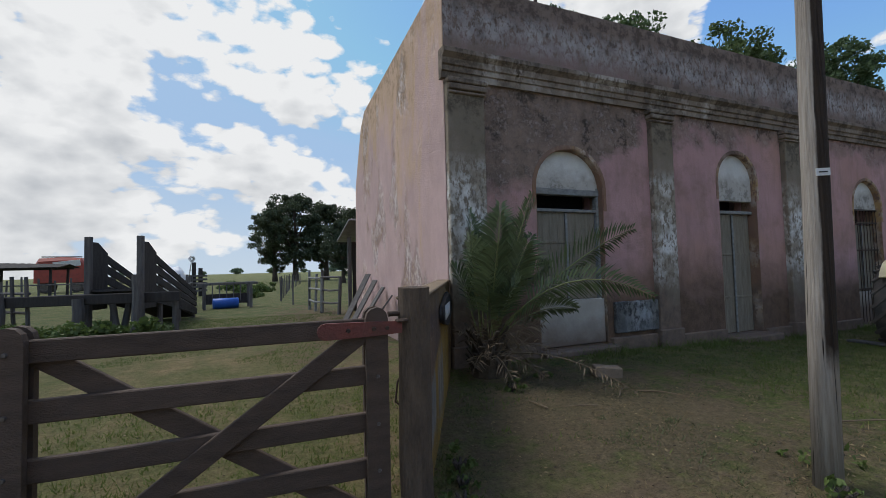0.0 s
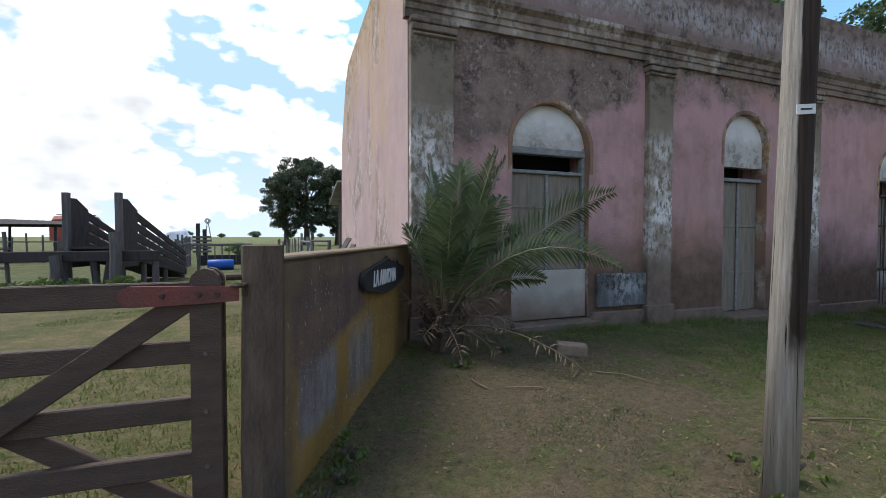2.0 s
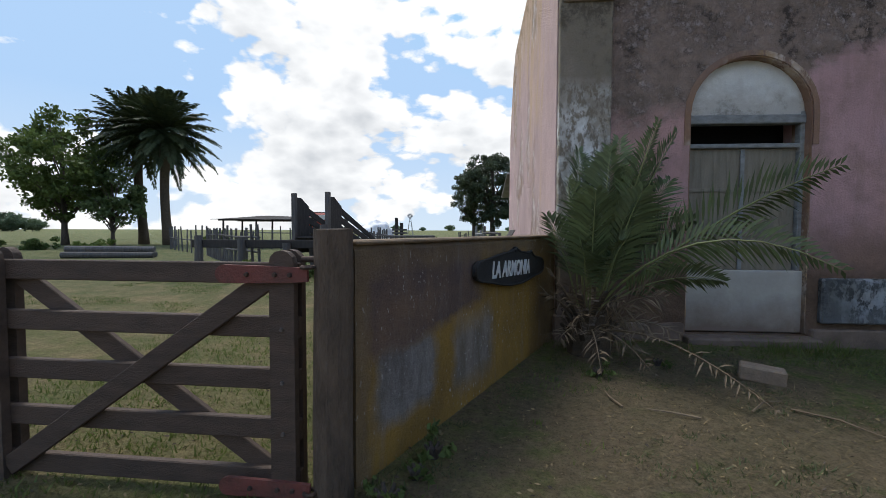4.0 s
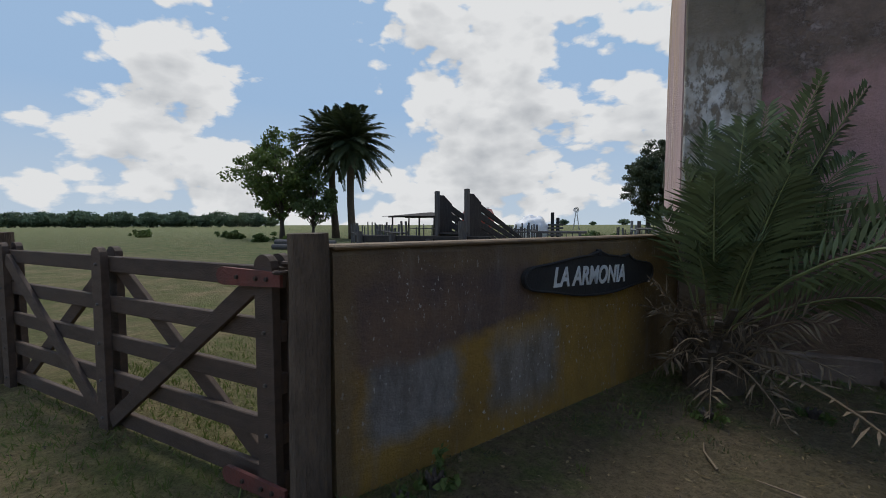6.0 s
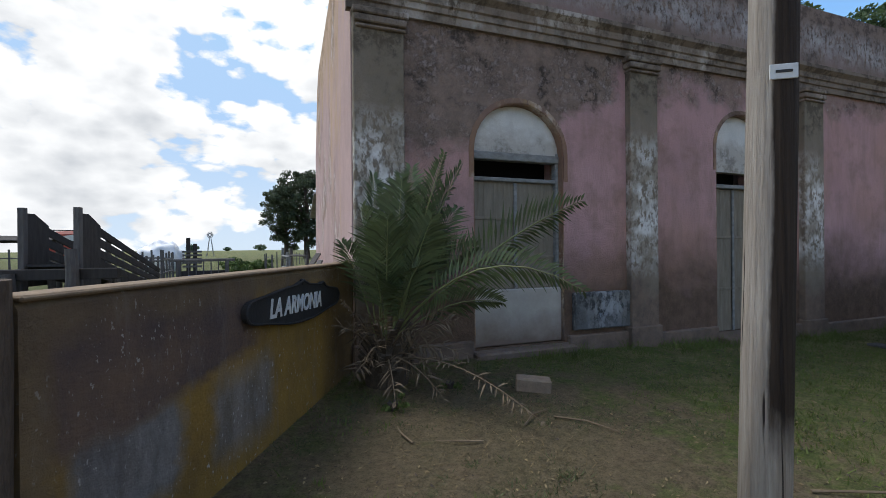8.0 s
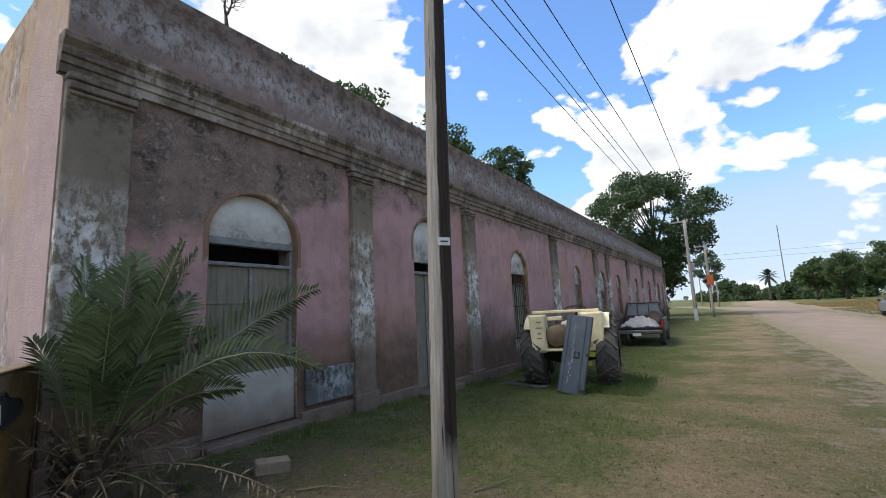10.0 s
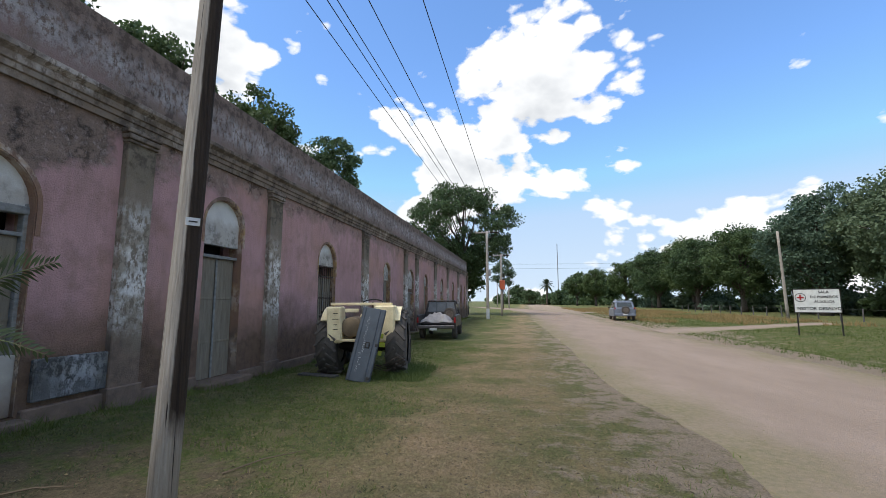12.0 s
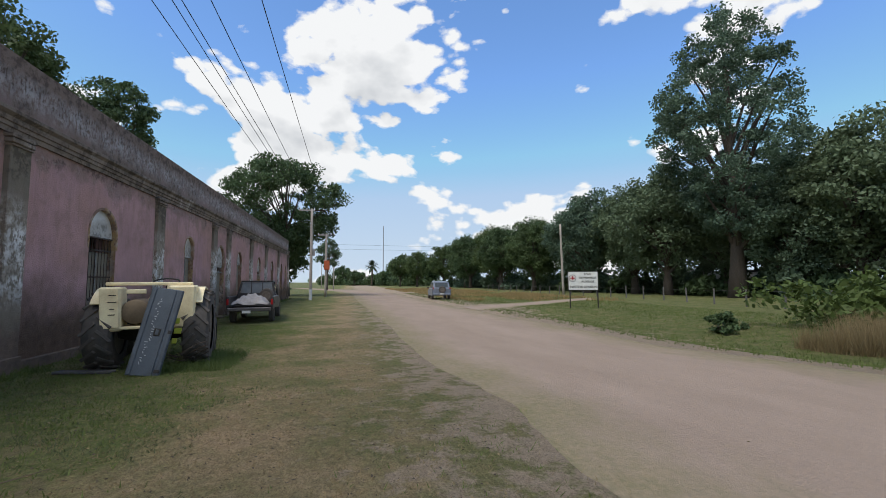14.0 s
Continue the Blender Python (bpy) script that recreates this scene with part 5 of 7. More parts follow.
PALM_FAR = leaf_material("far_palm_leaf", (0.06, 0.085, 0.04), (0.032, 0.048, 0.024))
build_date_palm(-25.1, 27.4, 8.9, 4.3, 3, "tall date palm with a full drooping crown", 84)
build_date_palm(-28.2, 28.6, 9.2, 4.3, 8, "tall date palm with a rounded crown", 84)
build_date_palm(176.5, -15.0, 8.0, 3.6, 9, "distant palm above the hedge at the road's end", 24)


def build_parapet_shrub():
    rng = random.Random(4)
    shrub = thing("bare_shrub", 1.75, 0.22, TOP, "leafless shrub rooted on top of the parapet", "shrub")
    bm = bmesh.new()

    def grow(p, d, length, r, depth):
        q = p + d * length
        tube(bm, [p, p.lerp(q, 0.5) + Vector((rng.uniform(-1, 1), rng.uniform(-1, 1), 0)) * 0.03, q], [r, r * 0.8, r * 0.55], 5)
        if depth:
            for _ in range(3):
                grow(q, (d + Vector((rng.uniform(-0.8, 0.8), rng.uniform(-0.6, 0.6), rng.uniform(-0.1, 0.5)))).normalized(), length * 0.72, r * 0.55, depth - 1)
    grow(Vector((0, 0, -0.02)), Vector((-0.1, 0, 1)).normalized(), 0.32, 0.035, 4)
    part("branch", bm, BARK, shrub)


build_parapet_shrub()

# ---- vehicles ----
YELLOW = plain("faded_cream_yellow_paint", (0.82, 0.71, 0.45), (0.56, 0.43, 0.25), 3.5, 0.6, 0, 0.3)
RUBBER = plain("dusty_black_rubber", (0.055, 0.05, 0.046), (0.12, 0.10, 0.085), 5, 0.9, 0, 0.4)
RIM = plain("rusted_grey_rim", (0.17, 0.15, 0.13), (0.09, 0.06, 0.045), 9, 0.6, 0.3, 0.3)
MACHINE = plain("oily_dark_iron", (0.04, 0.035, 0.03), (0.02, 0.018, 0.016), 8, 0.7, 0.3, 0.3)
SLATE_PAINT = plain("scuffed_slate_blue_paint", (0.085, 0.10, 0.12), (0.045, 0.052, 0.06), 3, 0.5, 0.2, 0.2)
SCUFF = plain("pale_scuff", (0.33, 0.34, 0.35), (0.2, 0.21, 0.22), 15, 0.8)
LIME_RAG = plain("lime_green_rag", (0.42, 0.46, 0.06), (0.28, 0.3, 0.04), 6, 0.9)
BLACK_CAR = plain("dull_black_car_paint", (0.035, 0.034, 0.037), (0.06, 0.05, 0.045), 4, 0.4, 0.2, 0.1)
SILVER_CAR = plain("silver_car_paint", (0.19, 0.21, 0.255), (0.13, 0.145, 0.175), 4, 0.35, 0.4, 0.05)
TARP = plain("grubby_white_tarp", (0.40, 0.37, 0.355), (0.24, 0.22, 0.205), 4, 0.8, 0, 0.6)
TAIL_RED = plain("red_tail_lamp", (0.35, 0.02, 0.02), (0.25, 0.02, 0.02), 10, 0.25, 0, 0)
BLUE_PLASTIC = plain("blue_plastic", (0.02, 0.10, 0.42), (0.015, 0.07, 0.3), 6, 0.45, 0, 0.1)
RED_TRUCK = plain("sun_faded_red_truck_paint", (0.38, 0.07, 0.05), (0.22, 0.06, 0.045), 4, 0.5, 0, 0.2)
SHEET = plain("dull_zinc_sheet", (0.30, 0.30, 0.31), (0.16, 0.14, 0.13), 3, 0.5, 0.5, 0.2)
WHITE_PAINT = plain("weathered_white_paint", (0.66, 0.66, 0.63), (0.48, 0.47, 0.44), 5, 0.7, 0, 0.2)


def glass_material():
    m, tree, n, shader, vec = make("dusty_car_glass", 0.12, 0.0, 0.5)
    shader.inputs["Base Color"].default_value = (0.05, 0.06, 0.065, 1)
    dust = noise_fac(n, vec, 5, 5, 0.6, 0.4, 0.7)
    rough = n("ShaderNodeMapRange", ins={0: dust, 3: 0.08, 4: 0.35})
    tree.links.new(rough.outputs[0], shader.inputs["Roughness"])
    return m


GLASS = glass_material()


def wheel(parent, x, y, z, r, width, lugs=0, rim_r=0.55, tyre_mat=None, label=""):
    """A wheel whose axle runs along y: tyre with lugs, rim, hub."""
    bm = bmesh.new()
    seg = 32
    prof = [(-0.5, 0.62), (-0.5, 0.84), (-0.42, 0.95), (-0.2, 0.985), (0.2, 0.985), (0.42, 0.95), (0.5, 0.84), (0.5, 0.62)]
    rings = []
    for k in range(seg):
        a = 2 * math.pi * k / seg
        rings.append([bm.verts.new((math.cos(a) * r * f, w * width, math.sin(a) * r * f)) for w, f in prof])
    for k in range(seg):
        a, b = rings[k], rings[(k + 1) % seg]
        for j in range(len(prof) - 1):
            bm.faces.new((a[j], b[j], b[j + 1], a[j + 1]))
    bmesh.ops.recalc_face_normals(bm, faces=bm.faces[:])
    bmesh.ops.translate(bm, vec=(x, y, z), verts=bm.verts[:])
    w = part("wheel", bm, tyre_mat or RUBBER, parent, label or "dusty black tyre")
    if lugs:
        for s in (-1, 1):
            p = Vector((r, s * width * 0.02, 0))
            q = Vector((math.cos(0.3) * r * 0.955, s * width * 0.5, math.sin(0.3) * r * 0.955))
            lug = link_mesh("lug", beamed(p, q, 0.05, r * 0.075, 0.006), tyre_mat or RUBBER)
            lug.parent = w
            for k in range(lugs):
                m = Matrix.Translation((x, y, z)) @ Matrix.Rotation(-2 * math.pi * (k + (0.25 if s > 0 else 0.75)) / lugs, 4, "Y")
                if k:
                    piece("lug", lug.data, m, w)
                else:
                    lug.matrix_basis = m
    bm = bmesh.new()
    tube(bm, [(x, y - width * 0.42, z), (x, y - width * 0.2, z), (x, y + width * 0.2, z), (x, y + width * 0.42, z)], [r * 0.64, r * 0.5, r * 0.5, r * 0.64], 24)
    part("rim", bm, RIM, w)
    part("hub", tubed([(x, y - width * 0.45, z), (x, y + width * 0.45, z)], [r * 0.16, r * 0.16], 12), RIM, w)
    return w


def build_tractor():
    t = thing("old_tractor", 7.95, -2.2, gz(7.95, -2.2), "derelict cream-yellow tractor with big lugged tyres on the grass", "tractor", turn=11)
    r = 0.72
    for y in (0.74, -0.76):
        wheel(t, 0.25, y, r - 0.02, r, 0.44, 18, 0.55, None, "large lugged rear tractor tyre")
    wheel(t, 1.6, -0.86, 0.40, 0.40, 0.20, 0, 0.55, None, "small front tyre")
    wheel(t, 2.05, 0.75, 0.40, 0.40, 0.20, 0, 0.55, None, "small front tyre")
    part("axle", tubed([(0.25, -0.6, 0.66), (0.25, -0.3, 0.66), (0.25, 0.3, 0.66), (0.25, 0.6, 0.66)], [0.10, 0.2, 0.2, 0.10], 14), MACHINE, t)
    part("gearbox", boxed(0.75, 0, 0.72, 1.5, 0.5, 0.55, None, 0.06), MACHINE, t)
    part("engine", boxed(1.75, 0, 0.85, 1.1, 0.5, 0.7, None, 0.06), MACHINE, t)
    part("bonnet", boxed(1.75, 0, 1.22, 1.1, 0.62, 0.16, None, 0.05), YELLOW, t, "faded yellow bonnet")
    # tool boxes left and right of the seat platform, open between
    left = part("side_box", boxed(-0.18, 0.50, 1.14, 0.46, 0.32, 0.78, Matrix.Rotation(radians(-3), 4, "X"), 0.035), YELLOW, t, "cream-yellow battered side box")
    part("lid", boxed(-0.43, 0.50, 1.16, 0.025, 0.28, 0.70, Matrix.Rotation(radians(-3), 4, "X"), 0.01), YELLOW, left)
    for z, w in ((1.26, 0.11), (1.14, 0.13), (1.02, 0.07), (0.92, 0.1)):
        part("scratch", boxed(-0.447, 0.52, z + 0.1, 0.004, w, 0.016), IRON, left)
    right = part("side_box", boxed(-0.15, -0.52, 1.14, 0.52, 0.46, 0.78, None, 0.035), YELLOW, t, "cream-yellow battered side box")
    part("flange", boxed(-0.42, -0.31, 1.14, 0.02, 0.035, 0.78, None, 0.005), YELLOW, right)
    part("platform", boxed(-0.1, 0.02, 0.78, 0.6, 0.95, 0.05, None, 0.01), YELLOW, t)
    part("crossbar", boxed(-0.2, 0.0, 1.56, 0.09, 1.36, 0.06, None, 0.012), YELLOW, t)
    part("crossbar", boxed(-0.28, 0.2, 1.42, 0.08, 0.30, 0.08, None, 0.012), YELLOW, t)
    part("drum", tubed([(-0.36, 0.2, 1.06), (-0.33, 0.2, 1.06), (0.3, 0.2, 1.06)], [0.19, 0.22, 0.22], 18), plain("tan_rust_drum", (0.22, 0.16, 0.10), (0.12, 0.09, 0.06), 6), t, "tan rusted drum between the boxes", True)
    for s in (1, -1):
        bm = bmesh.new()
        outer = [(0.25 + 0.80 * math.cos(radians(a)), 0.70 + 0.80 * math.sin(radians(a))) for a in range(70, 146, 10)]
        inner = [(0.25 + (x - 0.25) * 0.96, 0.70 + (z - 0.70) * 0.96) for x, z in outer]
        y0 = s * 0.56
        prism(bm, outer + inner[::-1], min(y0, y0 + s * 0.30), max(y0, y0 + s * 0.30))
        prism(bm, [(x, z) for x, z in outer] + [(-0.3, 1.02), (0.45, 1.02)], y0 - 0.012, y0 + 0.012)
        part("mudguard", bm, YELLOW, t, "cream-yellow rounded mudguard with chipped paint")
    ring = [(0.20 + 0.20 * math.sin(radians(a)), -0.18 + 0.22 * math.cos(radians(a)), 1.60 + 0.06 * math.sin(radians(a))) for a in range(0, 361, 20)]
    sw = part("steering_wheel", tubed(ring, [0.014] * len(ring), 6), MACHINE, t, "thin black steering wheel")
    part("column", tubed([(0.20, -0.18, 1.59), (0.55, -0.18, 1.1)], [0.02, 0.025], 8), MACHINE, sw)
    bm = bmesh.new()
    for k in range(5):
        box(bm, -0.46, -0.36 - 0.035 * (k % 3), 0.92 - 0.09 * k, 0.02, 0.16 - 0.02 * k, 0.1, Matrix.Rotation(radians(5 * (-1) ** k), 4, "X"), 0.008)
    part("rag", bm, LIME_RAG, t, "lime green rag hanging from the box")
    for k in range(4):
        pts = [(-0.55 + 0.25 * math.sin(a * 0.9 + k), -0.35 - 0.22 * a, 0.25 - 0.12 * math.sin(a * 1.2 + 0.4 * k) + 0.05 * k) for a in (0, 0.6, 1.2, 1.8, 2.4, 3.0)]
        part("loose_wire", tubed(pts, [0.007] * 6, 5), IRON, t)
    part("mirror", boxed(-0.05, 0.80, 1.37, 0.02, 0.06, 0.06, None, 0.004), WHITE_PAINT, t)
    # rotten board under the wheel
    b = thing("rotten_board", 7.55, -1.35, gz(7.55, -1.35) + 0.02, "flat rotten board lying under the tractor tyre", "board", turn=80)
    part("plank", boxed(0, 0, 0.01, 0.95, 0.2, 0.04, None, 0.008), GREY_WOOD, b)


def build_tailgate():
    """A pickup's tailgate stood on end against the tractor."""
    g = thing("tailgate_panel", 6.98, -2.47, gz(6.98, -2.47), "scuffed slate-blue pickup tailgate stood on end against the tractor", "tailgate")
    lean = Vector((0.42, -0.20, 1.44))
    up = lean.normalized()
    across = Vector((0.12, -1, 0)).normalized()
    across = (across - up * across.dot(up)).normalized()
    out = across.cross(up)
    if out.x > 0:
        out = -out
    m = Matrix((across, out, up)).transposed().to_4x4()
    m.translation = lean / 2 + Vector((0, 0, 0.0))
    L, w = lean.length, 0.50
    body = part("panel", boxed(0, 0, 0, w, 0.05, L, m, 0.012), SLATE_PAINT, g)
    part("fold", boxed(-w / 2 + 0.05, 0.03, 0, 0.06, 0.02, L * 0.98, m, 0.008), SLATE_PAINT, body)
    part("fold", boxed(w / 2 - 0.12, 0.03, 0, 0.025, 0.02, L * 0.98, m, 0.008), SLATE_PAINT, body)
    part("fold", boxed(w / 2 - 0.03, 0.03, 0, 0.04, 0.025, L * 0.98, m, 0.008), SLATE_PAINT, body)
    hole = part("latch_recess", boxed(0.03, 0.028, -0.02, 0.1, 0.012, 0.13, m, 0.008), MACHINE, body, "dark latch recess")
    part("handle", boxed(0.03, 0.036, -0.02, 0.05, 0.012, 0.09, m, 0.006), SLATE_PAINT, hole)
    part("catch", boxed(w / 2 - 0.03, 0.045, -0.0, 0.05, 0.012, 0.06, m, 0.004), MACHINE, body)
    part("catch", boxed(w / 2 - 0.05, 0.045, -0.66, 0.08, 0.012, 0.05, m, 0.004), MACHINE, body)
    rng = random.Random(2)
    for k in range(26):
        z = -0.55 + 1.15 * k / 26
        a = rng.uniform(-70, 70)
        part("paint_mark", boxed(0, 0, 0, rng.uniform(0.015, 0.05), 0.003, rng.uniform(0.008, 0.02), m @ Matrix.Translation((-0.07 + rng.uniform(-0.03, 0.03), 0.0275, z)) @ Matrix.Rotation(radians(a), 4, "Y")), SCUFF, body)


def hull(stations, parent, name, material, label=""):
    """A body lofted through stations of (x, half width, low z, high z, roundness)."""
    bm = bmesh.new()
    rows = []
    for x, hw, z0, z1, rr in stations:
        ring = [(hw, z0), (hw, z1 - rr), (hw - rr, z1), (-hw + rr, z1), (-hw, z1 - rr), (-hw, z0)]
        rows.append([bm.verts.new((x, y, z)) for y, z in ring])
    for a, b in zip(rows, rows[1:]):
        for j in range(6):
            bm.faces.new((a[j], a[(j + 1) % 6], b[(j + 1) % 6], b[j]))
    bm.faces.new(rows[0])
    bm.faces.new(list(reversed(rows[-1])))
    bmesh.ops.recalc_face_normals(bm, faces=bm.faces[:])
    return part(name, bm, material, parent, label)


def build_pickup():
    x, y = 16.7, -2.1
    p = thing("pickup_truck", x, y, gz(x, y), "wrecked black pickup with tarps in its bed, parked on grass", "pickup", turn=4)
    # local x runs forward from the tail
    part("chassis", boxed(2.2, 0, 0.55, 4.3, 1.1, 0.16, None, 0.02), MACHINE, p)
    bed = part("bed", boxed(0.95, 0, 0.70, 1.8, 1.5, 0.05), BLACK_CAR, p)
    for s in (1, -1):
        part("bed_side", boxed(0.95, s * 0.80, 0.80, 1.9, 0.09, 0.50, None, 0.03), BLACK_CAR, bed)
        part("arch", boxed(0.9, s * 0.85, 0.82, 0.9, 0.03, 0.14, None, 0.02), BLACK_CAR, bed)
        part("tail_lamp", boxed(-0.005, s * 0.79, 0.84, 0.03, 0.08, 0.22, None, 0.008), TAIL_RED, bed)
    part("bulkhead", boxed(1.88, 0, 0.85, 0.06, 1.5, 0.6, None, 0.02), BLACK_CAR, bed)
    hull([(1.92, 0.80, 0.5, 1.02, 0.02), (2.6, 0.82, 0.5, 1.04, 0.03), (3.3, 0.80, 0.5, 1.0, 0.05), (4.3, 0.74, 0.5, 0.90, 0.1), (4.42, 0.66, 0.55, 0.82, 0.1)], p, "body", BLACK_CAR)
    cab = part("roof", boxed(2.45, 0, 1.64, 1.0, 1.26, 0.06, None, 0.025), BLACK_CAR, p)
    for s in (1, -1):
        part("pillar", beamed((1.95, s * 0.74, 1.02), (2.02, s * 0.60, 1.62), 0.06, 0.09, 0.01), BLACK_CAR, cab)
        part("pillar", beamed((3.25, s * 0.74, 1.0), (2.9, s * 0.60, 1.62), 0.05, 0.06, 0.01), BLACK_CAR, cab)
        part("side_window", prismed([(2.05, 1.05), (3.15, 1.05), (2.88, 1.50), (2.06, 1.50)], s * 0.67 - 0.006, s * 0.67 + 0.006), GLASS, cab)
    rear = part("rear_window", boxed(1.99, 0, 1.33, 0.012, 1.25, 0.54), plain("milky_rear_glass", (0.20, 0.215, 0.23), (0.12, 0.13, 0.14), 3, 0.15), cab, "pale reflecting rear window")
    for s in (-0.22, 0.22):
        part("window_bar", boxed(1.975, s, 1.33, 0.02, 0.03, 0.54), BLACK_CAR, rear)
    part("bumper", boxed(-0.12, 0, 0.56, 0.12, 1.55, 0.14, None, 0.02), plain("dented_chrome", (0.16, 0.15, 0.15), (0.09, 0.075, 0.07), 6, 0.35, 0.8), p, "dull dented bumper")
    part("number_plate", boxed(-0.19, 0.1, 0.47, 0.01, 0.3, 0.1), WHITE_PAINT, p)
    for xx in (0.9, 3.55):
        for s in (1, -1):
            wheel(p, xx, s * 0.72, 0.34, 0.34, 0.2)
    rng = np.random.default_rng(3)
    heap = thing("tarp_heap", x + 0.85, y + 0.1, gz(x, y) + 0.725, "crumpled dirty white tarps piled in the pickup bed", "tarp", turn=4)
    bm = bmesh.new()
    bmesh.ops.create_grid(bm, x_segments=26, y_segments=22, size=0.5, matrix=Matrix.Diagonal((1.5, 1.3, 1, 1)))
    for v in bm.verts:
        e = max(abs(v.co.x) / 0.75, abs(v.co.y) / 0.65)
        v.co.z = (1 - e ** 2) * 0.34 + 0.14 * noise.noise((v.co.x * 4, v.co.y * 4, 2)) + 0.07 * noise.noise((v.co.x * 11, v.co.y * 11, 5)) + 0.02
    part("cloth", bm, TARP, heap, "", True)
    spare = thing("spare_wheel", x + 1.5, y - 0.35, gz(x, y) + 0.73, "spare wheel standing in the pickup bed", "wheel", turn=75)
    wheel(spare, 0, 0, 0.31, 0.31, 0.18)


def build_suv():
    x, y = 35.9, -13.8
    c = thing("suv_car", x, y, gz(x, y), "silver compact off-road car parked on the far roadside", "car", turn=-4)
    hull([(-0.02, 0.78, 0.42, 0.95, 0.06), (0.1, 0.85, 0.36, 1.0, 0.06), (1.6, 0.86, 0.34, 1.0, 0.06), (2.7, 0.86, 0.34, 0.98, 0.08), (3.7, 0.82, 0.36, 0.9, 0.14), (3.95, 0.7, 0.42, 0.8, 0.12)], c, "body", SILVER_CAR)
    hull([(0.06, 0.76, 0.98, 1.0, 0.01), (0.3, 0.66, 0.98, 1.58, 0.08), (1.9, 0.67, 0.98, 1.62, 0.08), (2.75, 0.76, 0.96, 1.0, 0.01)], c, "cabin", SILVER_CAR)
    part("rear_window", boxed(0, 0, 0, 0.012, 1.12, 0.42, Matrix.Translation((0.165, 0, 1.28)) @ Matrix.Rotation(radians(22), 4, "Y"), 0.004), GLASS, c, "dark rear window")
    for s in (1, -1):
        part("side_window", prismed([(0.35, 1.05), (2.35, 1.05), (1.9, 1.5), (0.45, 1.5)], s * 0.725 - 0.02, s * 0.725 + 0.02), GLASS, c)
        part("tail_lamp", boxed(0.02, s * 0.74, 0.92, 0.06, 0.1, 0.3, None, 0.01), TAIL_RED, c)
        part("roof_rail", tubed([(0.5, s * 0.55, 1.62), (1.9, s * 0.55, 1.66)], [0.02, 0.02], 6), BLACK_CAR, c)
        part("mirror", boxed(2.5, s * 0.93, 1.05, 0.1, 0.16, 0.12, None, 0.02), BLACK_CAR, c)
    sp = wheel(c, 0, 0, 0, 0.32, 0.18, 0, 0.55, None, "spare wheel on the tailgate")
    sp.matrix_basis = Matrix.Translation((-0.1, -0.05, 0.88)) @ Matrix.Rotation(radians(90), 4, "Z")
    part("bumper", boxed(-0.06, 0, 0.48, 0.16, 1.62, 0.2, None, 0.04), SILVER_CAR, c)
    part("number_plate", boxed(-0.145, 0.0, 0.52, 0.01, 0.36, 0.12), WHITE_PAINT, c)
    for xx in (0.75, 3.1):
        for s in (1, -1):
            wheel(c, xx, s * 0.74, 0.33, 0.33, 0.2)


build_tractor()
build_tailgate()
build_pickup()
build_suv()

# ---- the loading chute, corral and yard ----


def build_chute():
    z = gz(-5, 8)
    c = thing("cattle_chute", -5.05, 7.0, z, "dark weathered wooden cattle loading chute with slatted sloping sides", "loading chute", turn=-13)
    for x in (0.0, -1.12):
        # sloping boards with open slots between them
        for k in range(5):
            top0, top1 = 2.16 - 0.285 * k, 0.80 - 0.17 * k
            if k == 4:
                top0, top1 = 1.02, 0.22
            h = 0.215
            bm = bmesh.new()
            prism(bm, [(0.0, top0 - h), (0.0, top0), (3.3, top1), (3.3, top1 - 0.115)], -0.02, 0.02)
            bmesh.ops.transform(bm, matrix=Matrix(((0, 1, 0, x), (1, 0, 0, 0), (0, 0, 1, 0), (0, 0, 0, 1))), verts=bm.verts[:])
            bmesh.ops.recalc_face_normals(bm, faces=bm.faces[:])
            part("side_board", bm, CHUTE_WOOD, c)
        bm = bmesh.new()
        prism(bm, [(0.0, 0.55), (0.0, 2.18), (0.26, 2.18), (0.66, 1.93), (0.66, 0.55)], -0.027, 0.027)
        bmesh.ops.transform(bm, matrix=Matrix(((0, 1, 0, x), (1, 0, 0, 0), (0, 0, 1, 0), (0, 0, 0, 1))), verts=bm.verts[:])
        bmesh.ops.recalc_face_normals(bm, faces=bm.faces[:])
        part("end_board", bm, CHUTE_WOOD, c)
        part("post", boxed(x - 0.03, 0.0, 1.15, 0.13, 0.12, 2.3 + (0.03 if x == 0 else 0), None, 0.01), GREY_WOOD, c, "grey weathered post")
        for y, h in ((1.1, 1.7), (2.2, 1.15), (3.25, 0.85)):
            part("post", tubed([(x - 0.08, y, -0.05), (x - 0.07, y, h)], [0.07, 0.06], 8), GREY_WOOD, c)
    part("floor", beamed((-0.56, 0.0, 1.02), (-0.56, 3.3, 0.05), 1.05, 0.06), CHUTE_WOOD, c)
    part("beam", beamed((-4.6, -0.34, 0.80), (0.95, -0.24, 0.84), 0.10, 0.24, 0.015), CHUTE_WOOD, c, "long heavy weathered beam")
    for xx, h in ((-4.3, 1.05), (-2.7, 1.0), (-1.12, 0.86), (0.1, 1.38)):
        part("stub_post", tubed([(xx, -0.42, -0.05), (xx + 0.03, -0.42, h * 0.6), (xx, -0.42, h)], [0.13, 0.12, 0.11], 9), GREY_WOOD, c, "thick grey weathered stub post")
    for xx, yy, h, lean in ((-1.15, -0.1, 0.95, 0.02), (0.02, -0.1, 1.05, 0.04), (-0.75, 0.2, 0.8, 0.12), (-0.4, 0.3, 0.8, -0.15), (0.75, 0.0, 0.75, 0.0)):
        part("leg", tubed([(xx + lean, yy, -0.05), (xx, yy, h)], [0.085, 0.07], 8), GREY_WOOD, c)


build_chute()


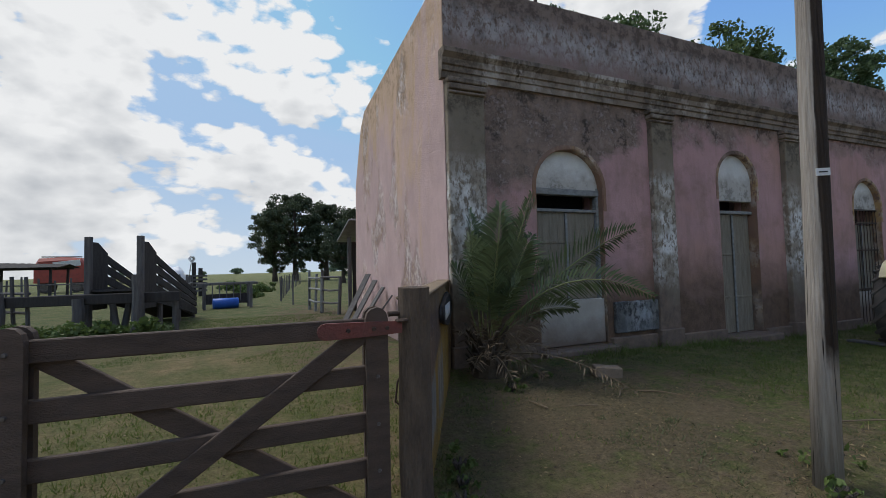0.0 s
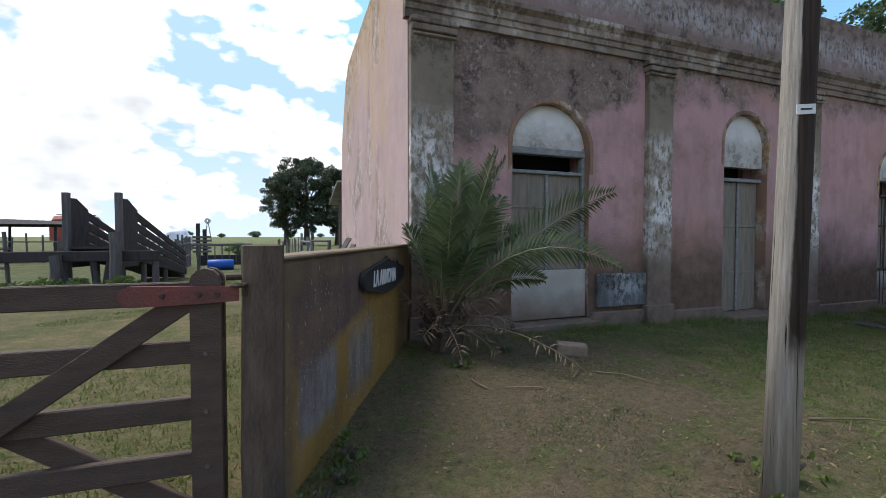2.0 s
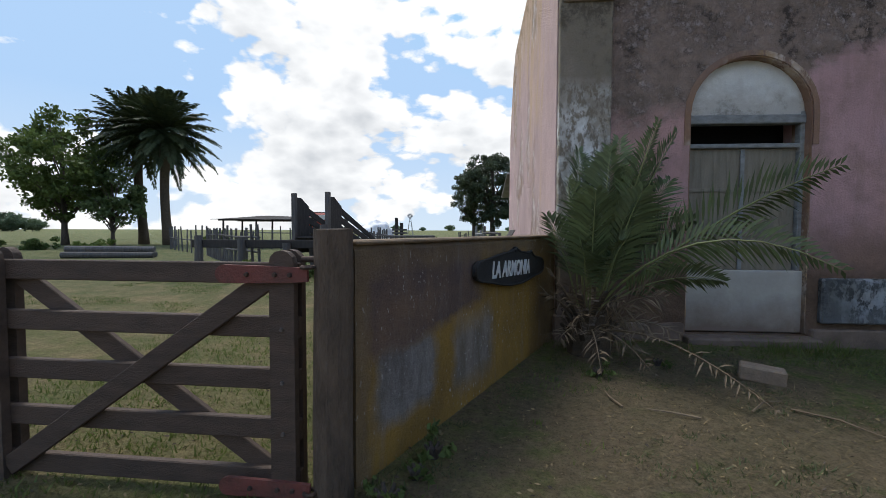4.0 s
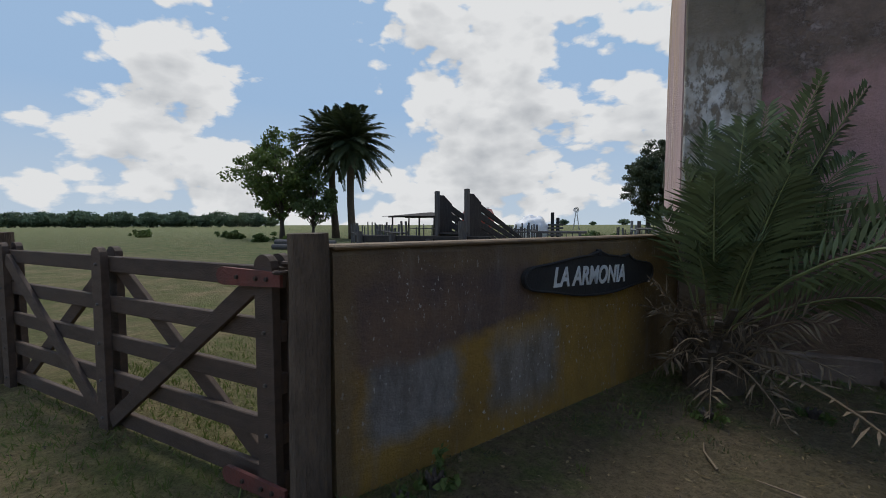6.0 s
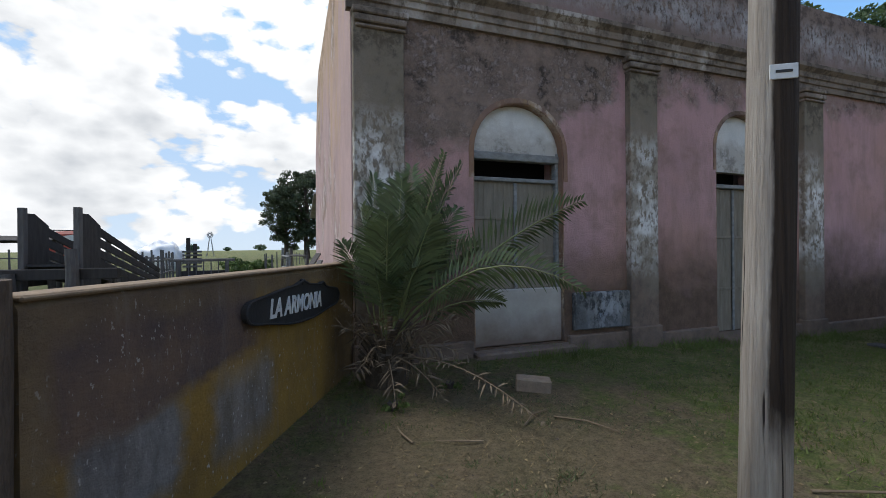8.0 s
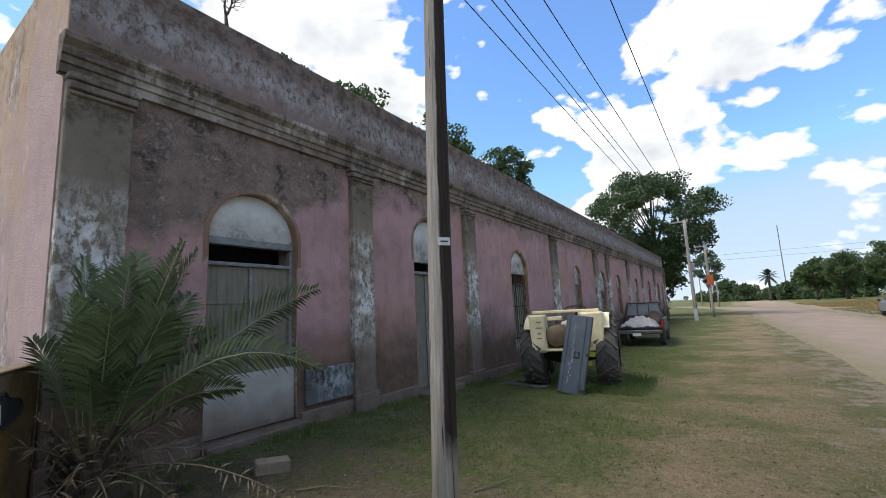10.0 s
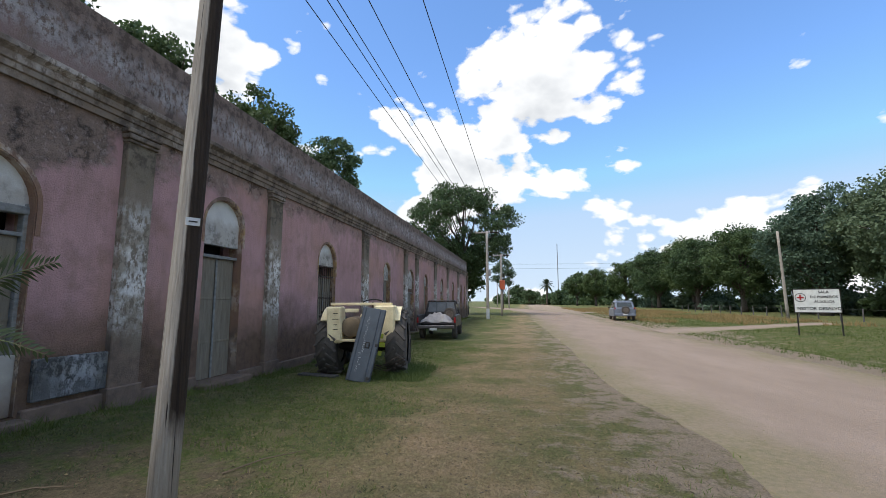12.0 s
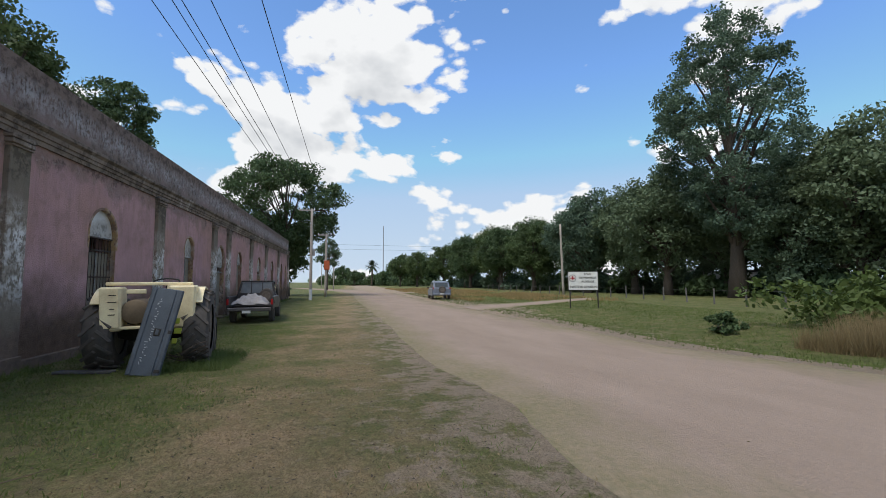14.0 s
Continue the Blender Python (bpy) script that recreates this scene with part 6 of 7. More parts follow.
def rail_fence(points, height, rails, label, post_r=0.05, name="rail_fence", gap=1.8, material=None, rail_r=0.035):
    """Round posts along a line with rails between them."""
    a0 = points[0]
    f = thing(name, a0[0], a0[1], gz(*a0), label, "fence")
    rng = random.Random(int(a0[0] * 10) + int(a0[1] * 7))
    o = Vector((a0[0], a0[1], gz(*a0)))
    for a, b in zip(points, points[1:]):
        a, b = Vector((*a, gz(*a))), Vector((*b, gz(*b)))
        k = max(1, int((b - a).length / gap))
        for i in range(k + 1):
            p = a.lerp(b, i / k) - o
            h = height * rng.uniform(0.88, 1.12)
            part("post", tubed([p + Vector((0, 0, -0.1)), p + Vector((rng.uniform(-0.06, 0.06), rng.uniform(-0.06, 0.06), h))], [post_r, post_r * 0.85], 7), material or GREY_WOOD, f)
        for z in rails:
            part("rail", tubed([a - o + Vector((0, 0, z)), (a + b) / 2 - o + Vector((0, 0, z + rng.uniform(-0.05, 0.03))), b - o + Vector((0, 0, z))], [rail_r] * 3, 6), material or GREY_WOOD, f)
    return f


rail_fence([(-7.3, 7.4), (-9.0, 9.0), (-13.5, 14.5)], 1.25, (0.55, 1.0), "rough corral fence of grey stakes and rails", 0.045, "corral_fence", 0.5)
rail_fence([(-4.9, 10.6), (-5.2, 16.0), (-9.5, 20.0), (-15.0, 20.5)], 1.25, (0.5, 1.0), "corral fence of thin weathered stakes", 0.045, "corral_fence", 0.6)
rail_fence([(-13.5, 14.5), (-19.0, 19.5), (-24.0, 27.0)], 1.3, (0.7,), "long stake fence running to the palms", 0.04, "stake_fence", 0.9)
rail_fence([(-0.62, 9.0), (-0.85, 10.6)], 1.25, (0.35, 0.75, 1.12), "flaking whitewashed rail pen behind the store", 0.05, "white_pen_fence", 0.8, FRAME_WOOD)
rail_fence([(-0.2, 8.2), (-0.62, 9.0)], 1.3, (0.35, 0.75, 1.15), "grey rail gate closing the pen", 0.06, "pen_gate", 0.8, GREY_WOOD)
rail_fence([(-0.85, 10.6), (-1.6, 16.0), (-0.5, 30.0), (1.5, 46.0)], 1.15, (1.0,), "long wire fence of thin posts along the yard", 0.035, "wire_fence", 2.2, GREY_WOOD, 0.006)


def build_trough():
    x, y = -3.65, 13.4
    t = thing("feeding_trough", x, y, gz(x, y), "grey wooden feeding rack with rails", "trough", turn=8)
    for dx, dy in ((-0.8, -0.4), (0.8, -0.4), (-0.8, 0.4), (0.8, 0.4)):
        part("leg", boxed(dx, dy, 0.48, 0.1, 0.1, 1.0, None, 0.01), GREY_WOOD, t)
    for dy in (-0.4, 0.4):
        part("rail", boxed(0, dy, 0.96, 2.1, 0.07, 0.09, None, 0.01), GREY_WOOD, t)
    for k in range(7):
        part("slat", boxed(-0.75 + 0.25 * k, 0.4, 0.6, 0.04, 0.03, 0.7), GREY_WOOD, t)
    part("back_board", boxed(0, 0.42, 0.35, 1.7, 0.03, 0.4, None, 0.006), CHUTE_WOOD, t)
    d = thing("blue_drum", x - 0.05, y - 0.1, gz(x, y), "blue plastic half drum standing under the rack", "drum", turn=8)
    part("shell", tubed([(-0.45, 0, 0.2), (-0.43, 0, 0.2), (0.43, 0, 0.2), (0.45, 0, 0.2)], [0.17, 0.2, 0.2, 0.17], 16), BLUE_PLASTIC, d, "", True)


build_trough()


def build_shed_roof():
    x, y = -14.6, 22.9
    s = thing("open_shed", x, y, gz(x, y), "low open shed with a shallow dark sheet roof", "shed", turn=4)
    for dx in (-2.4, -0.3, 2.4):
        for dy in (-1.3, 1.3):
            part("post", tubed([(dx, dy, -0.1), (dx + 0.04, dy, 1.86)], [0.075, 0.06], 8), CHUTE_WOOD, s)
    for dy in (-1.3, 1.3):
        part("wall_plate", boxed(0, dy, 1.80, 5.4, 0.08, 0.09, None, 0.01), CHUTE_WOOD, s)
    for sgn in (-1, 1):
        bm = bmesh.new()
        cols = []
        for i in range(41):
            xx = -2.95 + 5.8 * i / 40
            ridge = 2.12 - 0.10 * abs(xx) / 2.9 - (0.10 if xx < -0.6 else 0) * (abs(xx) - 0.6) / 2.3
            wave = 0.014 * (i % 2)
            cols.append([bm.verts.new((xx, yy, zz + wave + d)) for d in (0.0, -0.025) for yy, zz in ((0.0, ridge), (sgn * 1.75, 1.84 + 0.03 * noise.noise((xx, sgn, 2))))])
        for p, q in zip(cols, cols[1:]):
            for k0, k1 in ((0, 1), (2, 3), (1, 3)):
                bm.faces.new((p[k0], q[k0], q[k1], p[k1]))
        bmesh.ops.recalc_face_normals(bm, faces=bm.faces[:])
        part("roof_sheet", bm, CHUTE_WOOD, s, "dark weathered sheet roof")


def build_red_lorry():
    x, y = -19.3, 44.5
    t = thing("red_lorry", x, y, gz(x, y), "sun-faded red lorry under a torn pale tarpaulin", "truck", turn=8)
    hull([(-1.8, 1.1, 0.9, 2.5, 0.2), (-1.5, 1.2, 0.9, 3.1, 0.3), (0.0, 1.2, 0.9, 3.2, 0.3), (1.4, 1.2, 0.9, 3.15, 0.3), (1.7, 1.1, 0.9, 2.6, 0.2)], t, "hopper", RED_TRUCK)
    part("tarpaulin", beamed((-0.5, -1.22, 2.45), (1.4, -1.22, 2.7), 0.05, 0.55, 0.02), WHITE_PAINT, t, "torn pale tarpaulin strip")
    part("ridge_board", boxed(-0.1, 0, 3.26, 2.8, 0.5, 0.08, None, 0.02), CHUTE_WOOD, t)
    for xx in (-1.1, 1.1):
        for s in (-1, 1):
            wheel(t, xx, s * 0.95, 0.5, 0.5, 0.28)


def build_tarp_stack():
    x, y = -7.6, 24.4
    t = thing("covered_stack", x, y, gz(x, y), "load covered with a pale tarpaulin beside the corral", "covered load", turn=10)
    bm = bmesh.new()
    bmesh.ops.create_icosphere(bm, subdivisions=4, radius=1.0)
    for v in bm.verts:
        q = v.co.copy()
        v.co = Vector((q.x * 1.25, q.y * 1.0, max(-0.05, q.z * 1.0 + 0.85))) * (1 + 0.10 * noise.noise(q * 2.1) + 0.04 * noise.noise(q * 6))
        if v.co.x > 0.6:
            v.co.x *= 0.9
    part("tarpaulin", bm, plain("pale_translucent_tarp", (0.80, 0.80, 0.80), (0.62, 0.62, 0.63), 3, 0.5, 0, 0.3), t, "", True)
    for dx, h in ((1.35, 2.05), (1.7, 1.7)):
        part("stake", boxed(dx, -0.2, h / 2, 0.22, 0.2, h, None, 0.02), CHUTE_WOOD, t)
    for k in range(5):
        part("board", boxed(1.55, -0.45, 0.35 + 0.22 * k, 1.0, 0.05, 0.12, None, 0.006), GREY_WOOD, t)


def build_windmill():
    x, y = -17.0, 104.0
    w = thing("wind_pump", x, y, gz(x, y), "distant metal wind pump on a lattice tower", "windmill")
    h = 4.6
    for sx in (-1, 1):
        for sy in (-1, 1):
            part("leg", tubed([(sx * 0.7, sy * 0.7, 0), (sx * 0.08, sy * 0.08, h)], [0.06, 0.05], 6), SHEET, w)
    for k in (0.25, 0.5, 0.75):
        r = 0.7 * (1 - k) + 0.08 * k
        for a, b in (((-r, -r), (r, -r)), ((r, -r), (r, r)), ((r, r), (-r, r)), ((-r, r), (-r, -r))):
            part("brace", tubed([(a[0], a[1], h * k), (b[0], b[1], h * k)], [0.03, 0.03], 5), SHEET, w)
    for k in range(14):
        a = 2 * math.pi * k / 14
        m = Matrix.Translation((0, -0.3, h + 0.2)) @ Matrix.Rotation(a, 4, "Y") @ Matrix.Translation((0, 0, 0.45)) @ Matrix.Rotation(radians(28), 4, "Z")
        part("blade", boxed(0, 0, 0, 0.15, 0.02, 0.5, m, 0.004), SHEET, w)
    part("vane", boxed(0, 1.2, h + 0.25, 0.03, 0.9, 0.5, None, 0.005), SHEET, w)
    part("shaft", tubed([(0, -0.35, h + 0.2), (0, 1.2, h + 0.2)], [0.05, 0.04], 6), SHEET, w)


build_shed_roof()
build_red_lorry()
build_tarp_stack()
build_windmill()


def loose_timber():
    for k, (x, y, z, turn, length) in enumerate(((-16.6, 12.4, 0.0, 12, 3.6), (-16.8, 12.9, 0.0, 15, 3.4), (-16.7, 12.65, 0.24, 13, 3.5))):
        g = thing("log", x, y, gz(x, y) + z, "grey log stacked on the pasture near the gate", "log", "stacked logs", turn=turn)
        part("trunk", tubed([(-length / 2, 0, 0.14), (0, 0.03, 0.14), (length / 2, 0, 0.13)], [0.15, 0.14, 0.12], 10), GREY_WOOD, g)
    for k in range(4):
        g = thing("leaning_plank", -0.10, 2.8 + 0.5 * k, gz(0, 3), "old grey plank leaning against the end wall", "plank", "planks against the end wall")
        part("plank", beamed((-0.55 - 0.08 * k, -0.15 * k, 0.02), (0.03, 0.18 * k - 0.2, 0.85 + 0.13 * k), 0.14, 0.03, 0.004), GREY_WOOD, g)
    b = thing("brick_block", 1.45, -1.32, gz(1.45, -1.32), "tan hollow brick block lying on bare ground", "brick", turn=-28)
    part("block", boxed(0, 0, 0.055, 0.32, 0.17, 0.125, Matrix.Rotation(radians(4), 4, "Y"), 0.012), BRICK, b)
    a = thing("roof_lean_to", 0.3, 7.6, 0, "sheet roof of a lean-to behind the store", "lean-to")
    part("roof_sheet", boxed(2.0, 0.4, 2.75, 4.6, 2.4, 0.05, Matrix.Rotation(radians(-12), 4, "X"), 0.01), SHEET, a)
    for x in (0.0, 3.8):
        part("post", boxed(x, 1.4, 1.2, 0.12, 0.12, 2.5, None, 0.01), GREY_WOOD, a)
    part("back_board", boxed(2.0, 1.45, 1.15, 3.8, 0.05, 2.3, None, 0.01), CHUTE_WOOD, a)


loose_timber()

# ---- road side ----


def built_text(body, size, mat, parent, m, name="lettering"):
    curve = bpy.data.curves.new(name, "FONT")
    curve.body, curve.size, curve.extrude, curve.offset = body, size, 0.004, size * 0.02
    curve.align_x, curve.align_y = "CENTER", "CENTER"
    tmp = bpy.data.objects.new(name, curve)
    scene.collection.objects.link(tmp)
    me = bpy.data.meshes.new_from_object(tmp.evaluated_get(bpy.context.evaluated_depsgraph_get()))
    bpy.data.objects.remove(tmp)
    me.materials.clear()
    me.materials.append(mat)
    ob = new(name, me)
    ob.parent, ob.matrix_basis = parent, m
    return ob


def build_road_sign():
    x, y = 22.2, -19.5
    z = gz(x, y)
    s = thing("road_sign", x, y, z, "white board sign with black lettering on two thin posts", "sign", turn=-112)
    # local x runs along the board as it is read
    w, h = 1.72, 1.12
    board = part("board", boxed(0, 0, 1.62, w, 0.05, h, None, 0.01), WHITE_PAINT, s)
    for xx, zz, ww, hh in ((0, 1.62 + h / 2, w + 0.04, 0.04), (0, 1.62 - h / 2, w + 0.04, 0.04), (w / 2, 1.62, 0.04, h), (-w / 2, 1.62, 0.04, h)):
        part("frame", boxed(xx, 0, zz, ww, 0.07, hh, None, 0.006), MACHINE, board)
    for xx in (-w / 2 + 0.1, w / 2 - 0.02):
        part("post", boxed(xx, 0.06, 0.75, 0.06, 0.06, 1.7, None, 0.006), MACHINE, s)
    base = Matrix.Translation((0, -0.03, 0)) @ Matrix.Rotation(radians(90), 4, "X")
    for text, size, xx, zz in (("SALA", 0.17, 0.27, 2.03), ("DE PRIMEROS", 0.165, 0.27, 1.80), ("AUXILIOS", 0.17, 0.27, 1.57), ("NESTOR DESALVO", 0.195, 0.06, 1.25)):
        built_text(text, size, SIGN_BLACK, board, base @ Matrix.Translation((xx, zz, 0)))
    ring = [(-0.6 + 0.2 * math.cos(radians(a)), -0.032, 1.78 + 0.2 * math.sin(radians(a))) for a in range(0, 361, 18)]
    part("ring", tubed(ring, [0.014] * len(ring), 6), SIGN_BLACK, board)
    part("cross", boxed(-0.6, -0.03, 1.78, 0.26, 0.012, 0.07), TAIL_RED, board, "red cross")
    part("cross", boxed(-0.6, -0.032, 1.78, 0.07, 0.012, 0.26), TAIL_RED, board)


build_road_sign()
far_pole = utility_pole(38.8, -2.5, 8.2, 0.14, "timber utility pole with crossarm, meter box and white foot", 2.2, 92, 0.15, True)
part("meter_box", boxed(0.0, -0.22, 4.25, 0.3, 0.2, 0.6, None, 0.02), SHEET, far_pole, "pale grey meter box")
second = utility_pole(46.5, -3.4, 6.8, 0.13, "timber pole with an orange transformer box", 1.8, 92, 0.15)
part("transformer", boxed(0.0, -0.1, 3.4, 0.45, 0.55, 1.0, None, 0.04), plain("orange_box_paint", (0.45, 0.10, 0.04), (0.3, 0.07, 0.03), 5, 0.6), second, "orange-red transformer box")
utility_pole(40.5, -27.9, 7.6, 0.13, "leaning timber pole standing before the grove", 0, 0, 0.2, lean=(-0.2, 0.3))
for px, py, ph in ((95, -2.6, 8.0), (130, 2.0, 8.0)):
    utility_pole(px, py, ph, 0.13, "distant timber utility pole beside the road", 1.8, 95, 0.2)


def wire(a, b, sag, label):
    a, b = Vector(a), Vector(b)
    w = thing("overhead_wire", a.x, a.y, a.z, label, "wire", "overhead wires")
    pts = []
    for k in range(17):
        f = k / 16
        pts.append(a.lerp(b, f) - a + Vector((0, 0, -4 * sag * f * (1 - f))))
    part("strand", tubed(pts, [0.011] * 17, 5), MACHINE, w)


utility_pole(-36.0, -2.6, 8.2, 0.14, "timber utility pole with a wide crossarm down the road", 3.2, 90, 0.15)
for y0, y1 in ((-1.65, -1.35), (-2.0, -1.85), (-2.15, -2.1), (-2.9, -2.65), (-4.15, -3.65)):
    wire((-36.0, y0, 8.18), (38.8, y1, 8.18), 0.6, "thin black overhead wire strung between poles")
wire((60, 45, 7.5), (70, -60, 7.4), 0.5, "thin wire crossing high over the far road")
wire((61, 45, 6.9), (71, -60, 6.8), 0.5, "thin wire crossing high over the far road")
mast = thing("radio_mast", 228, -23.5, 0, "thin tall lattice radio mast far beyond the road", "mast")
part("mast_tube", tubed([(0, 0, 0), (0, 0, 31)], [0.22, 0.16], 8), SHEET, mast)
rail_fence([(14.0, -30.5), (40.0, -31.5), (75.0, -31.0)], 1.1, (0.95,), "line of pale posts fencing the grove", 0.06, "grove_fence", 2.6, GREY_WOOD, 0.006)
for k, (x, y) in enumerate(((48.5, -52.0), (44.0, -57.0), (75, -52))):
    hb = thing("small_house", x, y, gz(x, y), "small white house half hidden among the trees", "house", turn=20 * k)
    part("wall", boxed(0, 0, 1.3, 6.0, 4.0, 2.7, None, 0.02), WHITE_PAINT, hb)
    part("roof", boxed(0, 0, 2.75, 6.5, 4.5, 0.18, Matrix.Rotation(radians(4), 4, "X")), SHEET, hb)
    part("door", boxed(0.8, 2.01, 1.0, 0.9, 0.05, 2.0, None, 0.01), DOOR_WOOD, hb)
    for xx in (-1.6, 2.2):
        part("window", boxed(xx, 2.01, 1.5, 0.9, 0.05, 0.9, None, 0.01), GLASS, hb)

# ---- low growth ----
TRACK_X, TRACK_RUN = 24.0, 9.5


def bush(x, y, r, h, seed, leaf, label, size=0.14, per=90, count=26):
    b = thing("bush", x, y, gz(x, y), label, "bush")
    rng = np.random.default_rng(seed)
    centres = [(rng.normal() * r * 0.45, rng.normal() * r * 0.45, abs(rng.normal()) * h * 0.4 + 0.12 * h) for _ in range(count)]
    verts, faces = leaf_cloud(rng, centres, [0.3 * r * rng.uniform(0.7, 1.2) for _ in centres], per, size)
    verts[:, 2] = np.maximum(verts[:, 2], -0.02)
    me = bpy.data.meshes.new("foliage")
    me.from_pydata(verts.tolist(), [], faces.tolist())
    me.materials.append(leaf)
    new("foliage", me).parent = b
    stems = bmesh.new()
    for k in range(6):
        a = k * 1.05
        tube(stems, [(0, 0, -0.03), (0.2 * r * math.cos(a), 0.2 * r * math.sin(a), h * 0.3), (0.45 * r * math.cos(a), 0.45 * r * math.sin(a), h * 0.6)], [0.02, 0.015, 0.008], 5)
    part("stem", stems, BARK, b)
    return b


# undergrowth that closes the grove
for k in range(30):
    f = k / 29
    x, y = 16 + 112 * f, -50 + 13 * f + 3 * math.sin(k * 2.3)
    bush(x, y, 3.4, 2.6 + 0.8 * math.sin(k * 1.7), 100 + k, LEAF_EUCA if k % 3 else LEAF_BROAD, "dark shrub filling the edge of the grove", 0.5, 60, 34)
for k in range(10):
    bush(165 + 8 * k, -34 + 4.4 * k + 2 * math.sin(k * 3.0), 5.5, 4.2, 200 + k, LEAF_BROAD, "far green hedge shrub at the road's end", 0.8, 50, 30)
bush(8.8, -21.6, 2.4, 1.5, 301, LEAF_LIGHT, "thick green shrub growing by the ditch", 0.2, 110, 40)
bush(6.2, -23.5, 3.0, 2.4, 302, LEAF_BROAD, "thick dark shrub growing by the ditch", 0.22, 110, 44)
for k, (x, y) in enumerate(((-6.6, 5.6), (-7.6, 5.9), (-5.6, 5.9))):
    bush(x, y, 0.8, 0.3, 310 + k, LEAF_LIGHT, "low rank weeds growing before the loading chute", 0.09, 110, 22)
bush(11.4, -18.4, 0.55, 0.7, 303, LEAF_BROAD, "small dark shrub in the ditch", 0.12, 80, 16)
for k, (x, y) in enumerate(((-22, 17), (-26.5, 18.5), (-34, 22), (-40, 26), (-19, 24), (-48, 22), (-62, 30), (-3.2, 20.5), (-2.4, 27), (-4.6, 33))):
    bush(x, y, 0.9, 0.6, 320 + k, LEAF_LIGHT, "low weedy shrub out in the pasture", 0.16, 60, 18)
for k, (x, y, r) in enumerate(((-1.32, -3.18, 0.14), (-1.15, -2.75, 0.12), (0.12, -1.35, 0.12), (-1.22, -2.95, 0.1), (0.95, -3.75, 0.2), (0.52, -4.02, 0.16), (0.75, -1.0, 0.1))):
    bush(x, y, r * 0.9, r * 1.0, 340 + k, LEAF_LIGHT, "small broad-leaved weed growing at the foot", 0.04, 10, 8)


def track_line(y):
    """The middle of the cart track at a given y."""
    return TRACK_X + TRACK_RUN * (-12.8 - y) / 14.0


def track_half(y):
    return 2.2 - 0.9 * min(1.0, max(0.0, (-12.8 - y) / 14.0))


def blades(name, seed, count, region, height, width, material, label, keep=None, clump=1, lean=0.5):
    """Many single blades of grass in one mesh."""
    rng = np.random.default_rng(seed)
    x0, x1, y0, y1 = region
    xs, ys = rng.uniform(x0, x1, count), rng.uniform(y0, y1, count)
    verts, faces = [], []
    for x, y in zip(xs, ys):
        if keep and not keep(x, y, rng):
            continue
        for _ in range(clump):
            px, py = x + rng.normal() * 0.03, y + rng.normal() * 0.03
            z = gz(px, py) - 0.004
            a = rng.uniform(0, 6.283)
            h = height * rng.uniform(0.4, 1.25)
            dx, dy = math.cos(a), math.sin(a)
            lx, ly = rng.normal() * lean * h, rng.normal() * lean * h
            w = width * rng.uniform(0.6, 1.3)
            k = len(verts)
            verts += [(px - dx * w, py - dy * w, z), (px + dx * w, py + dy * w, z), (px + lx, py + ly, z + h)]
            faces.append((k, k + 1, k + 2))
    me = quads_mesh(name, verts, faces, material)
    return tagged(new(name, me), label, "grass", "", "stuff")


def on_verge(x, y, rng):
    near, far = road_edges(x)
    if far - 0.2 < y < near - 0.35:
        return False
    if y > -0.1 and x > -0.1:
        return False
    p = noise.noise((x * 0.5, y * 0.5, 2)) + 0.5 * noise.noise((x * 1.9, y * 1.9, 4))
    bare = 1.0 if math.hypot(x - 0.6, y + 2.2) < 1.9 else 0.0
    lush = smooth_step(-4.6, -2.6, y) * 0.6
    trod = 1.0 - 0.75 * smooth_step(-3.9, -4.8, y) * smooth_step(-7.0, -6.2, y)
    worn = trod - 0.85 * trod * smooth_step(near + 1.6, near - 0.2, y) if y > far else 1.0
    return rng.random() < (0.1 + 0.75 * p + 1.1 * lush - 0.75 * bare) * worn


def on_trodden(x, y, rng):
    near, far = road_edges(x)
    if y < near - 0.3 or (y > -0.1 and x > -0.1):
        return False
    p = noise.noise((x * 0.5, y * 0.5, 2)) + 0.5 * noise.noise((x * 1.9, y * 1.9, 4))
    return rng.random() < (0.75 - 0.5 * p - 0.8 * smooth_step(-4.4, -3.0, y)) * (0.15 + 0.85 * smooth_step(near - 0.1, near + 1.5, y))


blades("verge_grass", 1, 52000, (-4.5, 16, -9.5, -0.1), 0.05, 0.0055, GRASS_LEAF, "short trodden green grass before the store", on_verge, 3)
blades("weed_tufts", 9, 1500, (-1.6, 6, -4.8, -0.5), 0.03, 0.005, WEED_LEAF, "scattered tufts of low green weeds on bare earth", lambda x, y, rng: noise.noise((x * 1.1, y * 1.1, 12)) > -0.05 and (y < -0.6 or x > 0.3), 12, 0.8)
blades("dry_grass", 2, 34000, (-4.5, 14, -9.0, -1.0), 0.04, 0.004, GRASS_DRY, "short dry straw in the trodden grass", on_trodden, 2, 1.0)
blades("yard_grass", 3, 30000, (-9, -0.3, -3.0, 9), 0.032, 0.006, GRASS_LEAF, "short green grass inside the gate", lambda x, y, rng: noise.noise((x * 0.8, y * 0.8, 7)) + 0.12 * (y - 4) > 0.0 and not (x > -1.5 and y < 0), 3)
blades("tall_grass", 4, 5000, (2, 43, -0.55, -0.06), 0.14, 0.005, GRASS_LEAF, "taller grass tufts along the foot of the wall", lambda x, y, rng: noise.noise((x * 1.7, 3, 0)) > 0.0, 3)
blades("ditch_grass", 5, 26000, (2, 60, -26, -13.2), 0.09, 0.010, GRASS_LEAF, "rough green grass along the ditch", lambda x, y, rng: y < road_edges(x)[1] - 0.2 and abs(x - track_line(y)) > track_half(y), 3)
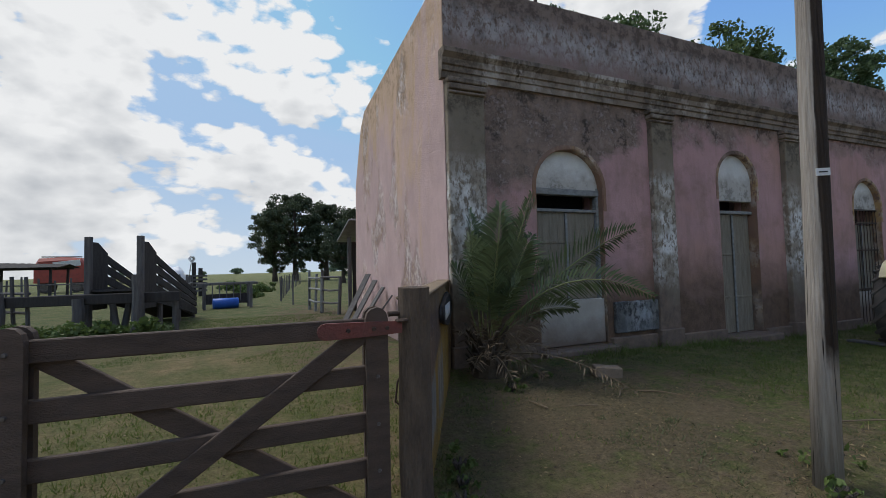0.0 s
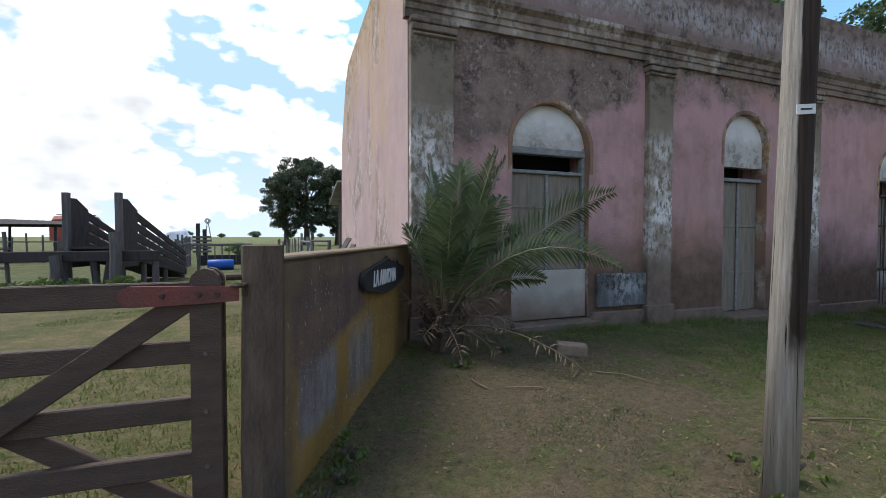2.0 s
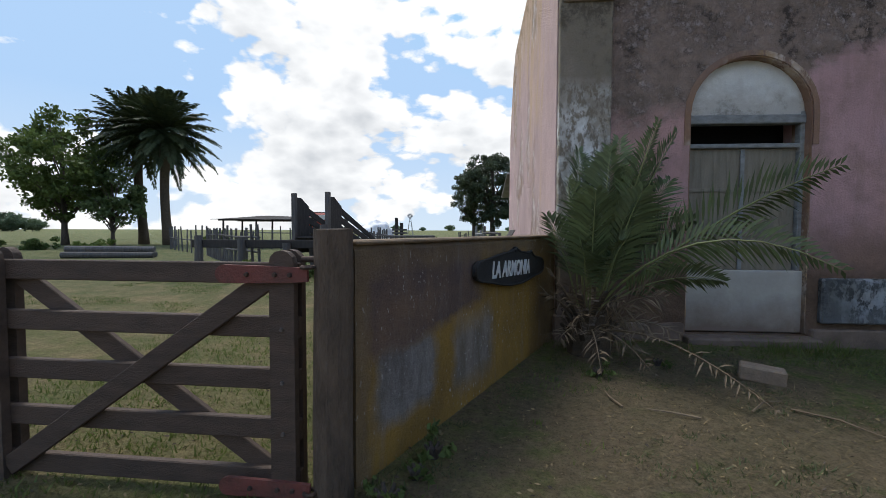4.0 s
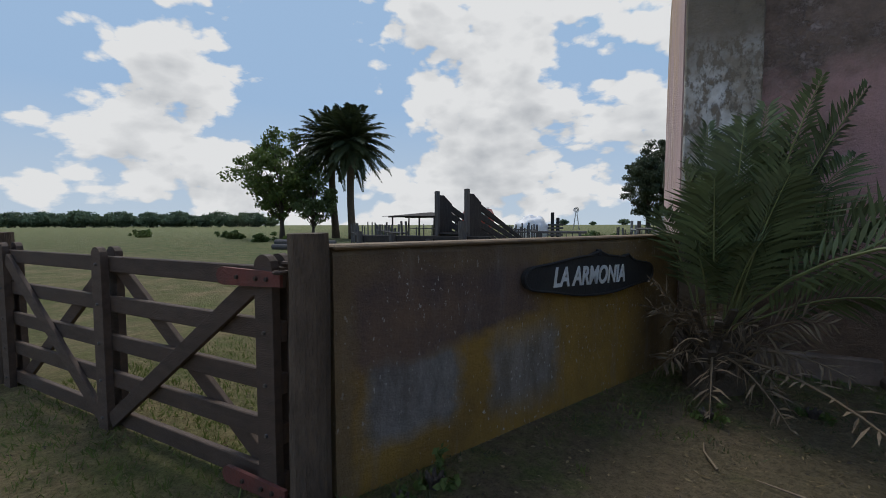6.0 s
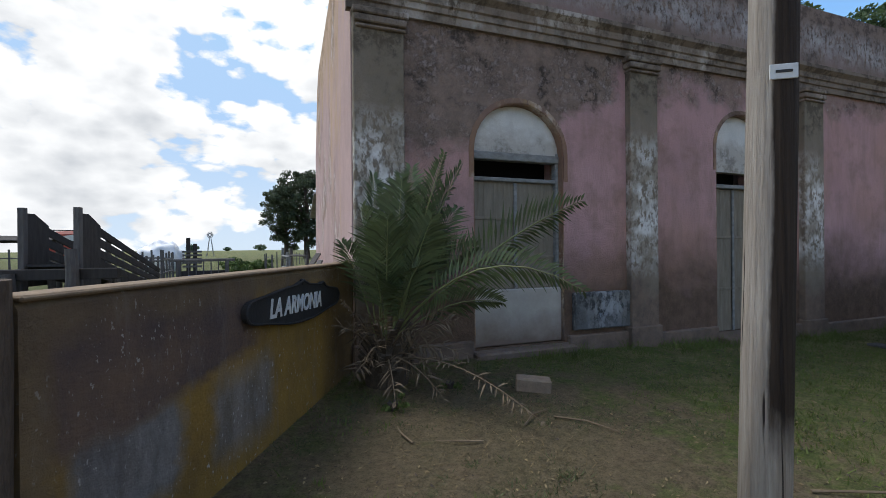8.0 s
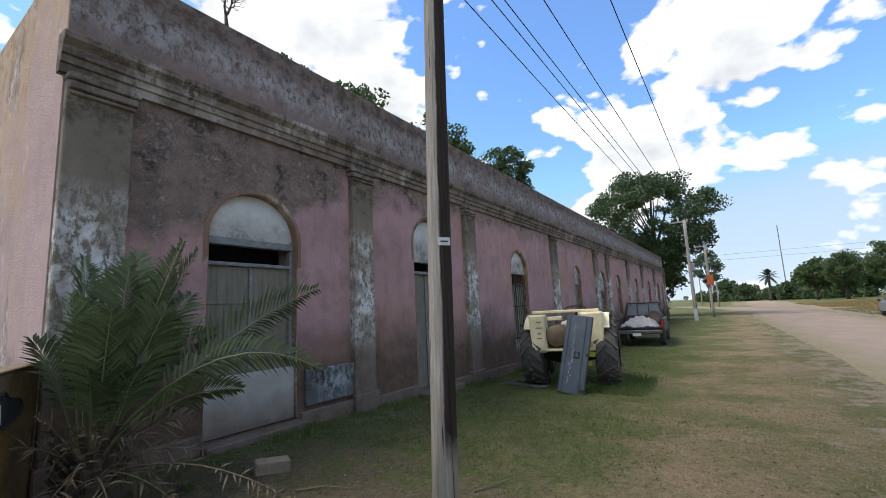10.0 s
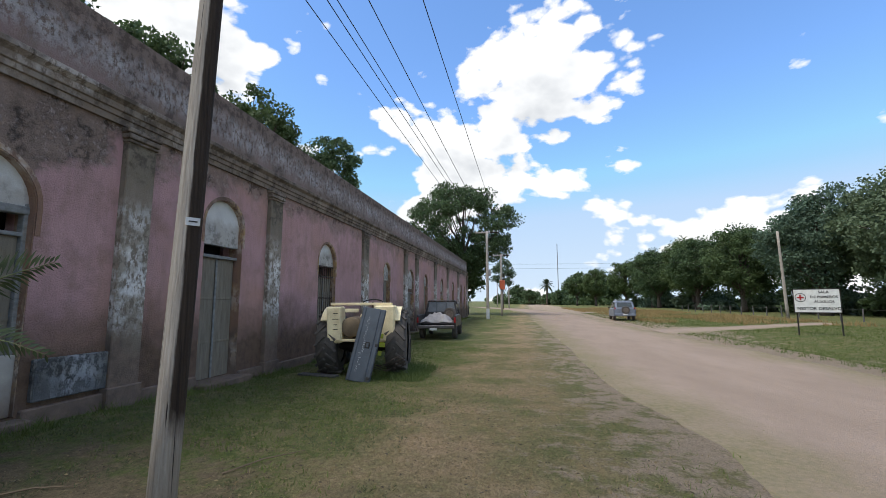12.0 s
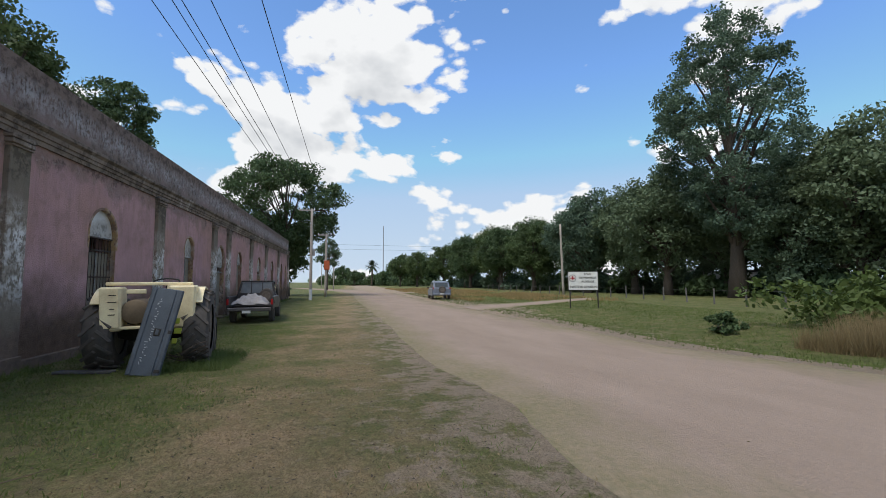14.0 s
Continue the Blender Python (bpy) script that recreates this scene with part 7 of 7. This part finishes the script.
blades("reed_grass", 6, 4200, (4.5, 8.6, -20.8, -18.0), 0.7, 0.008, GRASS_DRY, "tall dry yellow grass beside the ditch", lambda x, y, rng: noise.noise((x, y, 3)) > -0.3, 4, 0.25)
blades("far_dry_grass", 7, 14000, (30, 100, -28, -14), 0.30, 0.03, GRASS_DRY, "dry yellow grass on the far roadside", lambda x, y, rng: y < road_edges(x)[1] - 2.5 and abs(x - track_line(y)) > track_half(y) and noise.noise((x * 0.12, y * 0.2, 1)) > -0.15, 2, 0.4)
blades("tyre_grass", 8, 1400, (7.2, 9.4, -3.7, -2.6), 0.16, 0.005, GRASS_LEAF, "grass tufts growing round the tractor tyre", None, 3)


def litter(name, seed, count, region, size, material, label, keep):
    """Small flat scraps lying on the ground."""
    rng = np.random.default_rng(seed)
    verts, faces = [], []
    for x, y in zip(rng.uniform(region[0], region[1], count), rng.uniform(region[2], region[3], count)):
        if not keep(x, y, rng):
            continue
        z = gz(x, y) + 0.006
        a, s = rng.uniform(0, 6.283), size * rng.uniform(0.4, 1.5)
        dx, dy = math.cos(a) * s, math.sin(a) * s
        k, t = len(verts), rng.uniform(0.08, 0.4)
        verts += [(x - dx, y - dy, z), (x + dy * t, y - dx * t, z + rng.uniform(0, 0.012)), (x + dx, y + dy, z + rng.uniform(0, 0.01)), (x - dy * t, y + dx * t, z)]
        faces.append((k, k + 1, k + 2, k + 3))
    me = quads_mesh(name, verts, faces, material)
    return tagged(new(name, me), label, "litter", "", "stuff")


def off_road(x, y, rng):
    near, far = road_edges(x)
    return y > near + 0.1 and not (y > -0.1 and x > -0.1)


litter("dry_leaf_litter", 21, 9000, (-3.5, 7, -7, -0.2), 0.013, GRASS_DRY, "dry leaf scraps strewn on the bare ground", off_road)
litter("clod_litter", 22, 3600, (-3.5, 7, -7, -0.2), 0.014, PALM_TRUNK, "dark scraps of earth and droppings", off_road)
litter("road_gravel", 23, 2600, (-2, 24, -14, -7.0), 0.016, ROAD, "loose pebbles on the dirt road", lambda x, y, rng: True)


def build_track():
    """A pale cart track that leaves the road towards the grove."""
    verts, faces = [], []
    for k in range(25):
        f = k / 24
        cy = -12.8 - 14.0 * f
        cx, w = track_line(cy), track_half(cy)
        for j in range(5):
            x, y = cx + (j - 2) / 2 * w + 0.3 * noise.noise((k * 0.5, j, 1)), cy
            verts.append((x, y, gz(x, y) + (0.016 if 0 < j < 4 else -0.008)))
    for k in range(24):
        for j in range(4):
            faces.append((k * 5 + j, (k + 1) * 5 + j, (k + 1) * 5 + j + 1, k * 5 + j + 1))
    me = quads_mesh("cart_track", verts, faces, ROAD)
    me.attributes.new("edge", "FLOAT", "POINT").data.foreach_set("value", [(0.0, 1.1, 2.0, 1.1, 0.0)[k % 5] for k in range(len(verts))])
    tagged(new("cart_track", me), "pale dirt cart track leaving the road", "road", "", "structure")


build_track()
